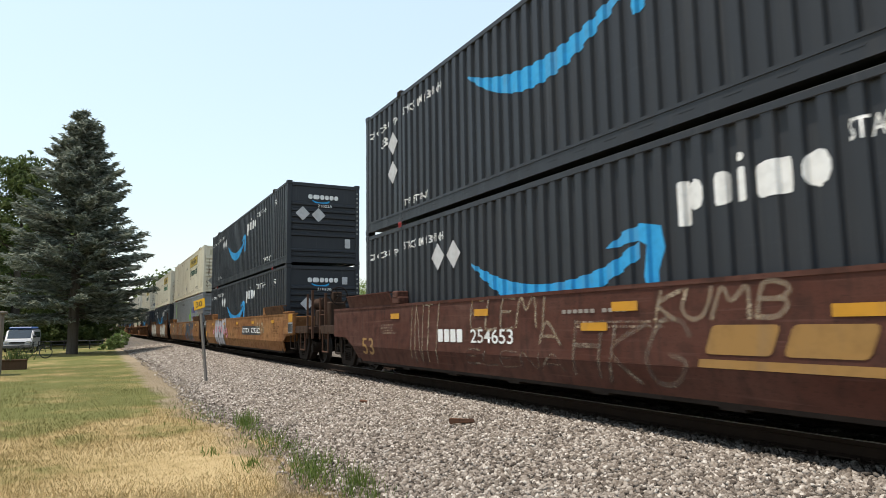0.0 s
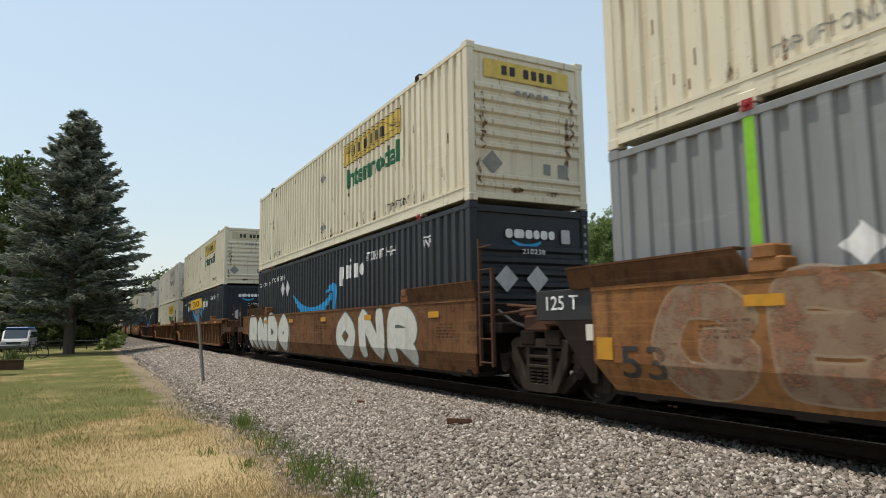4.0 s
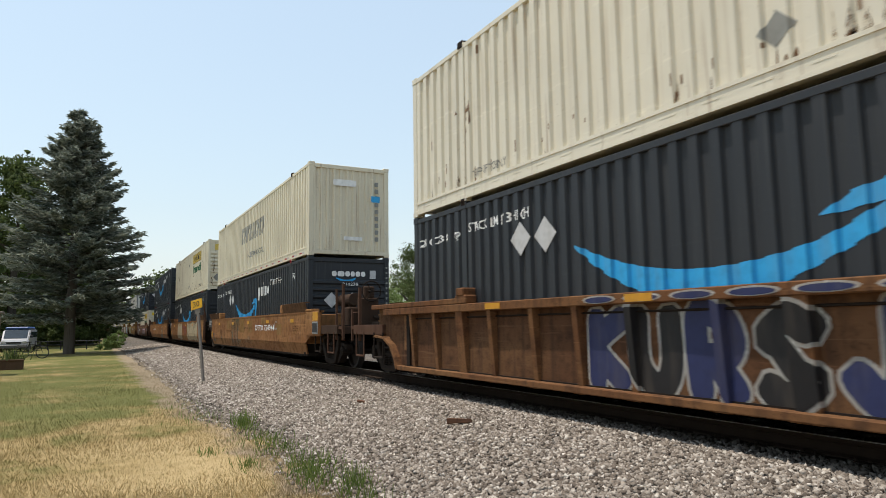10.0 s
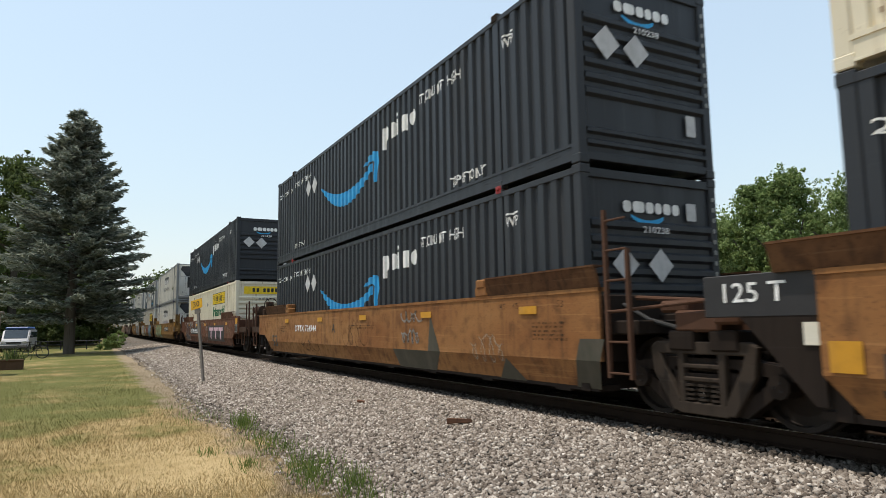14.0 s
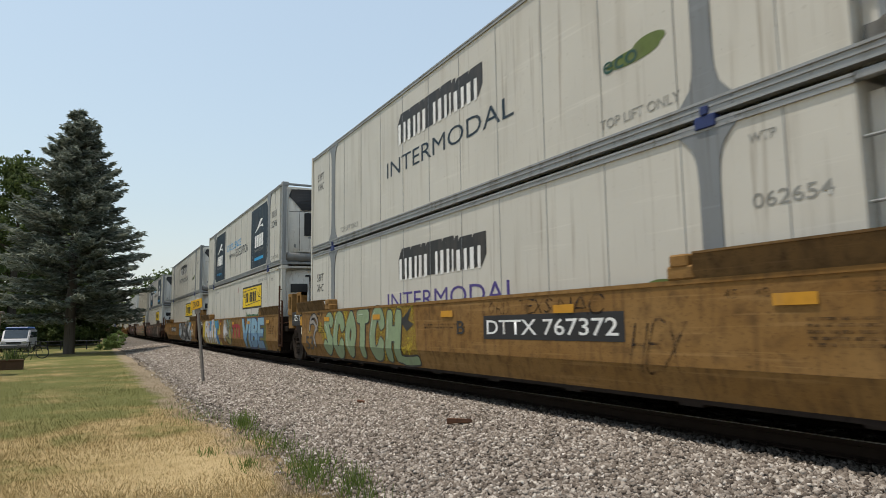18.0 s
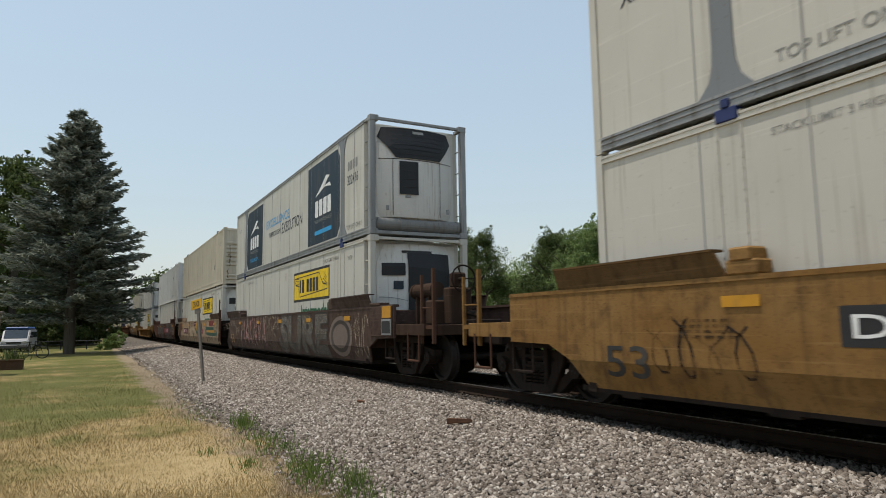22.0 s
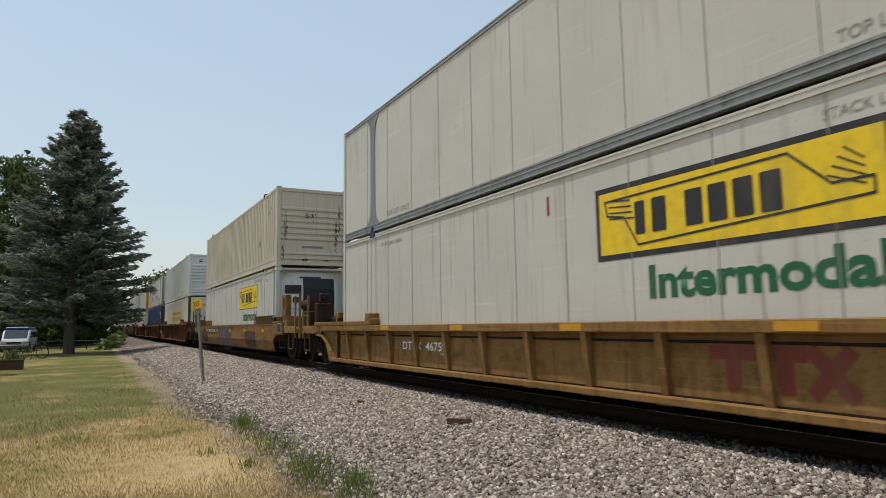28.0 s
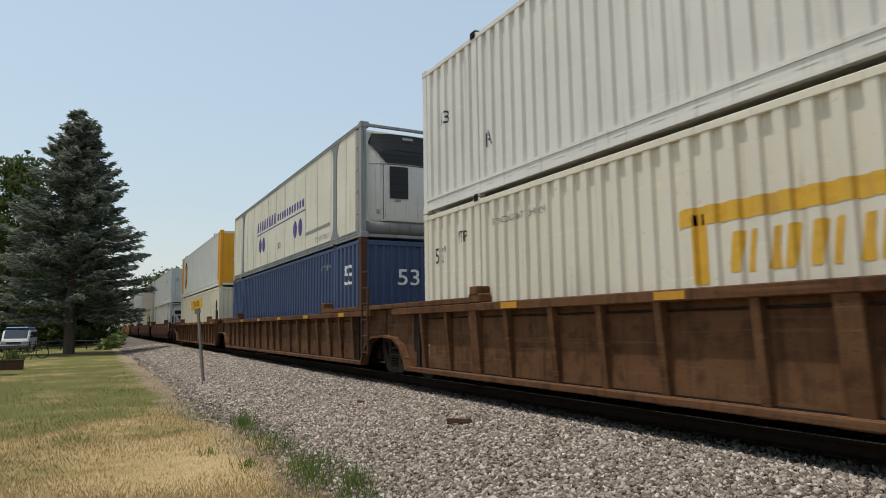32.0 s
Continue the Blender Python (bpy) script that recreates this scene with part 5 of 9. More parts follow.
RIB_EDGES = [r + d for r in RIBS for d in ((-0.117, -0.115, 0.115, 0.117) if r in WIDE_RIBS else (-0.052, -0.050, 0.050, 0.052))]


def web_y(x, z):
    return -1.425 - 0.09 * (z - 0.24) / 1.08 if any(abs(x - r) < (0.116 if r in WIDE_RIBS else 0.051) for r in RIBS) else -1.38


def cap_y(x, z):
    return -1.53


def flat_web(x, z):
    return -1.38


def car_shape(car, key, outlines, material, lift=0.004, name="graffiti", surface=wall_y):
    for k, some in enumerate(clusters(outlines) if name != "lettering" else [outlines]):
        part(name, cached((name, key, material.name, lift, k), lambda: lay(poly_bm(*some), surface, RIB_EDGES if surface is not wall_y else (), (0.63,), lift), material), None, car)


def tag(car, key, x0, x1, z0, z1, fill, edge, shine=None, n=5, seed=1, shade=None, surface=wall_y):
    """A sprayed piece: swollen letter-like forms with a dark outline, inner lines and glints."""
    rnd = random.Random(seed)
    w = (x1 - x0) / n
    outer, inner, lines, glint, low = [], [], [], [], []
    for i in range(n):
        cx, cz = x0 + (i + 0.5) * w, (z0 + z1) / 2 + rnd.uniform(-0.03, 0.03)
        k = rnd.randint(0, 3)
        pts = []
        m = 22
        for j in range(m):
            t = j * math.tau / m
            c, s = math.cos(t), math.sin(t)
            e = 0.55
            rx = w * (0.56 + 0.07 * math.sin(2 * t + k) + rnd.uniform(-0.03, 0.03))
            rz = (z1 - z0) / 2 * (0.98 + 0.08 * math.sin(3 * t + k))
            pts.append((cx + rx * math.copysign(abs(c) ** e, c) + 0.12 * (s * rz), cz + rz * math.copysign(abs(s) ** e, s)))
        outer.append(pts)
        f = 1 - 0.05 / max(0.2, w)
        g = 1 - 0.075 / (z1 - z0)
        inner.append([(cx + (x - cx) * f, cz + (z - cz) * g) for x, z in pts])
        if shade:
            low.append([(x, min(z, cz - 0.08)) for x, z in inner[-1]])
        dx, dz = w * 0.14, (z1 - z0) * 0.18
        lines += stroke([(cx - dx, cz + dz * rnd.uniform(0.2, 1.4)), (cx + dx * rnd.uniform(-0.5, 0.8), cz + dz * rnd.uniform(-0.4, 0.6)), (cx - dx * rnd.uniform(-0.6, 1), cz - dz * rnd.uniform(0.6, 1.8))], 0.035)
        lines.append(oval(cx + dx * rnd.uniform(-1, 1), cz + dz * rnd.uniform(-1.6, 1.6), 0.07, 0.11, 9))
        glint.append(oval(cx - w * 0.22, cz + (z1 - z0) * 0.3, 0.05, 0.09, 8))
    for j, o in enumerate(outer):
        car_shape(car, (key, "o", j), [o], edge, 0.004 + 0.0004 * j, surface=surface)
        car_shape(car, (key, "i", j), [inner[j]], fill, 0.008 + 0.0004 * j, surface=surface)
        if shade:
            car_shape(car, (key, "s", j), [low[j]], shade, 0.011 + 0.0003 * j, surface=surface)
    car_shape(car, (key, "l"), lines, edge, 0.0145, surface=surface)
    if shine:
        car_shape(car, (key, "g"), glint, shine, 0.0155, surface=surface)


def piece(car, key, word, x0, x1, z0, z1, fill, edge, shine=None, slant=0.0):
    """A sprayed word in heavy block letters with a dark outline and a lighter upper half."""
    def letters(grow, bold, cut=None):
        def make():
            bm = text_bm(word, x0 - grow, x1 + grow, z0 - grow, z1 + grow, bold)
            if cut:
                bmesh.ops.bisect_plane(bm, geom=bm.verts[:] + bm.edges[:] + bm.faces[:], plane_co=(0, 0, cut), plane_no=(0, 0, 1), clear_inner=True)
            for v in bm.verts:
                v.co.x += slant * (v.co.z - z0) + 0.04 * math.sin(v.co.z * 7)
            return bm
        return make
    layers = [("o", edge, letters(0.07, 0.075), 0.006), ("f", fill, letters(0.0, 0.045), 0.010)]
    if shine:
        layers.append(("s", shine, letters(0.0, 0.045, (z0 + z1) / 2), 0.0125))
    for k, mat, make, lift in layers:
        part("graffiti", cached(("piece", key, k), lambda: lay(make(), wall_y, (), (0.63,), lift), mat), None, car)


# letter skeletons: strokes of grid points, across and up
GLYPHS = {"A": "00 49 90,23 73", "B": "10 19 69 87 65 15,65 84 82 60 10", "C": "87 69 29 05 03 20 60 82", "D": "10 19 59 86 83 50 10", "E": "89 19 10 80,15 65",
          "F": "89 19 10,15 65", "G": "87 69 29 05 03 20 60 83 54", "H": "19 10,89 80,15 85", "I": "49 40", "J": "79 72 40 12", "K": "19 10,89 15 80", "L": "19 10 80", "M": "00 19 45 79 90",
          "N": "10 19 80 89", "O": "49 16 13 40 73 76 49", "R": "10 19 69 86 64 14,44 80", "S": "88 59 17 36 63 82 40 11", "T": "09 89,49 40", "U": "09 03 30 60 83 89",
          "V": "09 40 89", "W": "09 20 46 70 99", "X": "00 89,09 80", "Y": "09 45 89,45 40", "Z": "09 89 00 80", "2": "17 49 76 10 80", "3": "18 59 77 55 73 50 11", "4": "69 04 84,69 60", "7": "09 89 30", "-": "05 85"}


def curve(pts, n=5):
    """A smooth line through the points."""
    P = [pts[0]] + list(pts) + [pts[-1]]
    out = []
    for a, b, c, d in zip(P, P[1:], P[2:], P[3:]):
        for i in range(n):
            t = i / n
            out.append(tuple(0.5 * (2 * q + (r - p) * t + (2 * p - 5 * q + 4 * r - w) * t * t + (3 * q - p - 3 * r + w) * t ** 3) for p, q, r, w in zip(a, b, c, d)))
    return out + [tuple(pts[-1])]


def ribbon_bm(pts, width, lift, surface=wall_y, breaks=()):
    """One painted stroke with round ends, laid on the car's side."""
    bm = bmesh.new()
    n = len(pts)
    rows = []

    def row(x, z, nx, nz, half, j):
        rows.append([bm.verts.new((x + nx * half, lift + j * 0.00002, z + nz * half)), bm.verts.new((x - nx * half, lift + j * 0.00002, z - nz * half))])
    for j, (x, z) in enumerate(pts):
        (xa, za), (xb, zb) = pts[max(0, j - 1)], pts[min(n - 1, j + 1)]
        d = math.hypot(xb - xa, zb - za) or 1
        tx, tz = (xb - xa) / d, (zb - za) / d
        if j == 0:
            for f, h in ((0.42, 0.5), (0.28, 0.83)):
                row(x - tx * width * f, z - tz * width * f, -tz, tx, width / 2 * h, 0)
        row(x, z, -tz, tx, width / 2, j)
        if j == n - 1:
            for f, h in ((0.28, 0.83), (0.42, 0.5)):
                row(x + tx * width * f, z + tz * width * f, -tz, tx, width / 2 * h, j)
    for p, q in zip(rows, rows[1:]):
        bm.faces.new((p[0], p[1], q[1], q[0]))
    zs = [v.co.z for v in bm.verts]
    xs = [v.co.x for v in bm.verts]
    if min(zs) < 0.63 < max(zs):
        bmesh.ops.bisect_plane(bm, geom=bm.verts[:] + bm.edges[:] + bm.faces[:], plane_co=(0, 0, 0.63), plane_no=(0, 0, 1))
    for x in breaks:
        if min(xs) < x < max(xs):
            bmesh.ops.bisect_plane(bm, geom=bm.verts[:] + bm.edges[:] + bm.faces[:], plane_co=(x, 0, 0), plane_no=(1, 0, 0))
    for v in bm.verts:
        v.co.y = surface(v.co.x, v.co.z) - v.co.y
    return bm


def strokes_part(car, key, strokes, width, material, lift, surface=wall_y, name="graffiti"):
    def build():
        all_ = bmesh.new()
        for i, pts in enumerate(strokes):
            bm = ribbon_bm(pts, width, lift + 0.0012 * i, surface, RIB_EDGES if surface is not wall_y else ())
            me = bpy.data.meshes.new("stroke")
            bm.to_mesh(me)
            bm.free()
            all_.from_mesh(me)
            bpy.data.meshes.remove(me)
        return all_
    return part(name, cached(("strokes", car.name, key), build, material), None, car)


def spray_word(car, key, word, x0, x1, z0, z1, width, fill, edge=None, rim=0.045, shade=None, drop=(0.10, -0.07), slant=0.0, smooth=True, surface=wall_y, lift=0.005, glint=None):
    """Sprayed letters: swollen strokes with an outline, a cast side and glints, or a thin hand."""
    rnd = random.Random(len(word) * 31 + int(-x0 * 7))
    wide = [0.6 if ch == "I" else 1.2 if ch in "MW" else 1.0 for ch in word]
    unit = (x1 - x0) / sum(wide)
    x = x0
    fills = fill if isinstance(fill, (list, tuple)) else [fill]
    for k, ch in enumerate(word):
        w = unit * wide[k]
        if ch != " ":
            grow = rnd.uniform(-0.03, 0.03) * (z1 - z0)
            turn = rnd.uniform(-0.06, 0.06)
            strokes = []
            for line in GLYPHS[ch].split(","):
                pts = [(x + width * 0.42 + int(p[0]) / 9 * max(0.02, w - width * 0.84), z0 + width / 2 + int(p[1]) / 9 * (z1 - z0 - width)) for p in line.split()]
                pts = [(a + (slant + turn) * (b - z0), b + grow) for a, b in pts]
                if smooth:
                    pts = curve(pts)
                else:
                    pts = [q for a, b in zip(pts, pts[1:]) for q in ((a[0] + (b[0] - a[0]) * t, a[1] + (b[1] - a[1]) * t) for t in (0.0, 0.35, 0.65))] + [pts[-1]]
                strokes.append(pts)
            base = lift + 0.004 * (k % 2)
            if shade:
                strokes_part(car, (key, k, "shade"), [[(a + drop[0], b + drop[1]) for a, b in p] for p in strokes], width + rim, shade, lift - 0.002 + 0.0003 * (k % 2), surface)
            if edge:
                strokes_part(car, (key, k, "edge"), strokes, width + 2 * rim, edge, base, surface)
                strokes_part(car, (key, k, "fill"), strokes, width, fills[k % len(fills)], base + 0.003, surface)
            else:
                strokes_part(car, (key, k, "fill"), strokes, width, fills[k % len(fills)], base, surface)
            if glint:
                p = strokes[0]
                strokes_part(car, (key, k, "glint"), [[(a - width * 0.22, b + width * 0.15) for a, b in p[len(p) // 4:len(p) // 2 + 1]]], 0.03, glint, base + 0.0075, surface)
        x += w


def scrawl(car, key, x0, x1, z0, z1, material, seed, loops=9, width=0.035, surface=wall_y):
    """A thin sprayed signature of looping strokes."""
    rnd = random.Random(seed)
    out, pts = [], []
    w, h = (x1 - x0) / loops, (z1 - z0) / 2
    for i in range(loops):
        tall, turn, swing = rnd.uniform(0.45, 1.0), rnd.choice((1, 1, -1)), rnd.uniform(0.25, 0.6)
        for k in range(10):
            a = math.tau * k / 10
            pts.append((x0 + w * (i + k / 10) + turn * swing * w * math.sin(a), (z0 + z1) / 2 - h * (1 - tall) * 0.6 + h * tall * math.cos(a + 0.3 * turn)))
        if rnd.random() < 0.3:
            out += stroke(pts, width * rnd.uniform(0.8, 1.2))
            pts = []
    if len(pts) > 1:
        out += stroke(pts, width)
    car_shape(car, key, out, material, 0.005, surface=surface)


def well_car(n, style, skin, near_coupled, far_coupled, label, top=1.53):
    car = empty("well_car", pose(n, MID, 0))
    tagged(car, label, "freight car", "well cars of the train")
    nm = skin.name
    for s in (-1, 1):
        if style == "smooth":
            reach = (1.75 if near_coupled else 0.48, 1.75 if far_coupled else 0.2)
            part("side_plate", cached(("plate", nm, top, s, reach), lambda: plate_bm(top, s, *reach), skin), None, car)
            part("skirt_plate", cached(("skirt", nm, s, reach), lambda: skirt_bm(s, *reach), skin), None, car)
            part("top_flange", cached(("flange", nm, top, s, reach), lambda: flange_bm(top, s, *reach), skin), None, car)
            for far in (0, 1):
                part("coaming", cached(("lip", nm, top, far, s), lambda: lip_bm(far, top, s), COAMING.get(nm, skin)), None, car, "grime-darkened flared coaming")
        else:
            part("side_web", cached(("web", nm, top, s), lambda: ribbed_bm(top, s, 1.0), SHADED_WEBRUST if skin is RUST else skin), None, car)
            part("side_cap", cached(("cap", nm, top, s), lambda: cap_bm(top, s), skin), None, car)
            for far in (0, 1):
                part("arch", cached(("arch", nm, far, s), lambda: arch_bm(far, s), skin), None, car)
            if s < 0:
                for x in RIBS if top > 1.3 else [-0.5 - 1.24 * k for k in range(13)]:
                    wide = 0.115 if x in WIDE_RIBS and top > 1.3 else 0.05
                    part("rib", cached(("rib", nm, top, s, wide), lambda: rib_bm(top, s, wide), skin), None, car).location = (x, 0, 0)
                part("pipe", cached(("web_pipe", top), lambda: rods(((FAR + 0.2, -1.40, top - 0.22), (-0.2, -1.40, top - 0.22), 0.014), n=6), IRON), None, car)
    for k, x in enumerate((-2.42, FAR + 2.02)):
        part("end_clamp", cached(("clamp", top, k, nm), lambda: boxes((x, x + 0.36, -1.53, -1.3, top, top + 0.15), (x + 0.05, x + 0.30, -1.54, -1.28, top + 0.13, top + 0.27), bevel=0.02), skin), None, car)
    part("floor", cached(("wfloor",), floor_bm, IRON), None, car)
    for far, coupled in ((0, near_coupled), (1, far_coupled)):
        for piece, bm in end_pieces(far, coupled):
            bm.verts.ensure_lookup_table()
            fill = skin if piece == "bulkhead" and coupled or piece in ("side_sill", "end_beam") and skin is YELLOW else GEAR if piece in ("side_sill", "end_beam") and skin is not RUST else RUSTPOST if piece in ("side_sill", "end_beam") else IRON
            made = part(piece, cached((piece, fill.name, far, coupled, bm.verts[0].co.y > 0), lambda: bm.copy(), fill), None, car)
            if piece == "running_board":
                tagged(made, kind="stuff")
            bm.free()
        if coupled:
            for piece, bm in gear_pieces(far):
                if piece == "brake_cylinder" and style == "ribbed":
                    bm.free()
                    continue
                part(piece, cached((piece, far), lambda: bm.copy(), GEAR if piece in ("brake_cylinder", "brake_housing") else IRON), None, car)
                bm.free()
            part("coupler", cached(("coupler", far), lambda: coupler_bm(far), IRON), None, car)
            part("stirrup", cached(("stirrup", far), lambda: stirrup_bm(2.35 if not far else FAR - 2.85), RUSTPOST), None, car)
            part("stirrup", cached(("stirrup2", far), lambda: stirrup_bm(1.25 if not far else FAR - 1.75), IRON), None, car)
            part("grab_ladder", cached(("grab", far, nm, style), lambda: grab_bm(2.82 if not far else FAR - 3.32, 2.15 if not far else 2.0, low=1.5 if style == "ribbed" else None), RUSTPOST if skin is not YELLOW else skin), None, car)
            part("hose", cached(("hose", far), lambda: rods(*[((FAR - a if far else a, 0.35, z), (FAR - b if far else b, 0.38, w), 0.025) for a, z, b, w in ((3.0, 0.85, 3.3, 0.6), (3.3, 0.6, 3.6, 0.52), (3.6, 0.52, 3.75, 0.6))]), HOSE), None, car)
    # side frames at coupled ends get darker iron, imitating the deep shade there
    truck(car, 1.65, n, IRON if near_coupled else CASTGREY)
    if far_coupled:
        truck(car, FAR - 1.65, n, IRON)
    if not near_coupled:
        part("air_hose", cached(("joint_hose",), lambda: rods(*[((a, -1.1 + 0.1 * math.sin(a * 2), z), (b, -1.1 + 0.1 * math.sin(b * 2), w), 0.028) for a, z, b, w in ((0.4, 1.32, 0.8, 1.12), (0.8, 1.12, 1.3, 1.02), (1.3, 1.02, 1.9, 1.14), (1.9, 1.14, 2.4, 1.38))]), HOSE), None, car)
        part("joint_casting", cached(("joint_cast",), lambda: boxes((1.2, 2.05, -0.75, 0.75, 0.92, 1.18), (1.35, 1.95, -1.2, -0.8, 0.98, 1.22), (1.0, 1.4, -1.05, -0.7, 1.2, 1.34), (1.9, 2.25, -1.25, -0.95, 1.06, 1.40), bevel=0.03), RUSTPOST), None, car)
        part("brake_rod", cached(("joint_rod",), lambda: rods(((0.35, -1.3, 1.22), (2.2, -1.2, 1.34), 0.02), ((0.5, -0.9, 1.4), (1.9, -0.9, 1.3), 0.03)), RUSTPOST), None, car)
        part("ladder", cached(("ladder", nm), lambda: ladder_bm(0.64, 0.45, 2.45, 0.36), RUSTPOST), None, car)
    if not far_coupled and style == "smooth" and skin in (YELLOW, ORANGE):
        part("end_plate", cached(("eplate", nm if style != "smooth" else "dark"), lambda: boxes((FAR - 1.4, FAR - 0.2, -1.47, -1.43, 1.13, 1.54), bevel=0.01), DARKPLATE if style == "smooth" else skin), None, car)
        part("lettering", cached(("125",), lambda: lay(text_bm("125 T", FAR - 1.16, FAR - 0.5, 1.27, 1.46), lambda x, z: -1.47, (), (), 0.005), W_WHITE), None, car)
        part("sticker", cached(("end_sticker",), lambda: boxes((FAR - 0.36, FAR - 0.22, -1.478, -1.468, 0.88, 1.08)), PALE), None, car)
        part("end_brace", cached(("end_brace",), brace_bm, IRON), None, car)
        part("reflector", cached(("plate_refl",), lambda: boxes((FAR - 0.48, FAR - 0.21, -1.478, -1.468, 1.14, 1.40)), W_ORANGE), None, car).matrix_basis = Matrix.Translation((0.0, 0.0, 0.0) if skin is YELLOW else (0.36, -0.045, -0.48))
    for far, coupled in ((0, near_coupled), (1, far_coupled)):
        lo, hi = spot(far)(1.58, 2.02) if not far else spot(far)(0.36, 0.86)
        if style == "smooth" and skin is YELLOW and not (far and coupled):
            part("guide_bracket", cached(("bracket", nm, far), lambda: boxes((lo, lo + 0.13, -1.49, -1.3, 1.5, 2.13), (hi - 0.13, hi, -1.49, -1.3, 1.5, 2.13), (lo, hi, -1.49, -1.3, 2.02, 2.13), (lo, hi, -1.49, -1.3, 1.45, 1.66), (lo - 0.05, hi + 0.05, -1.45, -1.2, 1.05, 1.45), bevel=0.012), skin), None, car)
    if style == "smooth" and near_coupled:
        part("end_box", cached(("ebox", nm, top), lambda: boxes((0.55, 1.72, -1.535, -1.42, 0.86, top - 0.02), (0.5, 1.1, -1.54, -1.3, top, top + 0.06), bevel=0.012), skin), None, car)
        part("placard_frame", cached(("pframe", top), lambda: boxes((1.2, 1.7, -1.55, -1.535, 0.9, 1.23), bevel=0.004), GALV), None, car)
        part("placard", cached(("pcard", top), lambda: boxes((1.24, 1.66, -1.556, -1.548, 0.94, 1.19)), DARKPLATE), None, car)
    # orange reflector bars along the side
    if style == "smooth":
        for x in (-1.2, -4.4, -7.6, -10.8, -14.2):
            car_shape(car, ("refl", x, top), [rrect(x, x + 0.42, top - 0.3, top - 0.19, 0.005)], W_ORANGE, 0.018, "reflector")
        if near_coupled:
            car_shape(car, ("warn", top), [rrect(1.22, 1.68, top - 0.27, top - 0.03, 0.005)], W_ORANGE, 0.034, "reflector")
        pale_ink = skin in (BROWN, GRIMED, REDBROWN)
        ink = stain("faint_pale_stencil", (0.34, 0.26, 0.19), 0.7, 14.0) if pale_ink else stain("faint_dark_stencil", (0.05, 0.033, 0.02), 0.62, 14.0)
        stencil = random.Random(int(-n))
        for block, (xa, rows_) in enumerate(((-0.9, 5), (FAR + 1.4, 4), (-8.3, 2))):
            bars = []
            for k in range(rows_):
                x = xa
                while x < xa + (0.62 if rows_ > 2 else 1.5):
                    w = stencil.uniform(0.04, 0.16)
                    bars.append(rrect(x, x + w, top - 0.44 - 0.055 * k, top - 0.41 - 0.055 * k, 0.004))
                    x += w + 0.03
            car_shape(car, ("notes", n, block), bars, ink, 0.006, "lettering")
        for x, s_ in ((-1.72, "45"), (-1.38, "48"), (-0.35, "53")):
            car_words(car, s_, x, x + 0.15, top - 0.22, top - 0.13, ink)
        car_words(car, "53", FAR + 0.26, FAR + 0.95, 0.46, 0.83, W_GOLD if skin in (BROWN, GRIMED, REDBROWN) else W_BLACK)
    else:
        for x in (-1.0, -4.05, -7.1, -10.1, -13.15):
            part("reflector", cached(("refl_rib", top, x), lambda: boxes((x, x + 0.42, -1.54, -1.53, top - 0.11, top - 0.02)), W_ORANGE), None, car)
    return car


LOW, HIGH = 0.33, 3.232
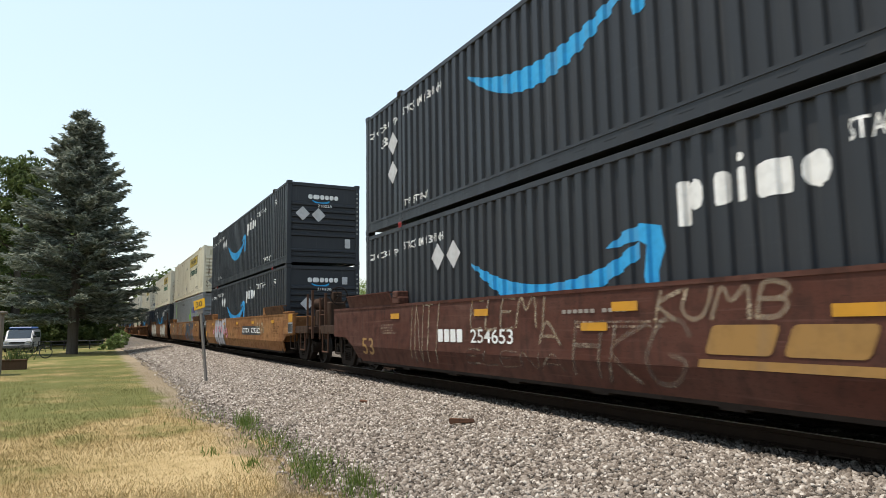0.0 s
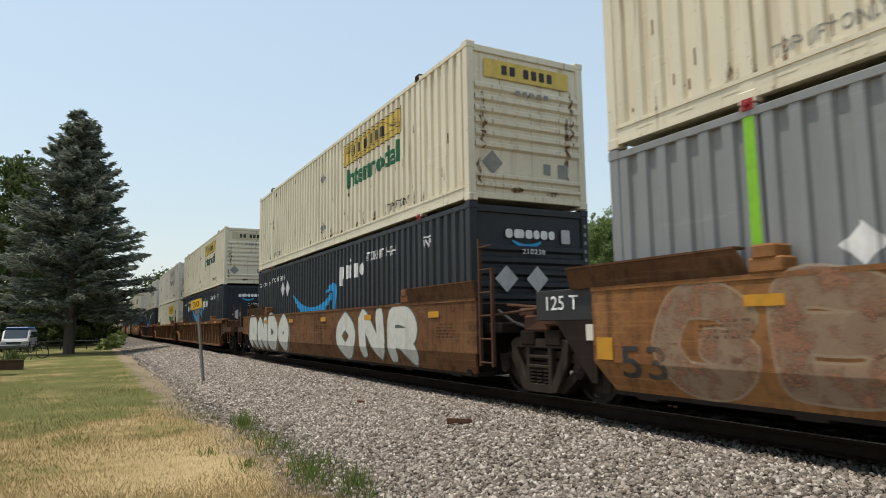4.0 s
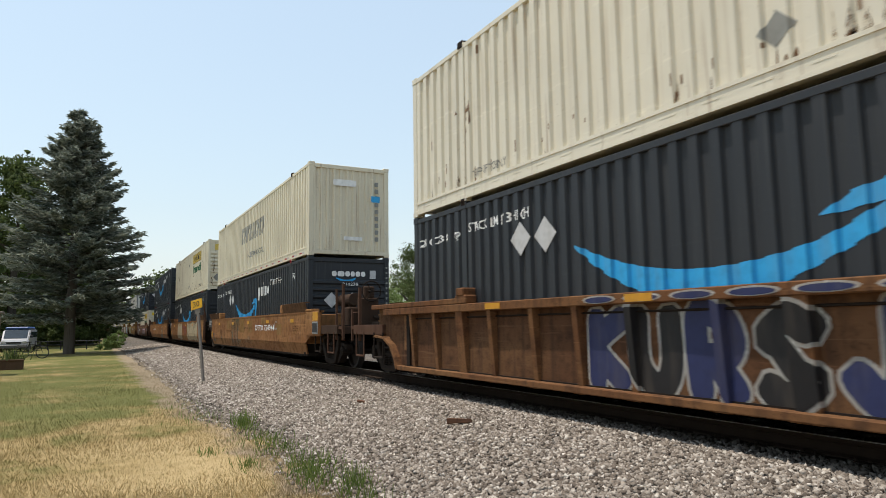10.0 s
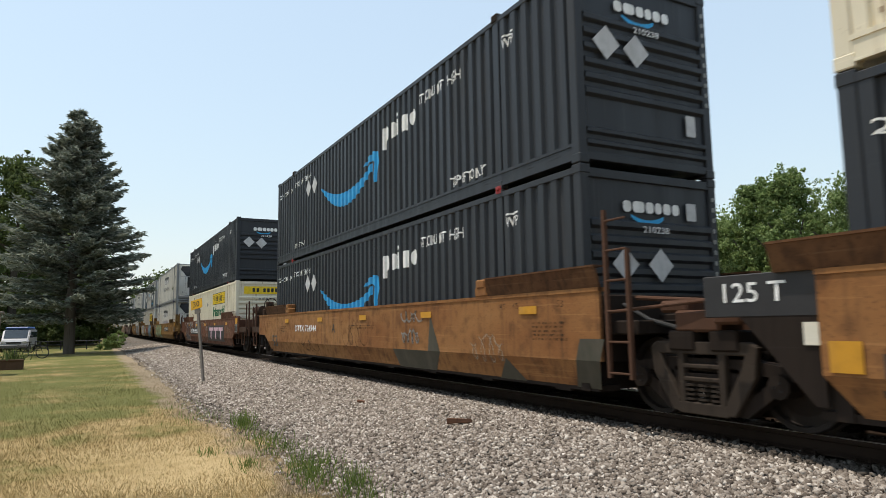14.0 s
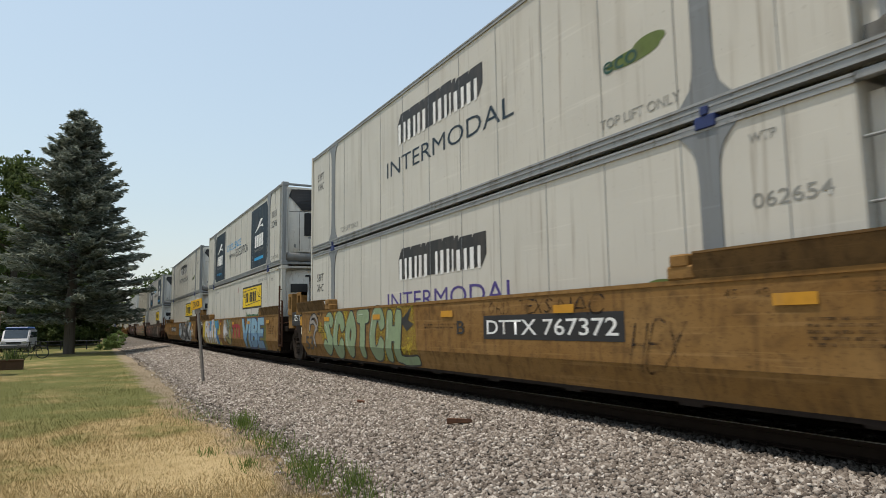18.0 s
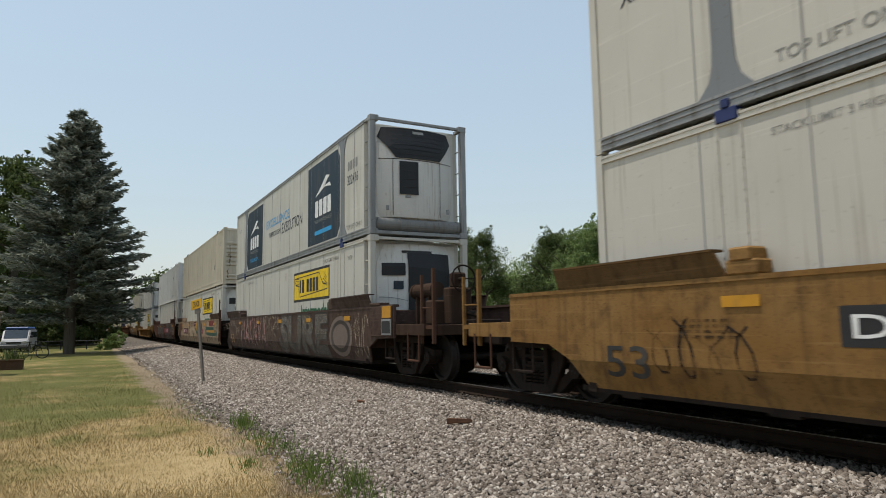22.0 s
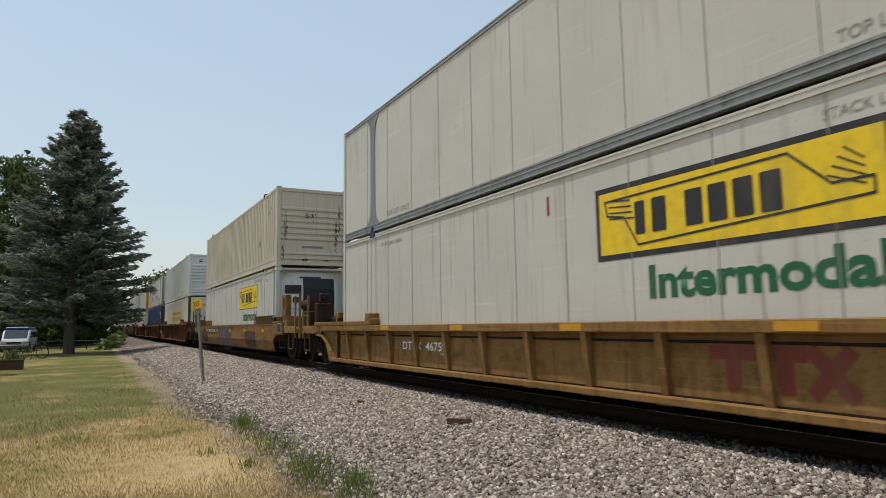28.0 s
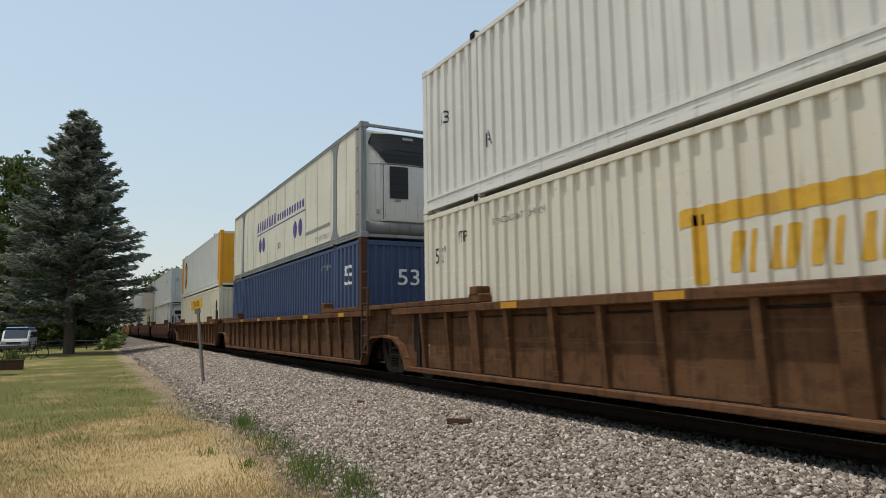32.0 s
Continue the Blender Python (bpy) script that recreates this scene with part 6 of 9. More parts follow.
# x of the container's nose at the start, car style, car paint, coupled ends, upper and lower container
TRAIN = [
    (1.67, "smooth", BROWN, 1, 1, "dark_first", "dark", "red-brown smooth-sided well car covered in pale graffiti"),
    (-21.85, "smooth", ORANGE, 1, 0, "dark", "dark", "orange-brown smooth-sided well car with white and pink graffiti"),
    (-41.4, "smooth", ORANGE, 0, 0, "cream_dark", "grey", "orange-brown well car with dark teal graffiti along its side"),
    (-61.0, "smooth", RUST, 0, 1, "cream", "dark", "rusty smooth-sided well car with big white bubble graffiti"),
    (-84.9, "ribbed", RUST, 1, 0, "cream_dark", "dark_upright", "rusty outside-ribbed well car"),
    (-104.45, "ribbed", RUST, 0, 0, "cream_pale", "cream_yellow", "rusty outside-ribbed well car with dull sides"),
    (-124.3, "ribbed", RUST, 0, 1, "cream_pale", "dark", "rusty outside-ribbed well car with blue and white graffiti"),
    (-147.75, "smooth", ORANGE, 1, 0, "swift", "dark", "faded orange smooth-sided well car with painted-over patches"),
    (-167.3, "smooth", ORANGE, 0, 0, "cream", "dark", "orange-brown well car with beige bubble graffiti"),
    (-186.85, "smooth", ORANGE, 0, 1, "dark", "dark", "orange-brown well car with dark angular patches"),
    (-210.45, "smooth", REDBROWN, 1, 1, "dark", "cream_yellow", "red-brown well car with thin white graffiti outlines"),
    (-234.35, "smooth", YELLOW, 1, 0, "block", "block_purple", "yellow-brown well car with green graffiti"),
    (-253.9, "smooth", YELLOW, 0, 0, "panel", "cool", "yellow-brown well car with many-coloured graffiti"),
    (-273.4, "smooth", YELLOW, 0, 1, "block", "cool", "yellow-brown well car with black and white graffiti"),
    (-297.3, "smooth", GRIMED, 1, 0, "panel", "cool", "grimy red-brown well car with large grey graffiti"),
    (-316.9, "smooth", PALECAR, 0, 0, "tan", "cool", "well car sprayed over in pale beige with green patches"),
    (-336.4, "smooth", BROWN, 0, 1, "white", "cool_plain", "dark red-brown well car with white graffiti outlines"),
    (-360.25, "ribbed", YELLOW, 1, 1, "cool_plain", "cool", "yellow-brown outside-ribbed well car with low sides"),
    (-383.4, "smooth", YELLOW, 1, 1, "tan", "cool_light", "faded yellow smooth-sided well car with grimy patches"),
    (-407.1, "ribbed", SOOTYRUST, 1, 0, "white_green", "twin", "rusty outside-ribbed well car"),
    (-426.65, "ribbed", SOOTYRUST, 0, 0, "alliance", "blue", "rusty outside-ribbed well car"),
    (-446.6, "ribbed", SOOTYRUST, 0, 1, "orange_white", "plain_cream", "rusty outside-ribbed well car"),
    (-470.2, "smooth", BROWN, 1, 0, "white", "cool_plain", "red-brown smooth-sided well car"),
    (-489.7, "smooth", BROWN, 0, 0, "tan", "cool", "red-brown smooth-sided well car"),
    (-509.2, "smooth", BROWN, 0, 1, "white", "cool_plain", "red-brown smooth-sided well car"),
    (-533.0, "smooth", ORANGE, 1, 0, "tan", "cool", "orange-brown smooth-sided well car"),
    (-552.5, "smooth", ORANGE, 0, 1, "white", "cream", "orange-brown smooth-sided well car"),
]
MOVERS = []
CARS = []
for n, style, skin, a, b, upper, lower, label in TRAIN:
    low_side = n in (-360.25, -383.4)
    car = well_car(n, style, skin, bool(a), bool(b), label, (1.11 if n > -370 else 1.22) if low_side else (1.53 if style == "smooth" else 1.44))
    CARS.append(car)
    MOVERS.append((car, n, MID, 0.0))
    for kind, z, top in ((lower, LOW, False), (upper, HIGH, True)):
        c = make_container(kind, pose(n, 5.643, z), top)
        if top:
            cast = BLUE_CAST if kind in ("block", "panel", "cool_plain") else RED_CAST if kind in ("dark", "dark_first", "cream", "cream_dark", "swift") else IRON
            for x in POSTS:
                if kind not in ("block", "panel", "cool_plain", "alliance"):
                    part("lifting_casting", cached(("lift_cast", x), lambda: boxes((x - 0.09, x + 0.09, -0.03, 0.13, HGT - 0.10, HGT + 0.045), bevel=0.02), IRON), None, c)
                part("box_lock", cached(("box_lock", cast.name, x), lambda: boxes(*(((x - 0.13, x + 0.13, -0.03, 0.1, -0.11, 0.03), (x - 0.05, x + 0.05, -0.04, 0.06, 0.03, 0.13)) if cast is BLUE_CAST else ((x - 0.075, x + 0.075, -0.022, 0.1, -0.075, 0.055), (x - 0.03, x + 0.03, -0.05, 0.0, -0.03, 0.02))), bevel=0.01), cast), None, c, "cast lock between the stacked boxes")
        MOVERS.append((c, n, 5.643, z))

# ---- painted numbers and graffiti, car by car ----
car_words(CARS[0], "254653", -10.95, -9.72, 0.8, 1.02, W_WHITE)
car_shape(CARS[0], "codebars", [rrect(-12.1 + 0.23 * k, -11.92 + 0.23 * k, 0.8, 1.02, 0.02) for k in range(4)], W_WHITE, 0.007, "marking")
car_shape(CARS[0], "gold", [rrect(-6.3 + 0.86 * k, -5.56 + 0.86 * k, 0.77, 1.06, 0.05, 0.4) for k in range(4)] + [rrect(-6.39, -2.6, 0.635, 0.72, 0.01, 0.3)], W_GOLD, 0.006, "marking")
spray_word(CARS[0], "a", "INTI", -13.4, -12.1, 0.42, 1.5, 0.04, FADED, slant=0.15)
spray_word(CARS[0], "b", "ELEMI", -11.0, -8.85, 1.02, 1.5, 0.05, FADED, slant=0.2)
spray_word(CARS[0], "c", "A", -9.1, -8.6, 0.8, 1.14, 0.05, FADED)
spray_word(CARS[0], "d", "ELENA", -11.2, -8.6, 0.46, 0.70, 0.03, FADED_GREY, slant=0.4)
spray_word(CARS[0], "e", "HKG", -8.5, -6.5, 0.4, 1.12, 0.06, FADED_GREY, slant=0.2)
spray_word(CARS[0], "f", "KUMB", -7.0, -5.35, 1.10, 1.45, 0.05, FADED, slant=0.3)
spray_word(CARS[0], "g", "VX", -3.4, -1.6, 0.5, 1.3, 0.05, FADED_GREY, slant=0.2)
car_shape(CARS[0], "mend", [rrect(-8.18, -7.7, 1.0, 1.1, 0.01), rrect(-4.97, -4.4, 1.12, 1.23, 0.01)], W_ORANGE, 0.012, "patch")
car_shape(CARS[0], "limit", [rrect(-8.55 + 0.11 * k, -8.47 + 0.11 * k, 1.22, 1.27, 0.01) for k in range(11) if k != 6], W_SPRAYGREY, 0.007, "lettering")
car_words(CARS[1], "DTTX  727362", -6.2, -3.0, 0.88, 1.08, W_WHITE, DARKPLATE)
spray_word(CARS[1], "piece", "OEKR", -13.35, -10.75, 0.32, 1.46, 0.34, worn("lilac_grey_spray", (0.40, 0.38, 0.41)), W_BLACK, 0.04, W_BLACK, (0.12, -0.05), 0.05)
spray_word(CARS[1], "piece_end", "27", -10.95, -10.15, 0.85, 1.5, 0.15, MATS["lilac_grey_spray"], W_BLACK, 0.04, lift=0.007)
for x, z in ((-13.55, 0.9), (-12.75, 1.05), (-11.85, 1.05), (-11.25, 1.02), (-10.55, 0.9), (-9.95, 0.95), (-9.8, 0.78)):
    petals = [oval(x + 0.13 * math.cos(k * 1.26), z + 0.1 * math.sin(k * 1.26), 0.1, 0.055, 8) for k in range(5)]
    car_shape(CARS[1], ("petals", x), petals, worn("rose_spray", (0.55, 0.22, 0.27)), 0.024)
scrawl(CARS[1], "s1", -3.6, -2.2, 0.85, 1.3, W_BEIGE, 5, 5)
car_shape(CARS[2], "blush", [oval(-5.9, 0.5, 0.5, 0.16), oval(-4.2, 0.42, 0.4, 0.1), oval(-2.6, 0.4, 0.5, 0.1)], worn("plum_spray", (0.25, 0.08, 0.12)), 0.0035)
spray_word(CARS[2], "main", "AMUCK", -6.2, -2.35, 0.32, 1.48, 0.23, worn("deep_blue_spray", (0.018, 0.042, 0.07)), THIN_WHITE, 0.035, None, slant=0.1)
spray_word(CARS[2], "left", "GBO", -15.3, -11.3, 0.38, 1.48, 0.34, stain("rusty_cream_spray", (0.27, 0.14, 0.085), 0.6), CREAM_LINE, 0.025)
spray_word(CARS[2], "mid", "SUR", -10.6, -8.0, 0.42, 1.48, 0.3, MATS["rusty_cream_spray"], CREAM_LINE, 0.025)
spray_word(CARS[2], "tag", "CAVY", -7.9, -6.1, 0.7, 1.48, 0.06, CREAM_LINE, slant=0.3)
spray_word(CARS[2], "lip", "DEX MOM", -1.9, 0.2, 1.2, 1.46, 0.035, FADED, slant=0.3)
spray_word(CARS[3], "main", "RNDO", -16.72, -10.7, 0.33, 1.5, 0.5, worn("bone_white_spray", (0.56, 0.55, 0.49)), worn("slate_green_spray", (0.10, 0.12, 0.10)), 0.045, worn("olive_shadow_spray", (0.17, 0.14, 0.09)), (0.12, -0.04))
car_shape(CARS[3], "eye", [oval(-15.78, 0.98, 0.13, 0.10, 12)], worn("mint_spray", (0.42, 0.50, 0.42)), 0.017)
spray_word(CARS[3], "near", "ONR", -6.4, -1.6, 0.34, 1.46, 0.4, MATS["bone_white_spray"], MATS["slate_green_spray"], 0.04)
BLUE_SPRAY, BLACK_SPRAY = worn("dark_blue_spray", (0.022, 0.028, 0.085)), worn("soot_black_spray", (0.014, 0.013, 0.014))
spray_word(CARS[6], "main", "KURSJD", -10.95, -6.25, 0.27, 1.3, 0.30, (BLUE_SPRAY, BLACK_SPRAY), THIN_WHITE, 0.04, surface=web_y)
spray_word(CARS[6], "dot", "O", -6.3, -5.86, 0.75, 1.2, 0.05, THIN_WHITE, surface=web_y)
spray_word(CARS[6], "sign", "HD", -6.15, -5.95, 0.36, 0.52, 0.03, THIN_WHITE, surface=web_y)
car_shape(CARS[6], "cap_spray", [oval(-10.55 + 0.7 * k, 1.375, 0.3, 0.05, 12) for k in range(6)], THIN_WHITE, 0.004, "graffiti", cap_y)
car_shape(CARS[6], "cap_blue", [oval(-10.55 + 0.7 * k, 1.37, 0.25, 0.036, 12) for k in range(6)], BLUE_SPRAY, 0.007, "graffiti", cap_y)
spray_word(CARS[5], "scr", "OCJ", -12.0, -11.2, 0.75, 1.05, 0.03, FADED, surface=web_y)
for k, s in ((4, "125T"), (5, "125T"), (19, "125T"), (20, "125T")):
    part("lettering", cached(("web_number", s), lambda: lay(text_bm(s, FAR + 0.03, FAR + 0.36, 0.52, 0.74), flat_web, (), (), 0.004), W_SPRAYGREY), None, CARS[k])
car_words(CARS[7], "DTTX 724944", -6.14, -3.26, 0.98, 1.18, W_WHITE)
car_shape(CARS[7], "patches", [rrect(-12.1, -11.4, 1.05, 1.4, 0.01), rrect(-9.1, -8.2, 0.9, 1.46, 0.01), rrect(-7.4, -6.7, 0.9, 1.35, 0.01), rrect(-5.2, -4.6, 1.2, 1.45, 0.01), rrect(-2.9, -2.3, 0.85, 1.2, 0.01)], YELLOW, 0.005, "patch")
GREEN_GHOST, DARK_GHOST, PALE_GHOST = stain("dull_green_spray", (0.085, 0.095, 0.055), 0.72), stain("sooty_brown_spray", (0.05, 0.036, 0.026), 0.68), stain("dusty_beige_spray", (0.26, 0.20, 0.145), 0.66)
car_shape(CARS[7], "ghost_a", [[(-10.9, 1.46), (-10.45, 1.48), (-10.55, 0.9), (-10.75, 0.33), (-11.1, 0.36), (-10.85, 0.8), (-11.15, 0.95)], [(-10.2, 1.48), (-9.75, 1.48), (-9.7, 0.98), (-10.25, 1.0)], [(-9.6, 1.46), (-9.2, 1.47), (-9.15, 0.95), (-9.5, 0.98)]], GREEN_GHOST, 0.0055)
car_shape(CARS[7], "ghost_b", [[(-10.45, 1.48), (-10.2, 1.48), (-10.12, 0.3), (-10.38, 0.3)], [(-9.75, 1.47), (-9.58, 1.47), (-9.4, 0.3), (-9.62, 0.3)], [(-13.75, 1.05), (-13.25, 1.0), (-13.2, 0.36), (-13.6, 0.34)], [(-12.7, 1.2), (-12.62, 1.2), (-12.4, 0.35), (-12.55, 0.33)], [(-8.85, 0.66), (-8.6, 0.66), (-8.5, 0.3), (-8.6, 0.28)]], DARK_GHOST, 0.006)
car_shape(CARS[7], "ghost_c", [[(-10.15, 1.0), (-9.6, 0.99), (-9.5, 0.36), (-10.1, 0.33)], [(-9.4, 0.62), (-8.95, 0.6), (-8.98, 0.36), (-9.3, 0.33)], [(-13.65, 0.72), (-13.3, 0.7), (-13.3, 0.58), (-13.65, 0.6)], [(-10.75, 0.9), (-10.5, 0.92), (-10.45, 0.4), (-10.7, 0.36)]], PALE_GHOST, 0.0065)
car_shape(CARS[7], "plate7", [rrect(-12.0, -11.15, 0.92, 1.0, 0.01)], FADED_BLACK, 0.007, "patch")
car_words(CARS[7], "C", -3.2, -2.9, 1.0, 1.3, W_SPRAYGREY)
tag(CARS[8], "t8", -11.94, -9.46, 0.34, 1.42, W_BEIGE, W_SPRAYGREY, None, 5, 21, worn("dull_beige_spray", (0.36, 0.28, 0.17)))
tag(CARS[8], "t8b", -6.7, -2.2, 0.3, 1.46, W_BEIGE, worn("soft_black_spray", (0.055, 0.045, 0.035)), W_DKGREEN, 8, 23, worn("dull_beige_spray", (0.36, 0.28, 0.17)))
tb = []
for k, x in enumerate((-9.1, -8.4)):
    tb += [rrect(x, x + 0.62, 1.12, 1.28, 0.01), rrect(x + 0.23, x + 0.39, 0.66, 1.2, 0.01)]
tb += stroke([(-7.72, 1.22), (-7.28, 0.7)], 0.15) + stroke([(-7.72, 0.7), (-7.28, 1.22)], 0.15)
car_shape(CARS[8], "mark", tb, MAROON, 0.006, "marking")
car_words(CARS[9], "DTTX 724944", -13.05, -10.94, 0.96, 1.14, W_WHITE)
car_words(CARS[9], "A", -9.6, -9.35, 0.94, 1.16, W_BLACK)
car_shape(CARS[9], "angles", [[(-5.6, 0.28), (-4.0, 0.28), (-3.68, 0.63), (-4.05, 1.3), (-4.15, 0.63), (-5.73, 0.63)], [(-1.9, 0.28), (-1.2, 0.28), (-1.6, 0.6)], [(-0.1, 0.28), (0.35, 0.28), (0.55, 0.9), (0.1, 0.9)]], worn("dark_olive_patch", (0.055, 0.05, 0.035)), 0.005, "patch")
scrawl(CARS[9], "s9", -5.3, -4.4, 1.15, 1.42, W_SPRAYGREY, 3, 4)
scrawl(CARS[9], "s9b", -5.3, -4.5, 0.75, 1.05, W_SPRAYGREY, 4, 4)
car_words(CARS[10], "DTTX  645082", -13.05, -10.24, 0.82, 1.06, W_WHITE, DARKPLATE)
spray_word(CARS[10], "n1", "MESK", -16.1, -15.65, 1.25, 1.5, 0.025, THIN_WHITE, slant=0.2)
spray_word(CARS[10], "n2", "NEONE", -13.1, -12.4, 1.2, 1.48, 0.03, THIN_WHITE, slant=0.2)
spray_word(CARS[10], "n3", "WEISEMI", -11.4, -10.0, 1.14, 1.46, 0.05, THIN_WHITE, slant=0.2)
spray_word(CARS[10], "n4", "VIB", -9.75, -9.1, 1.24, 1.48, 0.03, THIN_WHITE, slant=0.3)
spray_word(CARS[10], "n5", "ES", -9.8, -9.35, 0.82, 1.1, 0.05, THIN_WHITE)
spray_word(CARS[10], "n6", "3XES", -7.02, -6.55, 0.95, 1.2, 0.025, THIN_WHITE, slant=-0.2)
spray_word(CARS[10], "hollow", "OEI", -9.05, -7.75, 0.36, 1.4, 0.40, REDBROWN, THIN_WHITE, 0.022)
spray_word(CARS[10], "hollow2", "R", -7.72, -6.72, 0.38, 1.4, 0.34, REDBROWN, THIN_WHITE, 0.022)
spray_word(CARS[10], "green", "SEVR", -12.9, -11.4, 0.36, 0.62, 0.03, stain("thin_teal_spray", (0.06, 0.11, 0.09), 0.6), slant=0.4)
piece(CARS[10], "t10", "CULT", -15.3, -13.3, 0.42, 1.40, worn("slate_spray", (0.035, 0.035, 0.05)), worn("pale_brown_grey_spray", (0.30, 0.26, 0.22)))
car_shape(CARS[10], "markback", [rrect(-6.4, -1.6, 0.45, 1.22, 0.02)], DARKPLATE, 0.005, "patch")
car_shape(CARS[10], "mark10", [rrect(x, x + 1.2, 0.96, 1.12, 0.01) for x in (-5.9, -4.5, -3.1)] + [rrect(x + 0.45, x + 0.72, 0.55, 1.0, 0.01) for x in (-5.9, -4.5, -3.1)], W_PINK, 0.008, "marking")
# interlaced green leaf shapes with black outlines and yellow eyes
car_shape(CARS[11], "glow", [[(-14.6, 0.95), (-13.7, 1.44), (-12.4, 1.47), (-11.9, 1.2), (-12.6, 0.5), (-14.0, 0.45)], [(-10.6, 1.48), (-8.75, 1.48), (-8.6, 0.55), (-9.4, 0.36), (-10.9, 0.34)]], stain("yellow_spray", (0.42, 0.31, 0.04), 0.72), 0.0035)
spray_word(CARS[11], "main", "SCOTCH", -14.3, -9.35, 0.36, 1.46, 0.3, worn("leaf_green_spray", (0.23, 0.30, 0.17)), W_BLACK, 0.035, None, slant=0.06, glint=worn("pale_green_spray", (0.42, 0.48, 0.36)))
spray_word(CARS[11], "foot", "L", -9.55, -8.45, 0.36, 0.95, 0.16, MATS["leaf_green_spray"], W_BLACK, 0.035, None, slant=-0.3, lift=0.012)
car_shape(CARS[11], "spike", [[(-9.35, 1.18), (-8.82, 1.46), (-9.0, 1.2), (-8.75, 1.12), (-9.05, 0.98)]], W_BLACK, 0.006)
spray_word(CARS[11], "hand", "LORD TEXS", -6.25, -4.45, 1.24, 1.44, 0.025, FADED_BLACK, slant=0.2)
spray_word(CARS[11], "hand2", "NAC", -4.35, -3.4, 1.2, 1.44, 0.03, FADED_BLACK, slant=0.2)
spray_word(CARS[11], "hand3", "HEX", -3.1, -2.3, 0.55, 1.1, 0.03, FADED_BLACK, slant=0.3)
PLUME = curve([(-15.55, 1.02), (-15.4, 1.34), (-15.05, 1.38), (-14.8, 1.18), (-15.0, 1.0), (-15.12, 0.8), (-15.0, 0.6)])
TUFT = curve([(-15.5, 1.2), (-15.15, 1.22), (-14.85, 1.02)])
car_shape(CARS[11], "plume_yellow", [oval(-14.6, 1.08, 0.2, 0.16, 12), [(-15.6, 1.1), (-15.7, 0.9), (-15.4, 0.9)]], MATS["yellow_spray"], 0.004)
strokes_part(CARS[11], "plume_edge", [PLUME, TUFT], 0.15, W_BLACK, 0.005)
strokes_part(CARS[11], "plume", [PLUME, TUFT], 0.09, W_SPRAYGREY, 0.009)
spray_word(CARS[11], "smut", "VCSV", -15.7, -14.4, 1.28, 1.47, 0.05, FADED_BLACK, slant=0.3)
car_words(CARS[11], "DTTX 767372", -6.1, -3.2, 0.94, 1.16, W_WHITE, DARKPLATE)
car_words(CARS[11], "B", -7.05, -6.8, 0.94, 1.16, W_BLACK)
car_shape(CARS[12], "field12", [[(-16.1, 0.5), (-15.2, 0.28), (-10.5, 0.28), (-10.6, 0.9), (-11.05, 1.48), (-15.4, 1.5), (-16.1, 1.3)]], worn("bright_yellow_spray", (0.42, 0.32, 0.03)), 0.0035)
GREY_WHITE = worn("chalk_spray", (0.50, 0.49, 0.50))
spray_word(CARS[12], "main", "FUNTAC", -15.3, -11.0, 0.31, 1.5, 0.3, (GREY_WHITE, GREY_WHITE, GREY_WHITE, GREY_WHITE, GREY_WHITE, worn("sea_blue_spray", (0.05, 0.22, 0.36))), MAROON, 0.035, None, slant=-0.05, smooth=False)
car_shape(CARS[12], "tops", [[(-13.9, 1.44), (-13.35, 1.45), (-13.3, 0.95), (-13.8, 0.95)], [(-12.35, 1.46), (-11.4, 1.42), (-11.5, 1.1), (-12.2, 1.12)]], worn("azure_spray", (0.07, 0.26, 0.42)), 0.0155)
car_shape(CARS[12], "dots", [oval(x, z, 0.07, 0.08, 10) for x, z in ((-14.6, 1.3), (-14.3, 1.0), (-13.25, 1.36), (-12.75, 1.38), (-12.6, 1.05), (-12.1, 0.85), (-11.6, 0.85), (-11.3, 0.5), (-11.1, 0.42), (-11.25, 0.66))], worn("royal_blue_spray", (0.04, 0.11, 0.36)), 0.018)
spray_word(CARS[12], "side", "44K", -11.05, -10.35, 1.16, 1.46, 0.08, MAROON)
spray_word(CARS[12], "side2", "BFG", -10.88, -10.2, 0.42, 0.78, 0.07, MAROON, slant=-0.2)
car_shape(CARS[12], "haze", [[(-9.2, 1.47), (-7.9, 1.47), (-7.6, 1.2), (-7.75, 0.5), (-8.4, 0.34), (-9.1, 0.4), (-9.0, 0.9)], [(-7.6, 1.12), (-7.3, 1.1), (-7.3, 0.8), (-7.55, 0.85)]], stain("pale_teal_spray", (0.15, 0.27, 0.24), 0.75), 0.0035)
car_shape(CARS[12], "cap", [[(-9.75, 1.47), (-9.3, 1.46), (-8.95, 1.1), (-8.55, 0.85), (-8.8, 0.78), (-9.2, 0.72), (-9.25, 0.5), (-9.6, 0.45), (-9.85, 0.9)]], W_SPRAYGREY, 0.0055)
car_shape(CARS[12], "cap_light", [[(-9.7, 1.3), (-9.35, 1.2), (-9.05, 1.0), (-8.85, 0.88), (-9.3, 0.85), (-9.6, 0.7), (-9.8, 0.95)]], GREY_WHITE, 0.007)
SNAKE = curve([(-8.85, 0.62), (-8.55, 0.5), (-8.15, 0.52), (-7.98, 0.75), (-8.2, 0.95), (-8.28, 0.72), (-8.1, 1.05), (-8.15, 1.38)])
strokes_part(CARS[12], "coil_edge", [SNAKE], 0.30, W_BLACK, 0.006)
strokes_part(CARS[12], "coil", [SNAKE], 0.23, worn("ochre_green_spray", (0.26, 0.21, 0.05)), 0.009)
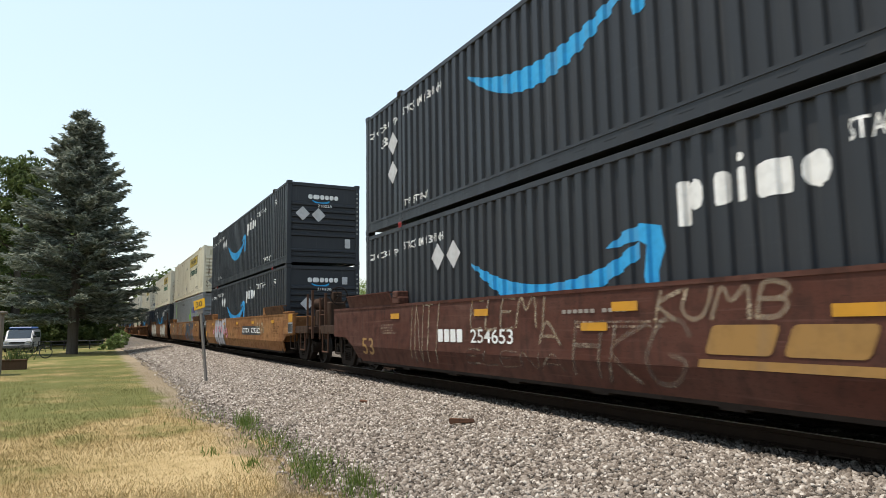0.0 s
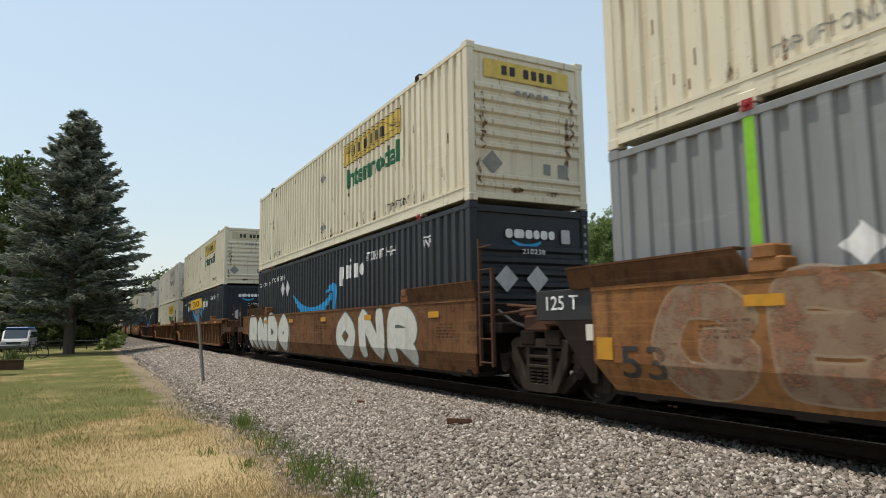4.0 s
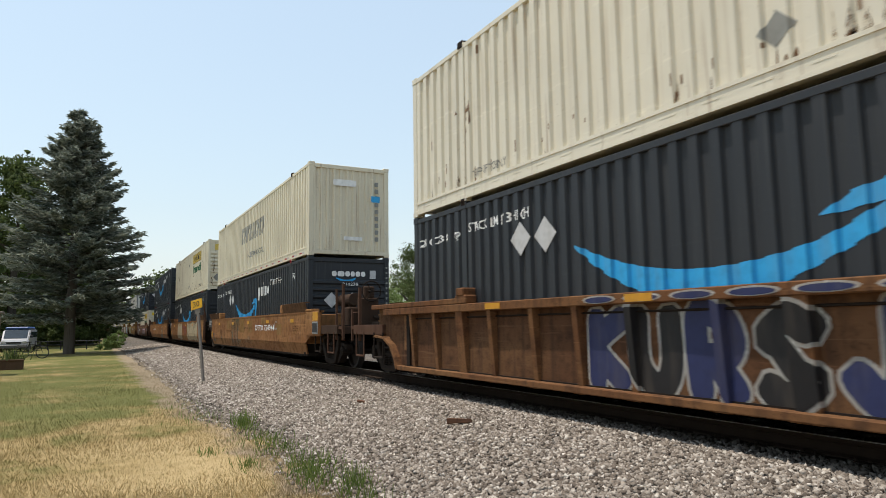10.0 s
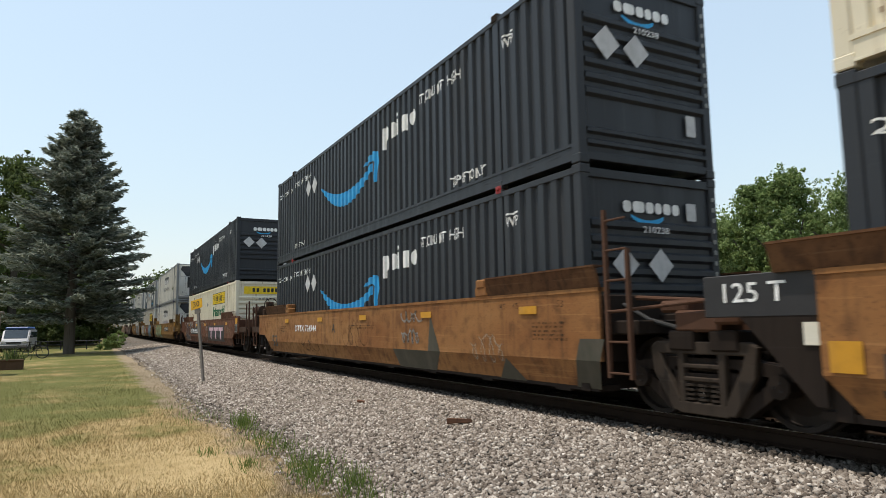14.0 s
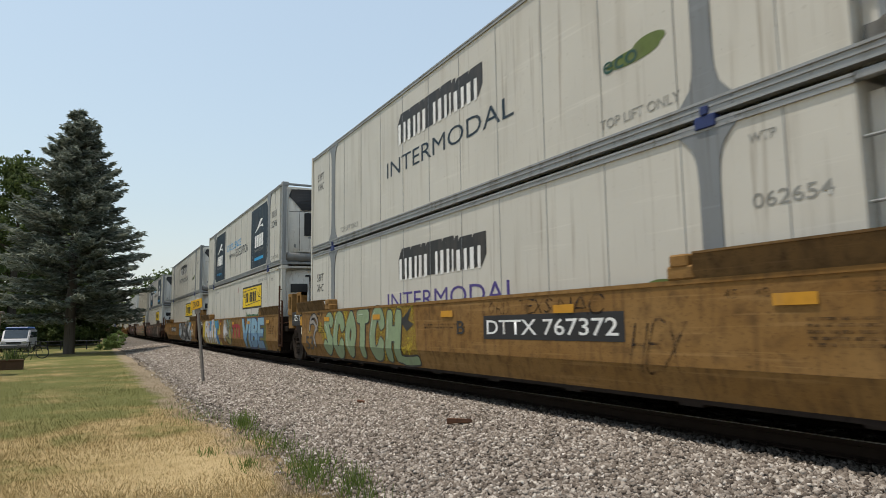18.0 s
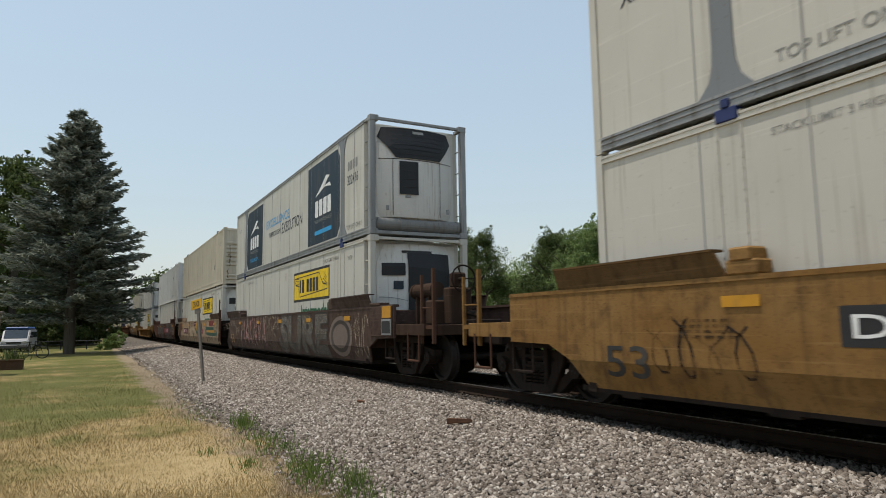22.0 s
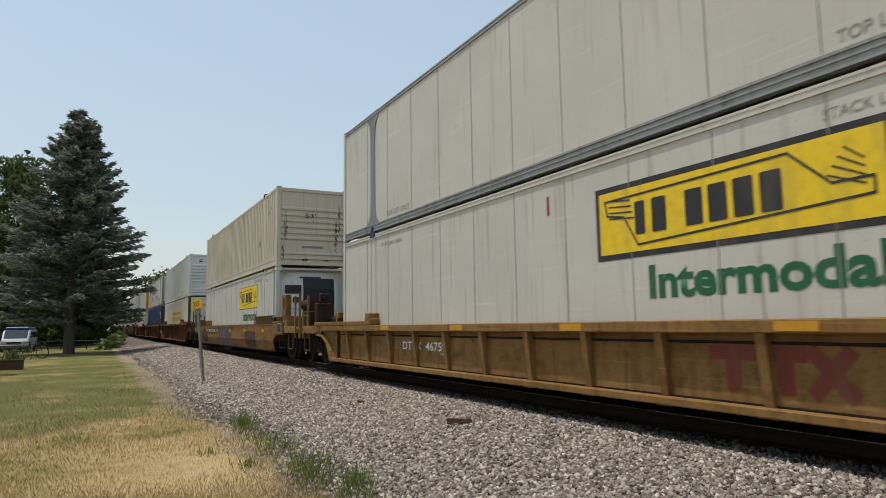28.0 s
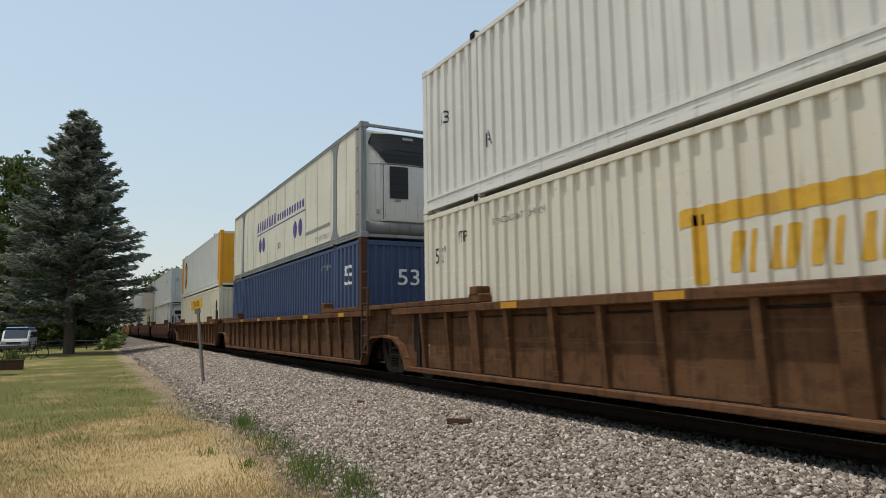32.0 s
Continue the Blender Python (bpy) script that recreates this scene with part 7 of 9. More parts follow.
car_shape(CARS[12], "mark12", [rrect(-7.62, -7.0, 1.1, 1.25, 0.01), rrect(-7.4, -7.22, 0.65, 1.15, 0.01), rrect(-6.95, -6.35, 1.1, 1.25, 0.01), rrect(-6.75, -6.57, 0.65, 1.15, 0.01)] + stroke([(-6.25, 1.18), (-5.9, 0.72)], 0.15) + stroke([(-6.25, 0.72), (-5.9, 1.18)], 0.15), W_RED, 0.006, "marking")
car_shape(CARS[12], "field12d", [rrect(-5.2, -1.3, 0.27, 1.2, 0.2)], worn("olive_spray", (0.10, 0.10, 0.02)), 0.0035)
piece(CARS[12], "t12d", "VIBE", -5.6, -1.7, 0.34, 1.44, worn("mid_blue_spray", (0.13, 0.25, 0.37)), worn("navy_edge_spray", (0.03, 0.05, 0.12)), worn("sky_blue_spray", (0.21, 0.36, 0.46)), 0.1)
car_shape(CARS[13], "field13", [[(-8.1, 1.4), (-7.0, 1.48), (-7.1, 0.5), (-7.7, 0.45)], [(-2.8, 1.48), (-1.95, 1.49), (-2.0, 1.2), (-2.7, 1.15)], [(-2.5, 0.95), (-1.85, 1.0), (-1.75, 0.45), (-2.3, 0.4)]], MATS["azure_spray"], 0.0035)
car_shape(CARS[13], "field13b", [[(-7.9, 1.15), (-7.25, 1.4), (-5.0, 1.46), (-2.7, 1.49), (-2.1, 1.0), (-1.9, 0.5), (-2.6, 0.29), (-5.2, 0.29), (-7.2, 0.36), (-7.3, 0.95)]], worn("pale_silver_spray", (0.46, 0.46, 0.46)), 0.0045)
spray_word(CARS[13], "main", "DRENK", -7.0, -2.75, 0.32, 1.5, 0.27, BLACK_SPRAY, W_SPRAYWHITE, 0.035, None, slant=0.03)
strokes_part(CARS[13], "hook", [curve([(-3.2, 0.42), (-2.55, 0.42), (-2.35, 0.62), (-2.6, 0.82), (-2.82, 0.68), (-2.68, 0.58)])], 0.14, BLACK_SPRAY, 0.012)
car_shape(CARS[13], "barbs", [[(-7.8, 1.08), (-7.15, 1.28), (-7.25, 1.02)], [(-2.5, 0.96), (-2.1, 1.1), (-2.2, 0.66), (-2.3, 0.8)]], BLACK_SPRAY, 0.011)
car_shape(CARS[13], "dots13", [oval(x, z, 0.07, 0.06, 10) for x, z in ((-7.45, 0.9), (-7.4, 1.32), (-8.0, 1.05), (-2.3, 1.2), (-2.1, 0.95), (-2.45, 0.62), (-6.3, 1.38), (-4.0, 1.4))], W_SPRAYWHITE, 0.012)
car_words(CARS[13], "DTTX 767372", -12.97, -10.2, 0.94, 1.14, W_WHITE, DARKPLATE)
car_words(CARS[13], "A", -9.6, -9.35, 0.94, 1.16, W_BLACK)
car_shape(CARS[13], "x13", stroke([(-1.5, 1.2), (-1.55, 0.9), (-1.1, 0.85)], 0.06) + stroke([(-1.25, 1.1), (-1.3, 0.65)], 0.06) + stroke([(-1.0, 1.0), (-0.7, 0.7)], 0.05) + stroke([(-1.0, 0.7), (-0.72, 1.0)], 0.05), W_SPRAYWHITE, 0.009)
piece(CARS[14], "t14", "SURE", -7.4, -2.5, 0.34, 1.44, stain("mid_grey_spray", (0.175, 0.155, 0.13), 0.88), worn("dark_brown_spray", (0.035, 0.026, 0.022)), stain("silver_grey_spray", (0.22, 0.195, 0.165), 0.72))
car_shape(CARS[14], "ring14", [oval(-1.5, 0.85, 0.85, 0.5)], worn("dull_brown_grey_spray", (0.16, 0.12, 0.10)), 0.005)
car_shape(CARS[14], "ring14b", [oval(-1.5, 0.85, 0.72, 0.4)], MATS["dark_brown_spray"], 0.007)
car_shape(CARS[14], "ring14c", [oval(-1.5, 0.85, 0.55, 0.3)], MATS["dull_brown_grey_spray"], 0.009)
spray_word(CARS[14], "pink", "MAKNVA", -13.7, -9.3, 0.42, 1.5, 0.16, FADED_PINK, FADED_GREY, 0.03, smooth=False)
spray_word(CARS[14], "pale", "EXCH", -9.7, -7.7, 1.0, 1.48, 0.07, FADED, slant=0.2)
spray_word(CARS[14], "pale2", "OC", -9.3, -7.9, 0.42, 0.9, 0.06, FADED_GREY)
spray_word(CARS[14], "mirror", "MULTOER", -16.25, -14.95, 1.16, 1.38, 0.025, FADED, slant=-0.1)
spray_word(CARS[14], "mirror2", "OES", -14.95, -14.3, 0.8, 1.1, 0.03, FADED, slant=0.1)
spray_word(CARS[14], "mirror3", "NWTO", -17.2, -16.2, 1.02, 1.28, 0.03, FADED)
spray_word(CARS[14], "near", "SVC", -0.6, 0.4, 0.4, 1.3, 0.05, FADED)
car_shape(CARS[15], "panel15", [rrect(-13.35, -10.98, 0.76, 1.1, 0.03)], BROWN, 0.004, "patch")
car_shape(CARS[15], "panel15b", [[(-8.55, 1.46), (-7.4, 1.47), (-7.45, 1.24), (-7.9, 1.22), (-8.5, 1.26)]], BROWN, 0.006, "patch")
car_shape(CARS[15], "panel15c", [[(-16.0, 0.5), (-15.05, 0.48), (-14.9, 0.95), (-14.2, 1.0), (-14.3, 1.45), (-16.1, 1.4)]], worn("dull_maroon_spray", (0.10, 0.045, 0.035)), 0.0035, "patch")
car_words(CARS[15], "254325", -12.5, -11.2, 0.84, 1.03, W_PINK)
car_shape(CARS[15], "code15", [rrect(-13.25 + 0.18 * k, -13.12 + 0.18 * k, 0.84, 1.03, 0.02) for k in range(4)] + [rrect(-8.3 + 0.1 * k, -8.24 + 0.1 * k, 1.33, 1.4, 0.01) for k in range(8)], W_PINK, 0.008, "marking")
car_words(CARS[15], "C", -10.45, -10.2, 0.84, 1.05, W_SPRAYWHITE)
car_shape(CARS[15], "field15a", [[(-8.4, 0.62), (-7.85, 0.44), (-8.0, 0.27), (-8.35, 0.27)], [(-7.5, 1.42), (-7.1, 1.46), (-6.85, 0.8), (-7.2, 1.0), (-7.9, 1.1)]], worn("ochre_spray", (0.42, 0.22, 0.04)), 0.0045)
car_shape(CARS[15], "field15", [[(-10.62, 1.48), (-10.3, 1.48), (-10.38, 1.1), (-10.22, 0.8), (-10.35, 0.6), (-10.25, 0.28), (-10.45, 0.28), (-10.5, 0.85)], [(-8.92, 1.05), (-7.78, 0.44), (-7.95, 0.44), (-8.4, 0.72), (-8.3, 0.27), (-8.62, 0.27), (-8.65, 0.7), (-8.9, 0.68)], [(-8.1, 1.12), (-7.7, 1.12), (-6.9, 0.84), (-6.85, 1.14), (-7.1, 1.16), (-6.8, 1.16), (-6.78, 0.66)]], worn("bottle_green_spray", (0.025, 0.07, 0.05)), 0.006)
scrawl(CARS[15], "x15", -10.0, -8.4, 1.2, 1.42, W_SPRAYGREY, 63, 5, 0.02)
car_shape(CARS[15], "limit_panel", [rrect(-6.34, -4.6, 0.79, 1.04, 0.06), rrect(-2.64, -1.77, 1.2, 1.5, 0.02), rrect(-1.7, -1.0, 1.22, 1.5, 0.02)], MAROON, 0.006, "patch")
car_words(CARS[15], "LD LMT 110,400 PER UNIT", -6.28, -4.95, 0.86, 0.95, W_PINK).location.y = -0.003
BOTTLE = MATS["bottle_green_spray"]
car_shape(CARS[15], "green2", [[(-5.45, 1.5), (-5.3, 1.3), (-5.05, 1.5), (-5.2, 1.1), (-5.25, 0.6), (-4.95, 0.27), (-5.1, 0.27), (-5.5, 0.6), (-5.4, 1.05), (-5.55, 1.1), (-5.5, 1.2)]], BOTTLE, 0.0055)
strokes_part(CARS[15], "frame_green", [[(-1.2, 1.06), (-2.4, 1.07), (-3.72, 1.08), (-3.73, 0.95), (-3.73, 0.82)], [(-3.4, 0.80), (-2.0, 0.78), (-0.8, 0.78), (-0.1, 0.80), (-0.06, 1.05), (-0.04, 1.46)]], 0.16, BOTTLE, 0.007)
car_shape(CARS[15], "ochre_bar", [rrect(-3.3, -0.85, 0.83, 0.98, 0.02), rrect(-4.9, -4.6, 1.2, 1.4, 0.02)], MATS["ochre_spray"], 0.0055)
spray_word(CARS[15], "scr", "OEFAMC", -3.6, -1.2, 0.4, 0.66, 0.028, FADED_BLACK, slant=0.2)
spray_word(CARS[15], "scr2", "XXX", -9.8, -8.7, 1.25, 1.42, 0.018, FADED_BLACK)
spray_word(CARS[16], "main", "OMEN", -13.0, -7.95, 0.32, 1.5, 0.3, BLACK_SPRAY, THIN_WHITE, 0.05)
spray_word(CARS[16], "second", "AUNVM", -6.3, -1.6, 0.34, 1.48, 0.26, BLACK_SPRAY, THIN_WHITE, 0.035, slant=-0.1)
car_shape(CARS[16], "numback", [rrect(-7.3, -3.7, 0.76, 1.12, 0.02)], MAROON, 0.0175, "patch")
car_words(CARS[16], "254325", -5.9, -3.9, 0.83, 1.05, W_PINK).location.y = -0.015
spray_word(CARS[16], "t1", "BAMK", -2.3, -1.0, 1.15, 1.5, 0.035, THIN_WHITE, slant=0.2)
spray_word(CARS[16], "t2", "MEROS", -2.2, -0.6, 0.85, 1.12, 0.035, THIN_WHITE, slant=0.2)
spray_word(CARS[16], "t3", "DORY", -0.9, 0.1, 0.62, 0.85, 0.025, THIN_WHITE, slant=0.2)
part("lettering", cached(("web_dt",), lambda: lay(text_bm("DTTX  467593", -12.36, -10.38, 0.62, 0.78), flat_web, (), (), 0.006), W_WHITE), None, CARS[17])
mk = [rrect(-4.9, -4.35, 0.72, 0.86, 0.01), rrect(-4.7, -4.54, 0.42, 0.76, 0.01), rrect(-4.3, -3.85, 0.72, 0.86, 0.01), rrect(-4.14, -3.98, 0.42, 0.76, 0.01)] + stroke([(-3.8, 0.82), (-3.48, 0.46)], 0.14) + stroke([(-3.8, 0.46), (-3.48, 0.82)], 0.14)
car_shape(CARS[17], "webmark", mk, worn("faded_red_marking", (0.17, 0.035, 0.02)), 0.006, "marking", flat_web)
part("lettering", cached(("web_53",), lambda: lay(text_bm("53", FAR + 5.4, FAR + 5.8, 0.55, 0.8), flat_web, (), (), 0.006), W_SPRAYGREY), None, CARS[17])
car_words(CARS[18], "DTTX  471794", -13.42, -11.4, 0.88, 1.04, W_WHITE, DARKPLATE)
spray_word(CARS[18], "main", "LIMER", -10.25, -7.45, 0.30, 1.14, 0.25, worn("purple_grey_spray", (0.085, 0.075, 0.10)), worn("smoky_black_spray", (0.03, 0.028, 0.03)), 0.035)
strokes_part(CARS[18], "foot", [curve([(-7.75, 0.5), (-7.5, 0.42), (-7.3, 0.45)])], 0.2, MATS["purple_grey_spray"], 0.012)
spray_word(CARS[18], "hand", "SAUDS", -7.35, -6.55, 1.0, 1.14, 0.022, W_BLACK, slant=0.3)
spray_word(CARS[18], "hand2", "-MER-", -7.2, -6.4, 0.32, 0.46, 0.022, W_BLACK)
spray_word(CARS[18], "ghost", "VNE", -16.0, -14.6, 0.4, 1.1, 0.14, stain("ghost_grey_spray", (0.10, 0.10, 0.09), 0.55))
strokes_part(CARS[18], "line", [[(-10.9, 0.62), (-9.0, 0.63), (-5.0, 0.62), (-3.0, 0.60)]], 0.02, FADED_BLACK, 0.003)
car_shape(CARS[18], "patch18", [rrect(-15.7, -13.8, 0.35, 1.0, 0.3), rrect(-4.2, -2.2, 0.35, 0.95, 0.2), rrect(-10.66, -10.2, 0.82, 1.12, 0.02)], GRIMED, 0.004, "patch")

# faint old scribbles and stencils on the barer cars
for k, (i, x, w, z0, z1) in enumerate([(7, -7.9, 0.9, 0.5, 0.8), (9, -12.4, 1.5, 0.4, 0.75), (9, -8.8, 1.6, 0.6, 1.3), (9, -2.6, 1.0, 0.5, 1.0), (13, -15.2, 1.4, 0.5, 1.2), (16, -14.9, 1.6, 1.0, 1.45), (16, -6.0, 2.6, 0.4, 1.3), (16, -2.6, 1.8, 0.9, 1.4), (22, -12.0, 3.0, 0.5, 1.3), (23, -9.0, 3.0, 0.5, 1.3), (1, -9.4, 1.6, 0.5, 0.9), (2, -1.6, 1.2, 0.9, 1.3)]):
    scrawl(CARS[i], ("old", k), x, x + w, z0, z1, (FADED, FADED_BLACK, MATS["sooty_brown_spray"])[k % 3], 200 + k, 4, 0.028)
# ---- ground, ballast and track ----
GRASS = -0.55


def edge(x):
    """Where the stones meet the grass."""
    return 2.3 + 0.25 * noise.noise((x * 0.35, 3.1, 0)) + 0.10 * noise.noise((x * 1.7, 8.1, 0)) - 0.35 * math.exp(-((x + 15.5) / 3.0) ** 2)


def bed(x, y):
    """Height of the ballast."""
    e = edge(x)
    if y < e:
        return GRASS - 0.03
    if y < 5.0:
        return GRASS + 0.005 + (y - e) / (5.0 - e) * 0.345 + 0.02 * noise.noise((x * 1.1, y * 1.1, 0))
    if y < 5.3:
        return -0.20 + (y - 5.0) / 0.3 * 0.015
    if y < 9.0:
        return -0.185 if y < 5.75 or y > 8.15 else -0.215
    return -0.20 - min(0.325, (y - 9.0) * 0.16)


def ground_material():
    m, nd, lk, b = shader("lawn", 0.9, 0, 0.1)
    co = nd.new("ShaderNodeTexCoord").outputs["Object"]
    c = lawn_colour(nd, lk, co)
    lk.new(c, b.inputs["Base Color"])
    bump(nd, lk, b, noise_node(nd, lk, co, 30, 5), 0.8, 0.03)
    return m


def lawn_colour(nd, lk, co):
    """Green turf with scorched straw-coloured patches, scorched most by the line's edge."""
    sep = nd.new("ShaderNodeSeparateXYZ")
    lk.new(co, sep.inputs[0])
    mr = nd.new("ShaderNodeMapRange")
    mr.inputs["From Min"].default_value, mr.inputs["From Max"].default_value = -14.8, -11.2
    mr.inputs["To Min"].default_value, mr.inputs["To Max"].default_value = -0.10, 0.24
    lk.new(sep.outputs["X"], mr.inputs["Value"])
    wide = nd.new("ShaderNodeMath")
    wide.operation = "MULTIPLY_ADD"
    wide.inputs[1].default_value, wide.inputs[2].default_value = 1.15, -0.12
    lk.new(noise_node(nd, lk, co, 0.6, 6), wide.inputs[0])
    add = nd.new("ShaderNodeMath")
    add.operation = "ADD"
    lk.new(wide.outputs[0], add.inputs[0])
    lk.new(mr.outputs[0], add.inputs[1])
    add2 = nd.new("ShaderNodeMath")
    add2.operation = "MULTIPLY_ADD"
    lk.new(noise_node(nd, lk, co, 3.5, 5), add2.inputs[0])
    add2.inputs[1].default_value = 0.35
    far = nd.new("ShaderNodeMapRange")
    far.inputs["From Min"].default_value, far.inputs["From Max"].default_value = 7.0, 10.0
    far.inputs["To Min"].default_value, far.inputs["To Max"].default_value = 0.0, -0.45
    lk.new(sep.outputs["Y"], far.inputs["Value"])
    add3 = nd.new("ShaderNodeMath")
    add3.operation = "ADD"
    lk.new(add.outputs[0], add3.inputs[0])
    lk.new(far.outputs[0], add3.inputs[1])
    lk.new(add3.outputs[0], add2.inputs[2])
    fine = noise_node(nd, lk, co, 60, 3)
    c = ramp(nd, lk, add2.outputs[0], [(0.48, (0.115, 0.122, 0.036)), (0.64, (0.19, 0.168, 0.062)), (0.77, (0.335, 0.24, 0.11)), (0.95, (0.485, 0.36, 0.19))])
    c = mix(nd, lk, ramp(nd, lk, fine, [(0.35, 0.0), (0.7, 0.5)]), c, (0.13, 0.11, 0.045))
    # bare brown earth along the ballast's foot
    foot = nd.new("ShaderNodeMapRange")
    foot.inputs["From Min"].default_value, foot.inputs["From Max"].default_value = 1.0, 1.9
    foot.inputs["To Min"].default_value, foot.inputs["To Max"].default_value = -0.2, 0.56
    lk.new(sep.outputs["Y"], foot.inputs["Value"])
    away = nd.new("ShaderNodeMapRange")
    away.inputs["From Min"].default_value, away.inputs["From Max"].default_value = -14.0, -11.5
    away.inputs["To Min"].default_value, away.inputs["To Max"].default_value = 0.0, -0.3
    lk.new(sep.outputs["X"], away.inputs["Value"])
    bare = nd.new("ShaderNodeMath")
    bare.operation = "ADD"
    lk.new(foot.outputs[0], bare.inputs[0])
    lk.new(away.outputs[0], bare.inputs[1])
    bare2 = nd.new("ShaderNodeMath")
    bare2.operation = "ADD"
    lk.new(bare.outputs[0], bare2.inputs[0])
    lk.new(noise_node(nd, lk, co, 1.3, 5), bare2.inputs[1])
    return mix(nd, lk, ramp(nd, lk, bare2.outputs[0], [(0.55, 0.0), (0.8, 0.85)]), c, (0.27, 0.21, 0.15))


LAWN = ground_material()
xs = sorted(set(np.concatenate([np.linspace(-1500, -120, 12), np.linspace(-120, -30, 31), np.linspace(-30, 6, 73), np.linspace(6, 700, 10)]).round(3)))
ys = sorted(set(np.concatenate([np.linspace(-1500, -40, 8), np.linspace(-40, -8, 17), np.linspace(-8, 3, 23), np.linspace(3, 40, 12), np.linspace(40, 1500, 8)]).round(3)))
verts = [(x, y, GRASS + (0.03 * noise.noise((x * 0.5, y * 0.5, 2)) if abs(x) < 60 and y < 2 else 0)) for x in xs for y in ys]
ny = len(ys)
faces = [(i * ny + j, (i + 1) * ny + j, (i + 1) * ny + j + 1, i * ny + j + 1) for i in range(len(xs) - 1) for j in range(ny - 1)]
me = bpy.data.meshes.new("ground")
me.from_pydata(verts, [], faces)
me.materials.append(LAWN)
me.shade_smooth()
tagged(new("ground", me), "short lawn, half green and half scorched to straw", "lawn", kind="structure")


def stone_material(name, scale, dark):
    m, nd, lk, b = shader(name, 0.9, 0, 0.2)
    co = nd.new("ShaderNodeTexCoord").outputs["Object"]
    v = nd.new("ShaderNodeTexVoronoi")
    v.inputs["Scale"].default_value = scale
    lk.new(co, v.inputs["Vector"])
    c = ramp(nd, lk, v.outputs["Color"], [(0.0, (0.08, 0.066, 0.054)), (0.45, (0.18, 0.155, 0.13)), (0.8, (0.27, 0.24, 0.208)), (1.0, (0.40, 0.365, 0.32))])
    # gaps between stones are coloured dark, standing in for the shade in them
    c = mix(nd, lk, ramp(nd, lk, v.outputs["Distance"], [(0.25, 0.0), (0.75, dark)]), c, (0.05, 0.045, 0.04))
    c = mix(nd, lk, ramp(nd, lk, noise_node(nd, lk, co, 0.8, 4), [(0.4, 0.0), (0.75, 0.4)]), c, (0.22, 0.17, 0.12))
    lk.new(c, b.inputs["Base Color"])
    inv = nd.new("ShaderNodeInvert")
    lk.new(v.outputs["Distance"], inv.inputs["Color"])
    bump(nd, lk, b, inv.outputs["Color"], 1.0, 0.05)
    return m


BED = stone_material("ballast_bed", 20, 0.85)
xs = list(np.linspace(-700, -60, 65)) + list(np.linspace(-59.5, 4, 128)) + list(np.linspace(10, 500, 50))
rows = []
for x in xs:
    e = edge(x)
    rows.append([(x, y, bed(x, y) if y > e else GRASS - 0.06) for y in [e - 0.25, e + 0.001] + [e + (5.0 - e) * k / 6 for k in range(1, 7)] + [5.3, 5.74, 5.9, 7.0, 8.0, 8.2, 9.0, 10.5, 12.0, 15.5]])
nc = len(rows[0])
me = bpy.data.meshes.new("ballast")
me.from_pydata([p for r in rows for p in r], [], [(i * nc + j, (i + 1) * nc + j, (i + 1) * nc + j + 1, i * nc + j + 1) for i in range(len(rows) - 1) for j in range(nc - 1)])
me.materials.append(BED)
me.shade_smooth()
tagged(new("ballast", me), "bed of crushed grey and pinkish ballast stone", "ballast", kind="structure")


def stones_mesh(name, count, x0, x1, pick, size):
    """Loose angular stones, one joined mesh."""
    rng = np.random.default_rng(7)
    ico = np.array([(x, y, z) for x in (-1, 1) for y in (-1, 1) for z in (-1, 1)], float) * 0.62
    tri = np.array([(0, 1, 3), (0, 3, 2), (4, 6, 7), (4, 7, 5), (0, 4, 5), (0, 5, 1), (2, 3, 7), (2, 7, 6), (0, 2, 6), (0, 6, 4), (1, 5, 7), (1, 7, 3)])
    V, Fs = [], []
    for i in range(count):
        x = x0 + (x1 - x0) * rng.random()
        p = pick(x, rng)
        if p is None:
            continue
        s = size * rng.uniform(0.45, 1.25)
        q = ico * rng.uniform(0.45, 1.3, (8, 3)) * s * rng.uniform((0.8, 0.7, 0.5), (1.5, 1.15, 0.95))
        a, b2 = rng.uniform(0, math.tau), rng.uniform(-0.9, 0.9)
        r = np.array(Euler((b2, rng.uniform(-0.9, 0.9), a)).to_matrix())
        V.append(q @ r.T + (x, p[0], p[1] + s * 0.18))
        Fs.append(tri + 8 * (len(V) - 1))
    me = bpy.data.meshes.new(name)
    V, Fs = np.concatenate(V), np.concatenate(Fs)
    me.vertices.add(len(V))
    me.vertices.foreach_set("co", V.ravel())
    me.loops.add(Fs.size)
    me.loops.foreach_set("vertex_index", Fs.ravel())
    me.polygons.add(len(Fs))
    me.polygons.foreach_set("loop_start", np.arange(0, Fs.size, 3))
    me.update(calc_edges=True)
    return me


def loose_material(name="loose_stone", tone=1.0):
    m, nd, lk, b = shader(name, 0.9, 0, 0.2)
    isl = nd.new("ShaderNodeNewGeometry").outputs["Random Per Island"]
    c = ramp(nd, lk, isl, [(0.0, (0.060, 0.047, 0.038)), (0.25, (0.15, 0.122, 0.099)), (0.6, (0.25, 0.213, 0.178)), (0.85, (0.36, 0.315, 0.27)), (1.0, (0.55, 0.50, 0.44))])
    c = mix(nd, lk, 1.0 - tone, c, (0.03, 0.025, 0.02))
    co = nd.new("ShaderNodeTexCoord").outputs["Object"]
    c = mix(nd, lk, ramp(nd, lk, noise_node(nd, lk, co, 25, 5), [(0.45, 0.0), (0.8, 0.5)]), c, (0.17, 0.14, 0.115))
    lk.new(c, b.inputs["Base Color"])
    bump(nd, lk, b, noise_node(nd, lk, co, 90, 4), 0.4, 0.01)
    return m


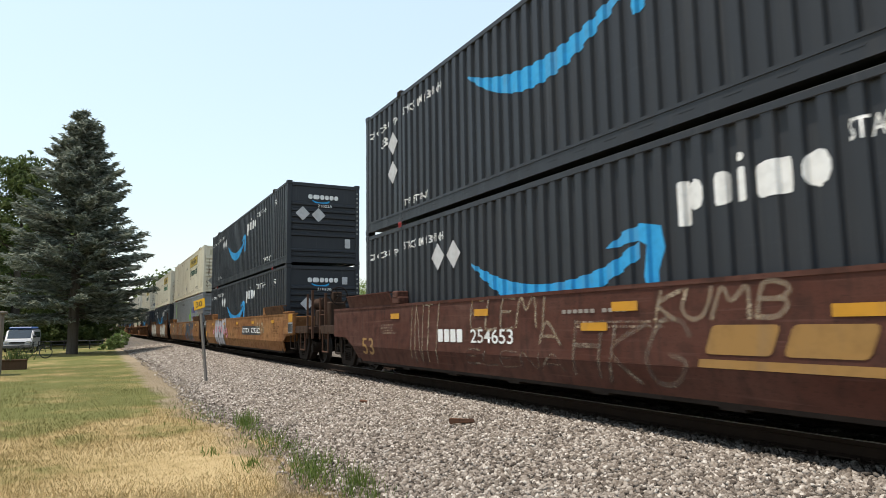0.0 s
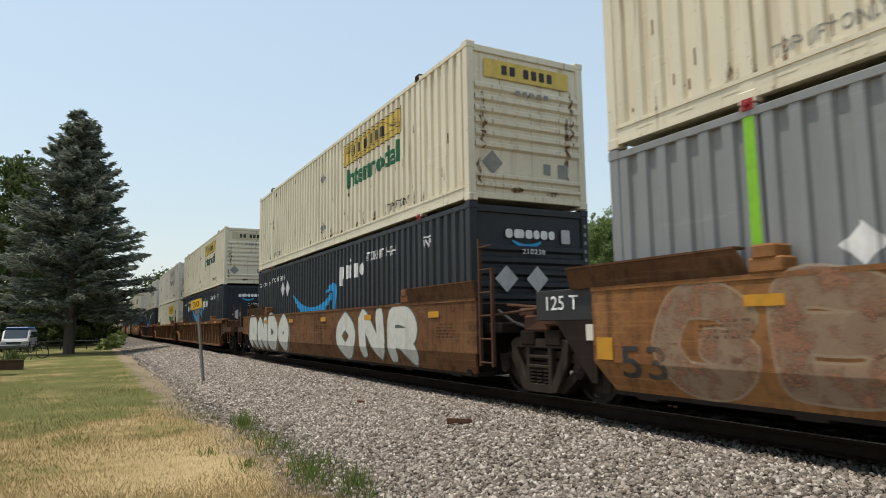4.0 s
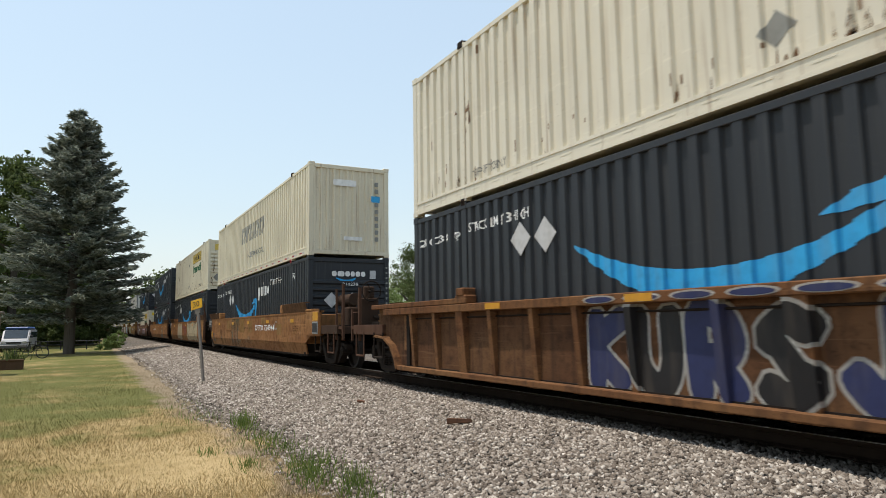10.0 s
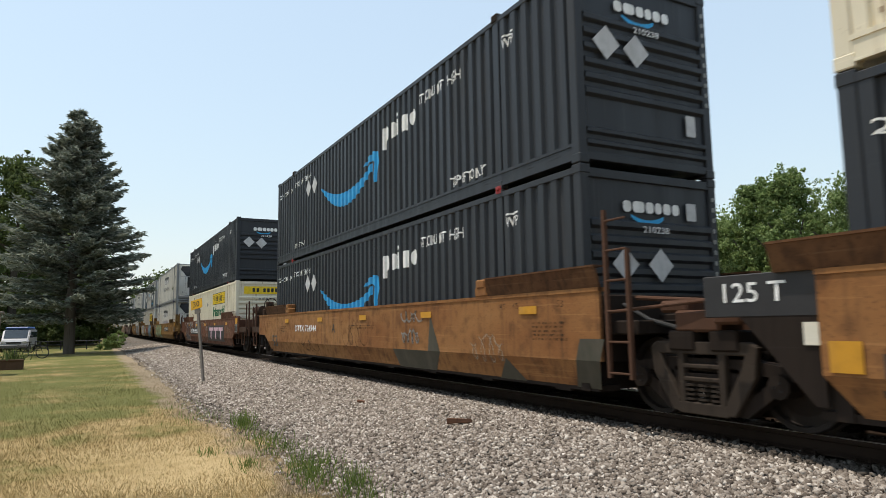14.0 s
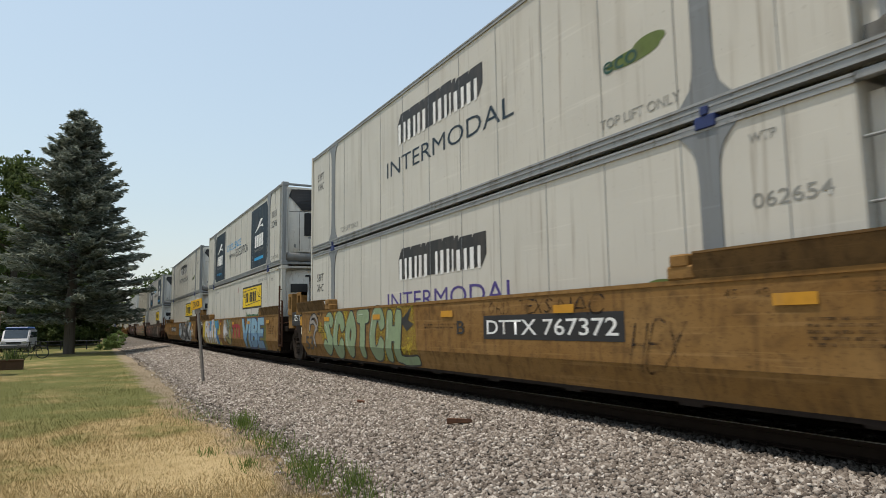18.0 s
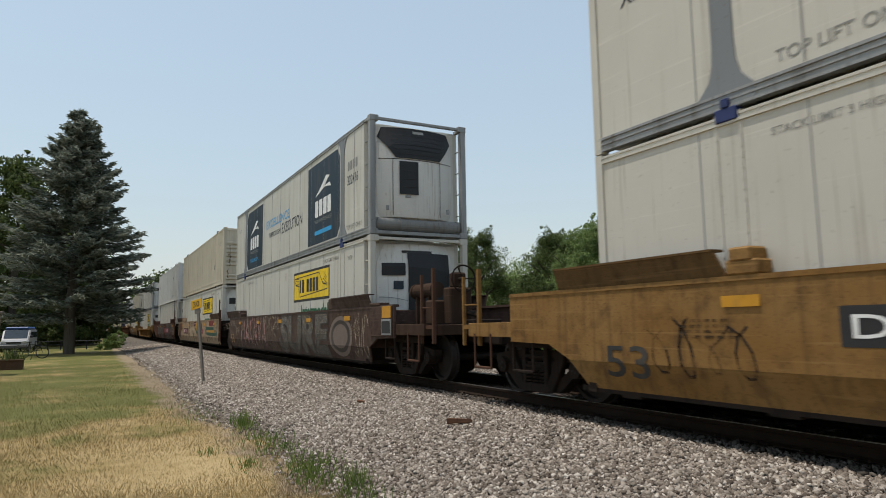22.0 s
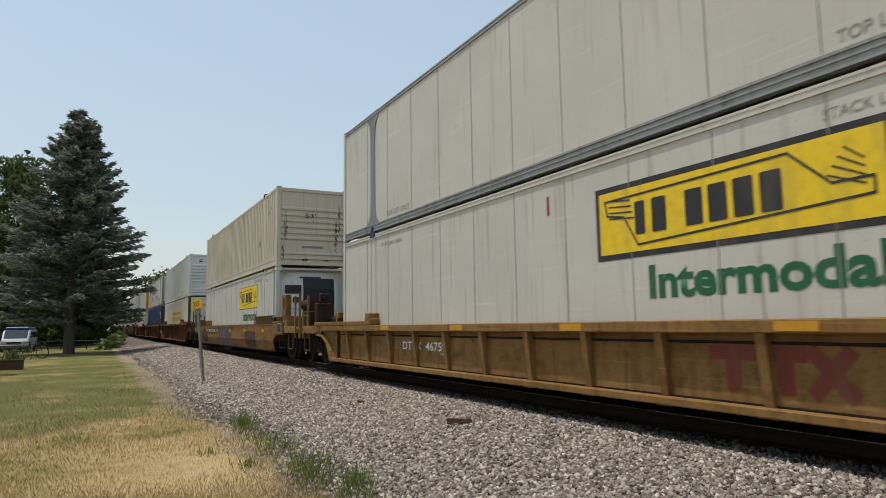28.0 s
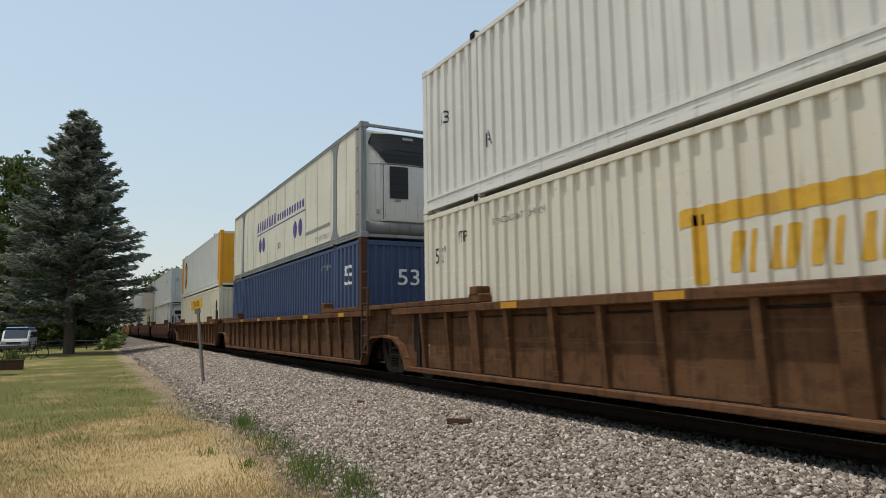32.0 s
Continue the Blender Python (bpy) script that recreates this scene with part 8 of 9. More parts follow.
def on_bed(x, rng):
    e = edge(x)
    y = e - 0.3 + (6.0 - e) * rng.random()
    if y < e + 0.5 and rng.random() < 0.95 * ((e + 0.5 - y) / 0.8) ** 0.5:
        return None
    return y, max(bed(x, y), GRASS)


def between(x, rng):
    y = 5.6 + 2.7 * rng.random()
    if abs(abs(y - MID) - 0.755) < 0.1:
        return None
    return y, -0.2 + (0.03 if abs(y - MID) > 1.0 else 0.0)


def beyond(x, rng):
    y = 8.4 + 5.0 * rng.random()
    return y, bed(x, y)


LOOSE = loose_material()
# oil and brake dust on the stones between the rails; train's shade painted in too
SHADED_OILY = loose_material("shaded_oily_stone", 0.17)
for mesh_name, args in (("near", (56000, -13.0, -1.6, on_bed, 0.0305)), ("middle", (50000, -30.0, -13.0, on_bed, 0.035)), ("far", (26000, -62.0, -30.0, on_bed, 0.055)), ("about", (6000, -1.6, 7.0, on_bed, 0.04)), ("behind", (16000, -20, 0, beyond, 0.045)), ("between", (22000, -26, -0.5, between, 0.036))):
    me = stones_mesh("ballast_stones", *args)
    me.materials.append(LOOSE if mesh_name != "between" else SHADED_OILY)
    tagged(new("ballast_stones", me), "loose angular grey-pink ballast stones", "stones", kind="stuff")

# track
TIE = paint("weathered_tie_wood", (0.11, 0.088, 0.07), (0.05, 0.04, 0.035), 0.5, 0.9, 0.45)
RAIL = paint("rusty_rail", (0.026, 0.017, 0.012), (0.02, 0.014, 0.011), 0.5, 0.8, 0.45)
track = empty("railway_track", pose(0, 0, 0))
tagged(track, "single railway track with rusty rails on worn wooden ties", "track", kind="structure")
RAIL_AT = (MID - 0.755, MID + 0.755)
for y in RAIL_AT:
    bm = bmesh.new()
    prism(bm, [(y - 0.07, -0.17), (y + 0.07, -0.17), (y + 0.07, -0.155), (y + 0.012, -0.135), (y + 0.012, -0.05), (y + 0.036, -0.04), (y + 0.036, -0.004), (y + 0.028, 0.0), (y - 0.028, 0.0), (y - 0.036, -0.004), (y - 0.036, -0.04), (y - 0.012, -0.05), (y - 0.012, -0.135), (y - 0.07, -0.155)], -700, 500, axis="x")
    part("rail", bm, RAIL, track)
    part("running_surface", boxes((-700, 500, y - 0.026, y + 0.026, 0.0005, 0.003)), TREAD, track, "bright worn rail top")
bm = boxes((-0.115, 0.115, -1.3, 1.3, -0.36, -0.175), bevel=0.012)
tie_mesh = bpy.data.meshes.new("tie")
bm.to_mesh(tie_mesh)
bm.free()
tie_mesh.materials.append(TIE)
bm = bmesh.new()
for y in (-0.755, 0.755):
    box(bm, -0.09, 0.09, y - 0.18, y + 0.18, -0.178, -0.16)
    for a in (-0.06, 0.06):
        for b in (-0.11, 0.11):
            box(bm, a - 0.012, a + 0.012, y + b - 0.012, y + b + 0.012, -0.165, -0.135)
plate_mesh = bpy.data.meshes.new("tie_plates")
bm.to_mesh(plate_mesh)
bm.free()
plate_mesh.materials.append(RAIL)
rnd = random.Random(11)
for i in range(110):
    x = 1.0 - 0.5 * i
    o = new("tie", tie_mesh)
    o.parent = track
    o.matrix_basis = Matrix.Translation((x + rnd.uniform(-0.03, 0.03), MID + rnd.uniform(-0.06, 0.06), rnd.uniform(-0.01, 0.012))) @ Matrix.Rotation(rnd.uniform(-0.02, 0.02), 4, "Z")
    p = new("tie_plate", plate_mesh)
    p.parent = track
    p.matrix_basis = Matrix.Translation((x, MID, 0))
bm = bmesh.new()
for i in range(400):
    x = -54.0 - 0.5 * i
    box(bm, x - 0.115, x + 0.115, MID - 1.3, MID + 1.3, -0.36, -0.175)
tagged(part("distant_ties", bm, TIE, track), kind="stuff")

# ---- grass ----


def quads_mesh(name, V):
    """A mesh of separate four-cornered faces from an array (n, 4, 3)."""
    me = bpy.data.meshes.new(name)
    n = len(V)
    me.vertices.add(n * 4)
    me.vertices.foreach_set("co", V.reshape(-1))
    me.loops.add(n * 4)
    me.loops.foreach_set("vertex_index", np.arange(n * 4))
    me.polygons.add(n)
    me.polygons.foreach_set("loop_start", np.arange(0, n * 4, 4))
    me.update(calc_edges=True)
    return me


def blades(rng, at, height, width, lean):
    n = len(at)
    a = rng.uniform(0, math.tau, n)
    d = np.stack([np.cos(a), np.sin(a), np.zeros(n)], 1)
    h = height * rng.uniform(0.5, 1.3, (n, 1))
    l = lean * rng.uniform(0.2, 1.2, (n, 1)) * h
    b = rng.uniform(0, math.tau, n)
    w = np.stack([np.cos(b), np.sin(b), np.zeros(n)], 1) * width / 2
    up = np.array([0, 0, 1.0])
    return np.stack([at - w, at + w, at + w * 0.25 + d * l + up * h, at - w * 0.25 + d * l + up * h], 1)


def grass_material():
    m, nd, lk, b = shader("grass_blades", 0.8, 0, 0.15)
    co = nd.new("ShaderNodeTexCoord").outputs["Object"]
    c = lawn_colour(nd, lk, co)
    isl = nd.new("ShaderNodeNewGeometry").outputs["Random Per Island"]
    c = mix(nd, lk, ramp(nd, lk, isl, [(0.0, 0.0), (1.0, 0.36)]), c, (0.27, 0.24, 0.09))
    lk.new(c, b.inputs["Base Color"])
    return m


BLADES = grass_material()
rng = np.random.default_rng(3)
pts = []
while len(pts) < 120000:
    r = 5.0 + 31.0 * rng.random() ** 2.2
    a = rng.uniform(-0.14, 0.47)
    x, y = -r * math.cos(a), r * math.sin(a)
    if y < edge(x) + 0.1:
        pts.append((x, y, GRASS - 0.005))
while len(pts) < 210000:
    r, a = 11.0 * rng.random() ** 0.55, rng.uniform(0, math.tau)
    x, y = r * math.cos(a), r * math.sin(a)
    if y < edge(x) + 0.1 and not (x < -4.8 and -0.14 < math.atan2(y, -x) < 0.47):
        pts.append((x, y, GRASS - 0.005))
at = np.array(pts)
me = quads_mesh("grass_blades", blades(rng, at, 0.042, 0.0075, 0.8))
me.materials.append(BLADES)
tagged(new("grass", me), "short mown grass, green and straw-dry blades", "grass", kind="stuff")


def leaf_material(name, a, b_, c_):
    m, nd, lk, b = shader(name, 0.65, 0, 0.25)
    isl = nd.new("ShaderNodeNewGeometry").outputs["Random Per Island"]
    col = ramp(nd, lk, isl, [(0.0, a), (0.5, b_), (1.0, c_)])
    lk.new(col, b.inputs["Base Color"])
    t = nd.new("ShaderNodeBsdfTranslucent")
    lk.new(col, t.inputs["Color"])
    mx = nd.new("ShaderNodeMixShader")
    mx.inputs[0].default_value = 0.45
    lk.new(b.outputs[0], mx.inputs[1])
    lk.new(t.outputs[0], mx.inputs[2])
    lk.new(mx.outputs[0], nd["Material Output"].inputs["Surface"])
    return m


WEED = leaf_material("weed_blades", (0.07, 0.12, 0.022), (0.125, 0.18, 0.04), (0.21, 0.25, 0.07))
for k, (x, y, n, h, s) in enumerate([(-11.6, 2.35, 260, 0.26, 0.16), (-11.0, 2.3, 120, 0.16, 0.2), (-12.9, 1.9, 200, 0.13, 0.5), (-9.9, 2.25, 220, 0.17, 0.3), (-8.9, 2.3, 260, 0.16, 0.35), (-7.6, 2.35, 260, 0.22, 0.22), (-7.0, 2.2, 280, 0.2, 0.25), (-6.5, 2.45, 140, 0.26, 0.1), (-6.1, 2.35, 200, 0.16, 0.22), (-14.8, 1.7, 160, 0.1, 0.6), (-8.1, 1.7, 120, 0.13, 0.15), (-9.2, 1.4, 90, 0.1, 0.15)]):
    at = np.stack([x + rng.normal(0, s, n), y + rng.normal(0, s * 0.6, n), np.full(n, GRASS)], 1)
    me = quads_mesh("weed_tuft", blades(rng, at[:int(n * 0.6)], h * 0.85, 0.013, 0.55))
    me.materials.append(WEED)
    tagged(new("weed_tuft", me), "green tuft of tall grass at the ballast's edge", "grass tuft", kind="stuff")

# ---- trees ----
BARK = paint("grey_brown_bark", (0.10, 0.085, 0.07), (0.03, 0.025, 0.02), 0.6, 0.95, 0.45)
LEAF_DARK = leaf_material("dark_leaves", (0.045, 0.065, 0.02), (0.08, 0.11, 0.033), (0.135, 0.17, 0.058))
LEAF_LIGHT = leaf_material("light_leaves", (0.095, 0.145, 0.042), (0.17, 0.235, 0.075), (0.27, 0.34, 0.13))
NEEDLE = leaf_material("blue_green_needles", (0.08, 0.10, 0.076), (0.16, 0.182, 0.145), (0.30, 0.32, 0.265))


def limb_bm(bm, p, q, r0, r1, n=7):
    p, q = Vector(p), Vector(q)
    m = Matrix.Translation((p + q) / 2) @ (q - p).to_track_quat("Z", "Y").to_matrix().to_4x4()
    bmesh.ops.create_cone(bm, cap_ends=True, segments=n, radius1=r0, radius2=r1, depth=(q - p).length, matrix=m)


def leaf_cards(rng, centres, radii, per, size):
    c = np.repeat(centres, per, 0)
    r = np.repeat(radii, per)[:, None]
    n = len(c)
    d = rng.normal(size=(n, 3))
    d /= np.linalg.norm(d, axis=1)[:, None]
    p = c + d * r * rng.uniform(0.35, 1.0, (n, 1)) * (1.0, 1.0, 0.75)
    u = rng.normal(size=(n, 3))
    u /= np.linalg.norm(u, axis=1)[:, None]
    v = np.cross(u, d + rng.normal(0, 0.5, (n, 3)))
    v /= np.linalg.norm(v, axis=1)[:, None] + 1e-9
    s = size * rng.uniform(0.5, 1.3, (n, 1))
    return np.stack([p - u * s, p - v * s * 0.55, p + u * s, p + v * s * 0.55], 1)


def tree(x, y, height, radius, leaf, label, seed, clumps=42, per=90, size=0.16, low=0.25, trunk=True, name="tree"):
    rng = np.random.default_rng(seed)
    t = empty(name, pose(x, y, GRASS - 0.05))
    tagged(t, label, name.replace("_", " "), "trees and shrubs")
    if trunk:
        bm = bmesh.new()
        limb_bm(bm, (0, 0, 0), (0.1, 0, height * 0.45), radius * 0.07 + 0.05, radius * 0.05)
        limb_bm(bm, (0.1, 0, height * 0.45), (0, 0.15, height * 0.85), radius * 0.05, 0.03)
        for k in range(7):
            a = k * 2.4 + seed
            z = height * rng.uniform(0.3, 0.6)
            limb_bm(bm, (0.06, 0, z), (radius * 0.7 * math.cos(a), radius * 0.7 * math.sin(a), z + height * 0.22), radius * 0.03, 0.02, 5)
        part("trunk", bm, BARK, t)
    cs, rs = [], []
    for i in range(clumps):
        f = rng.random()
        z = height * (low + (1 - low) * f)
        env = radius * (math.sin(math.pi * min(0.97, 0.12 + 0.83 * f)) ** 0.7) * rng.uniform(0.55, 1.08)
        a = rng.uniform(0, math.tau)
        rr = env * rng.uniform(0.15, 1.0) ** 0.6
        cs.append((rr * math.cos(a), rr * math.sin(a), z - 0.1 * height * (rr / radius) ** 2))
        rs.append(radius * rng.uniform(0.10, 0.24))
    cards = leaf_cards(rng, np.array(cs), np.array(rs), per, size)
    # thin sprigs break the outline
    sprigs = np.array(cs)[rng.integers(0, clumps, clumps)] * (1.13, 1.13, 1.06) + rng.normal(0, radius * 0.08, (clumps, 3))
    cards = np.concatenate([cards, leaf_cards(rng, sprigs, radius * rng.uniform(0.04, 0.12, clumps), max(8, per // 5), size)])
    me = quads_mesh("crown", cards)
    me.materials.append(leaf)
    part("crown", me, None, t)
    return t


def spruce(x, y, height, radius, seed):
    rng = np.random.default_rng(seed)
    t = empty("spruce_tree", pose(x, y, GRASS - 0.05))
    tagged(t, "tall blue-green spruce with layered drooping boughs and bare lower trunk", "spruce tree", "trees and shrubs")
    bm = bmesh.new()
    limb_bm(bm, (0, 0, 0), (0, 0, height * 0.3), 0.36, 0.29, 14)
    limb_bm(bm, (0, 0, height * 0.3), (0, 0, height * 0.97), 0.29, 0.03, 10)
    part("trunk", bm, BARK, t)
    quads = []
    boughs = bmesh.new()
    z = 2.6
    while z < height - 0.15:
        f = (z - 2.6) / (height - 2.6)
        R = radius * (1 - f) ** 0.76 * (0.72 + 0.28 * min(1, f * 8)) + 0.08
        for k in range(rng.integers(7, 10) if f < 0.85 else 5):
            a = rng.uniform(0, math.tau)
            L = R * rng.uniform(0.68, 1.1)
            droop = -0.22 + 0.75 * f
            if L > 1.2:
                limb_bm(boughs, (0, 0, z), (0.85 * L * math.cos(a), 0.85 * L * math.sin(a), z + L * droop * 0.5), 0.03, 0.01, 4)
            n = int(20 + L * 38)
            s = rng.uniform(0.12, 1.0, n) ** 0.7
            side = rng.normal(0, 0.2, n) * (0.25 + L * 0.4 * s * (1.15 - s)) * 1.4
            px = s * L * math.cos(a) - side * math.sin(a)
            py = s * L * math.sin(a) + side * math.cos(a)
            pz = z + L * (droop * s + 0.16 * s * s) - abs(side) * 0.2 + rng.normal(0, 0.06, n)
            c = np.stack([px, py, pz], 1)
            aa = a + rng.normal(0, 0.65, n)
            u = np.stack([np.cos(aa), np.sin(aa), rng.normal(0.05, 0.35, n)], 1)
            w = np.cross(u, rng.normal(size=(n, 3)))
            w /= np.linalg.norm(w, axis=1)[:, None] + 1e-9
            ln = rng.uniform(0.14, 0.34, (n, 1))
            quads.append(np.stack([c - u * ln, c - w * 0.055, c + u * ln, c + w * 0.055], 1))
        z += 0.20 + 0.12 * (1 - f)
    tagged(part("bough_wood", boughs, BARK, t), kind="stuff")
    me = quads_mesh("needles", np.concatenate(quads))
    me.materials.append(NEEDLE)
    part("needles", me, None, t)


spruce(-52.2, -1.35, 17.3, 5.6, 4)
LIGHT_TREE, DARK_TREE = "light green leafy tree beyond the track", "dark green leafy tree in dense summer leaf"
for k, (x, y, h, r, light) in enumerate([(-62, 30, 9.5, 4, 0), (-54, 29, 9.0, 3.8, 0), (-47, 27, 9, 3.5, 0), (-41, 25, 8.2, 3.0, 0), (-34.5, 27, 7.4, 3.0, 0), (-29.5, 25, 6.9, 2.6, 1), (-26, 24, 7.0, 2.5, 1), (-22.8, 24.5, 6.3, 2.5, 1), (-19.6, 24, 6.1, 2.4, 1), (-17.3, 23.8, 7.1, 1.7, 1), (-15.5, 23.5, 7.3, 1.9, 1), (-13.1, 24, 6.2, 2.6, 1), (-10.2, 24, 5.9, 2.8, 1), (-6.5, 25, 5.6, 3, 1)]):
    tree(x, y, h, r, LEAF_LIGHT if light else LEAF_DARK, LIGHT_TREE if light else DARK_TREE, 30 + k, 260, 170, 0.062, 0.03)
for k, x in enumerate(np.arange(-70, 2, 3.6)):
    tree(x, 19.5 + 1.5 * math.sin(k * 2.1), 3.3 + 0.7 * math.sin(k * 1.7), 2.3, LEAF_LIGHT if k % 3 else LEAF_DARK, "low green shrub along the far side of the track", 60 + k, 50, 150, 0.066, 0.02, False, "shrub")
for k, x in enumerate(np.arange(-30, 2, 2.6)):
    tree(x, 15.6 + 0.6 * math.sin(k * 2.7), 1.5 + 0.4 * math.sin(k * 1.3), 1.5, LEAF_LIGHT, "low green shrub along the far side of the track", 160 + k, 26, 110, 0.066, 0.02, False, "shrub")
# trees on the lawn's far side and along the line
for k, (x, y, h, r) in enumerate([(-72, -6.6, 17.0, 5.6), (-79, -2.2, 12, 5.0), (-84, -1.0, 8.5, 4.0), (-92, -9, 14, 6), (-90, -16, 17, 7), (-100, -2.0, 10, 4.5), (-112, -6, 13, 6), (-120, 0.0, 9, 4.0), (-76, -16, 14, 5), (-135, -3, 12, 5.5)]):
    tree(x, y, h, r, LEAF_DARK, "dark green leafy tree in dense summer leaf", 90 + k, 210 if k < 3 else 90, 130, 0.17 if k < 3 else 0.24, 0.03)
for k, x in enumerate(np.arange(-66, -120, -4.2)):
    tree(x, -9 + 6.5 * ((-x - 66) / 54) + 1.2 * math.sin(k * 2.3), 3.4 + 0.8 * math.sin(k * 1.9), 2.4, LEAF_DARK, "dark shrub in the shade of the trees", 110 + k, 26, 130, 0.16, 0.02, False, "shrub")
for k, (x, y, h, r) in enumerate([(-63.5, 1.5, 1.2, 1.0), (-66, 2.0, 1.2, 1.0), (-60.5, 0.9, 0.7, 0.7), (-70, 2.2, 1.4, 1.2)]):
    tree(x, y, h, r, LEAF_LIGHT, "bright green bush beside the ballast", 130 + k, 16, 90, 0.11, 0.02, False, "shrub")


def woods(name, spots, seed, leaf, size):
    rng = np.random.default_rng(seed)
    cs, rs = [], []
    for x, y, h, r in spots:
        for i in range(16):
            f = rng.random()
            a = rng.uniform(0, math.tau)
            cs.append((x + r * math.cos(a) * rng.random(), y + r * math.sin(a) * rng.random(), GRASS + h * (0.1 + 0.9 * f ** 0.7)))
            rs.append(r * rng.uniform(0.3, 0.5))
    me = quads_mesh(name, leaf_cards(rng, np.array(cs), np.array(rs), 60 if size > 0.2 else 300, size))
    me.materials.append(leaf)
    tagged(new(name, me), "distant dark green woods closing the view", "woods", kind="stuff")


rnd = random.Random(9)
woods("far_woods", [(-150 - 5 * k + rnd.uniform(-4, 4), 16 + 0.1 * k + rnd.uniform(-2, 8), 13 + rnd.uniform(-2, 3), 6) for k in range(40)] + [(-145 - 6 * k, -3 - rnd.uniform(0, 9), 12 + rnd.uniform(-2, 3), 6) for k in range(30)]
      + [(-370 + rnd.uniform(-10, 10), -40 + 5 * k, 17 + rnd.uniform(-3, 3), 7) for k in range(30)], 5, LEAF_DARK, 0.45)
woods("woods_behind_track", [(-140 + 6.5 * k + rnd.uniform(-3, 3), 36 + rnd.uniform(0, 10), 8.5 + rnd.uniform(-1.5, 1.5), 5) for k in range(24)], 6, LEAF_LIGHT, 0.12)
woods("thicket_behind_track", [(-48 + 1.9 * k + rnd.uniform(-0.6, 0.6), 27.5 + rnd.uniform(-1, 2), 5.6 + rnd.uniform(-0.7, 0.7), 2.4) for k in range(27)], 8, LEAF_LIGHT, 0.1)
woods("woods_behind_lawn", [(-105 + rnd.uniform(-6, 6), -14 - 6 * k, 15 + rnd.uniform(-3, 3), 6) for k in range(20)], 7, LEAF_DARK, 0.35)

# ---- speed sign, timber scrap and things on the lawn ----
SIGN_YELLOW = worn("sign_yellow", (0.68, 0.36, 0.01))
POST = paint("galvanised_post", (0.20, 0.18, 0.16), (0.1, 0.07, 0.05), 0.4, 0.6, 0.45)
sign = empty("speed_sign", Matrix.Translation((-20.25, 2.9, -0.42)) @ Matrix.Rotation(radians(27), 4, "Z") @ Matrix.Rotation(radians(-9.5), 4, "Y") @ Matrix.Rotation(radians(0), 4, "X"))
tagged(sign, "small yellow speed board on a leaning grey steel post", "sign")
# local x runs along the board, y away from the viewer
part("post", boxes((-0.045, 0.045, -0.012, 0.0, -0.3, 2.22), (-0.045, -0.032, 0.0, 0.035, -0.3, 2.22), (0.032, 0.045, 0.0, 0.035, -0.3, 2.22)), POST, sign)
part("board", boxes((-0.27, 0.27, -0.03, -0.016, 2.12, 2.40), bevel=0.006), SIGN_YELLOW, sign)
part("bracket", boxes((-0.13, 0.13, -0.016, 0.004, 1.98, 2.14)), POST, sign)
bm = text_bm("30", -0.15, 0.15, 2.18, 2.34)
for v in bm.verts:
    v.co.y = -0.034
part("lettering", bm, W_BLACK, sign)

bm = boxes((-0.165, 0.165, -0.05, 0.05, -0.03, 0.04), bevel=0.012)
for v in bm.verts:
    v.co.z *= 1.0 - 0.9 * max(0.0, v.co.x)
    v.co.y *= 1.0 + 1.2 * min(0.0, v.co.x)
    v.co += 0.03 * noise.noise_vector(v.co * 11)
scrap = part("timber_scrap", bm, paint("red_brown_timber", (0.15, 0.075, 0.045), (0.07, 0.045, 0.035), 0.6, 0.9, 0.45), None)
scrap.matrix_world = pose(-7.95, 4.48, bed(-7.95, 4.48) + 0.06, 0, 2, 74)
tagged(scrap, "short split piece of red-brown timber lying on the ballast", "timber scrap")
bm = boxes((-0.07, 0.07, -0.03, 0.03, -0.02, 0.02), bevel=0.008)
chip = part("timber_chip", bm, MATS["red_brown_timber"], None)
chip.matrix_world = pose(-11.2, 4.3, bed(-11.2, 4.3) + 0.05, 5, 8, 60)
tagged(chip, "small chip of red-brown wood among the ballast stones", "timber scrap")


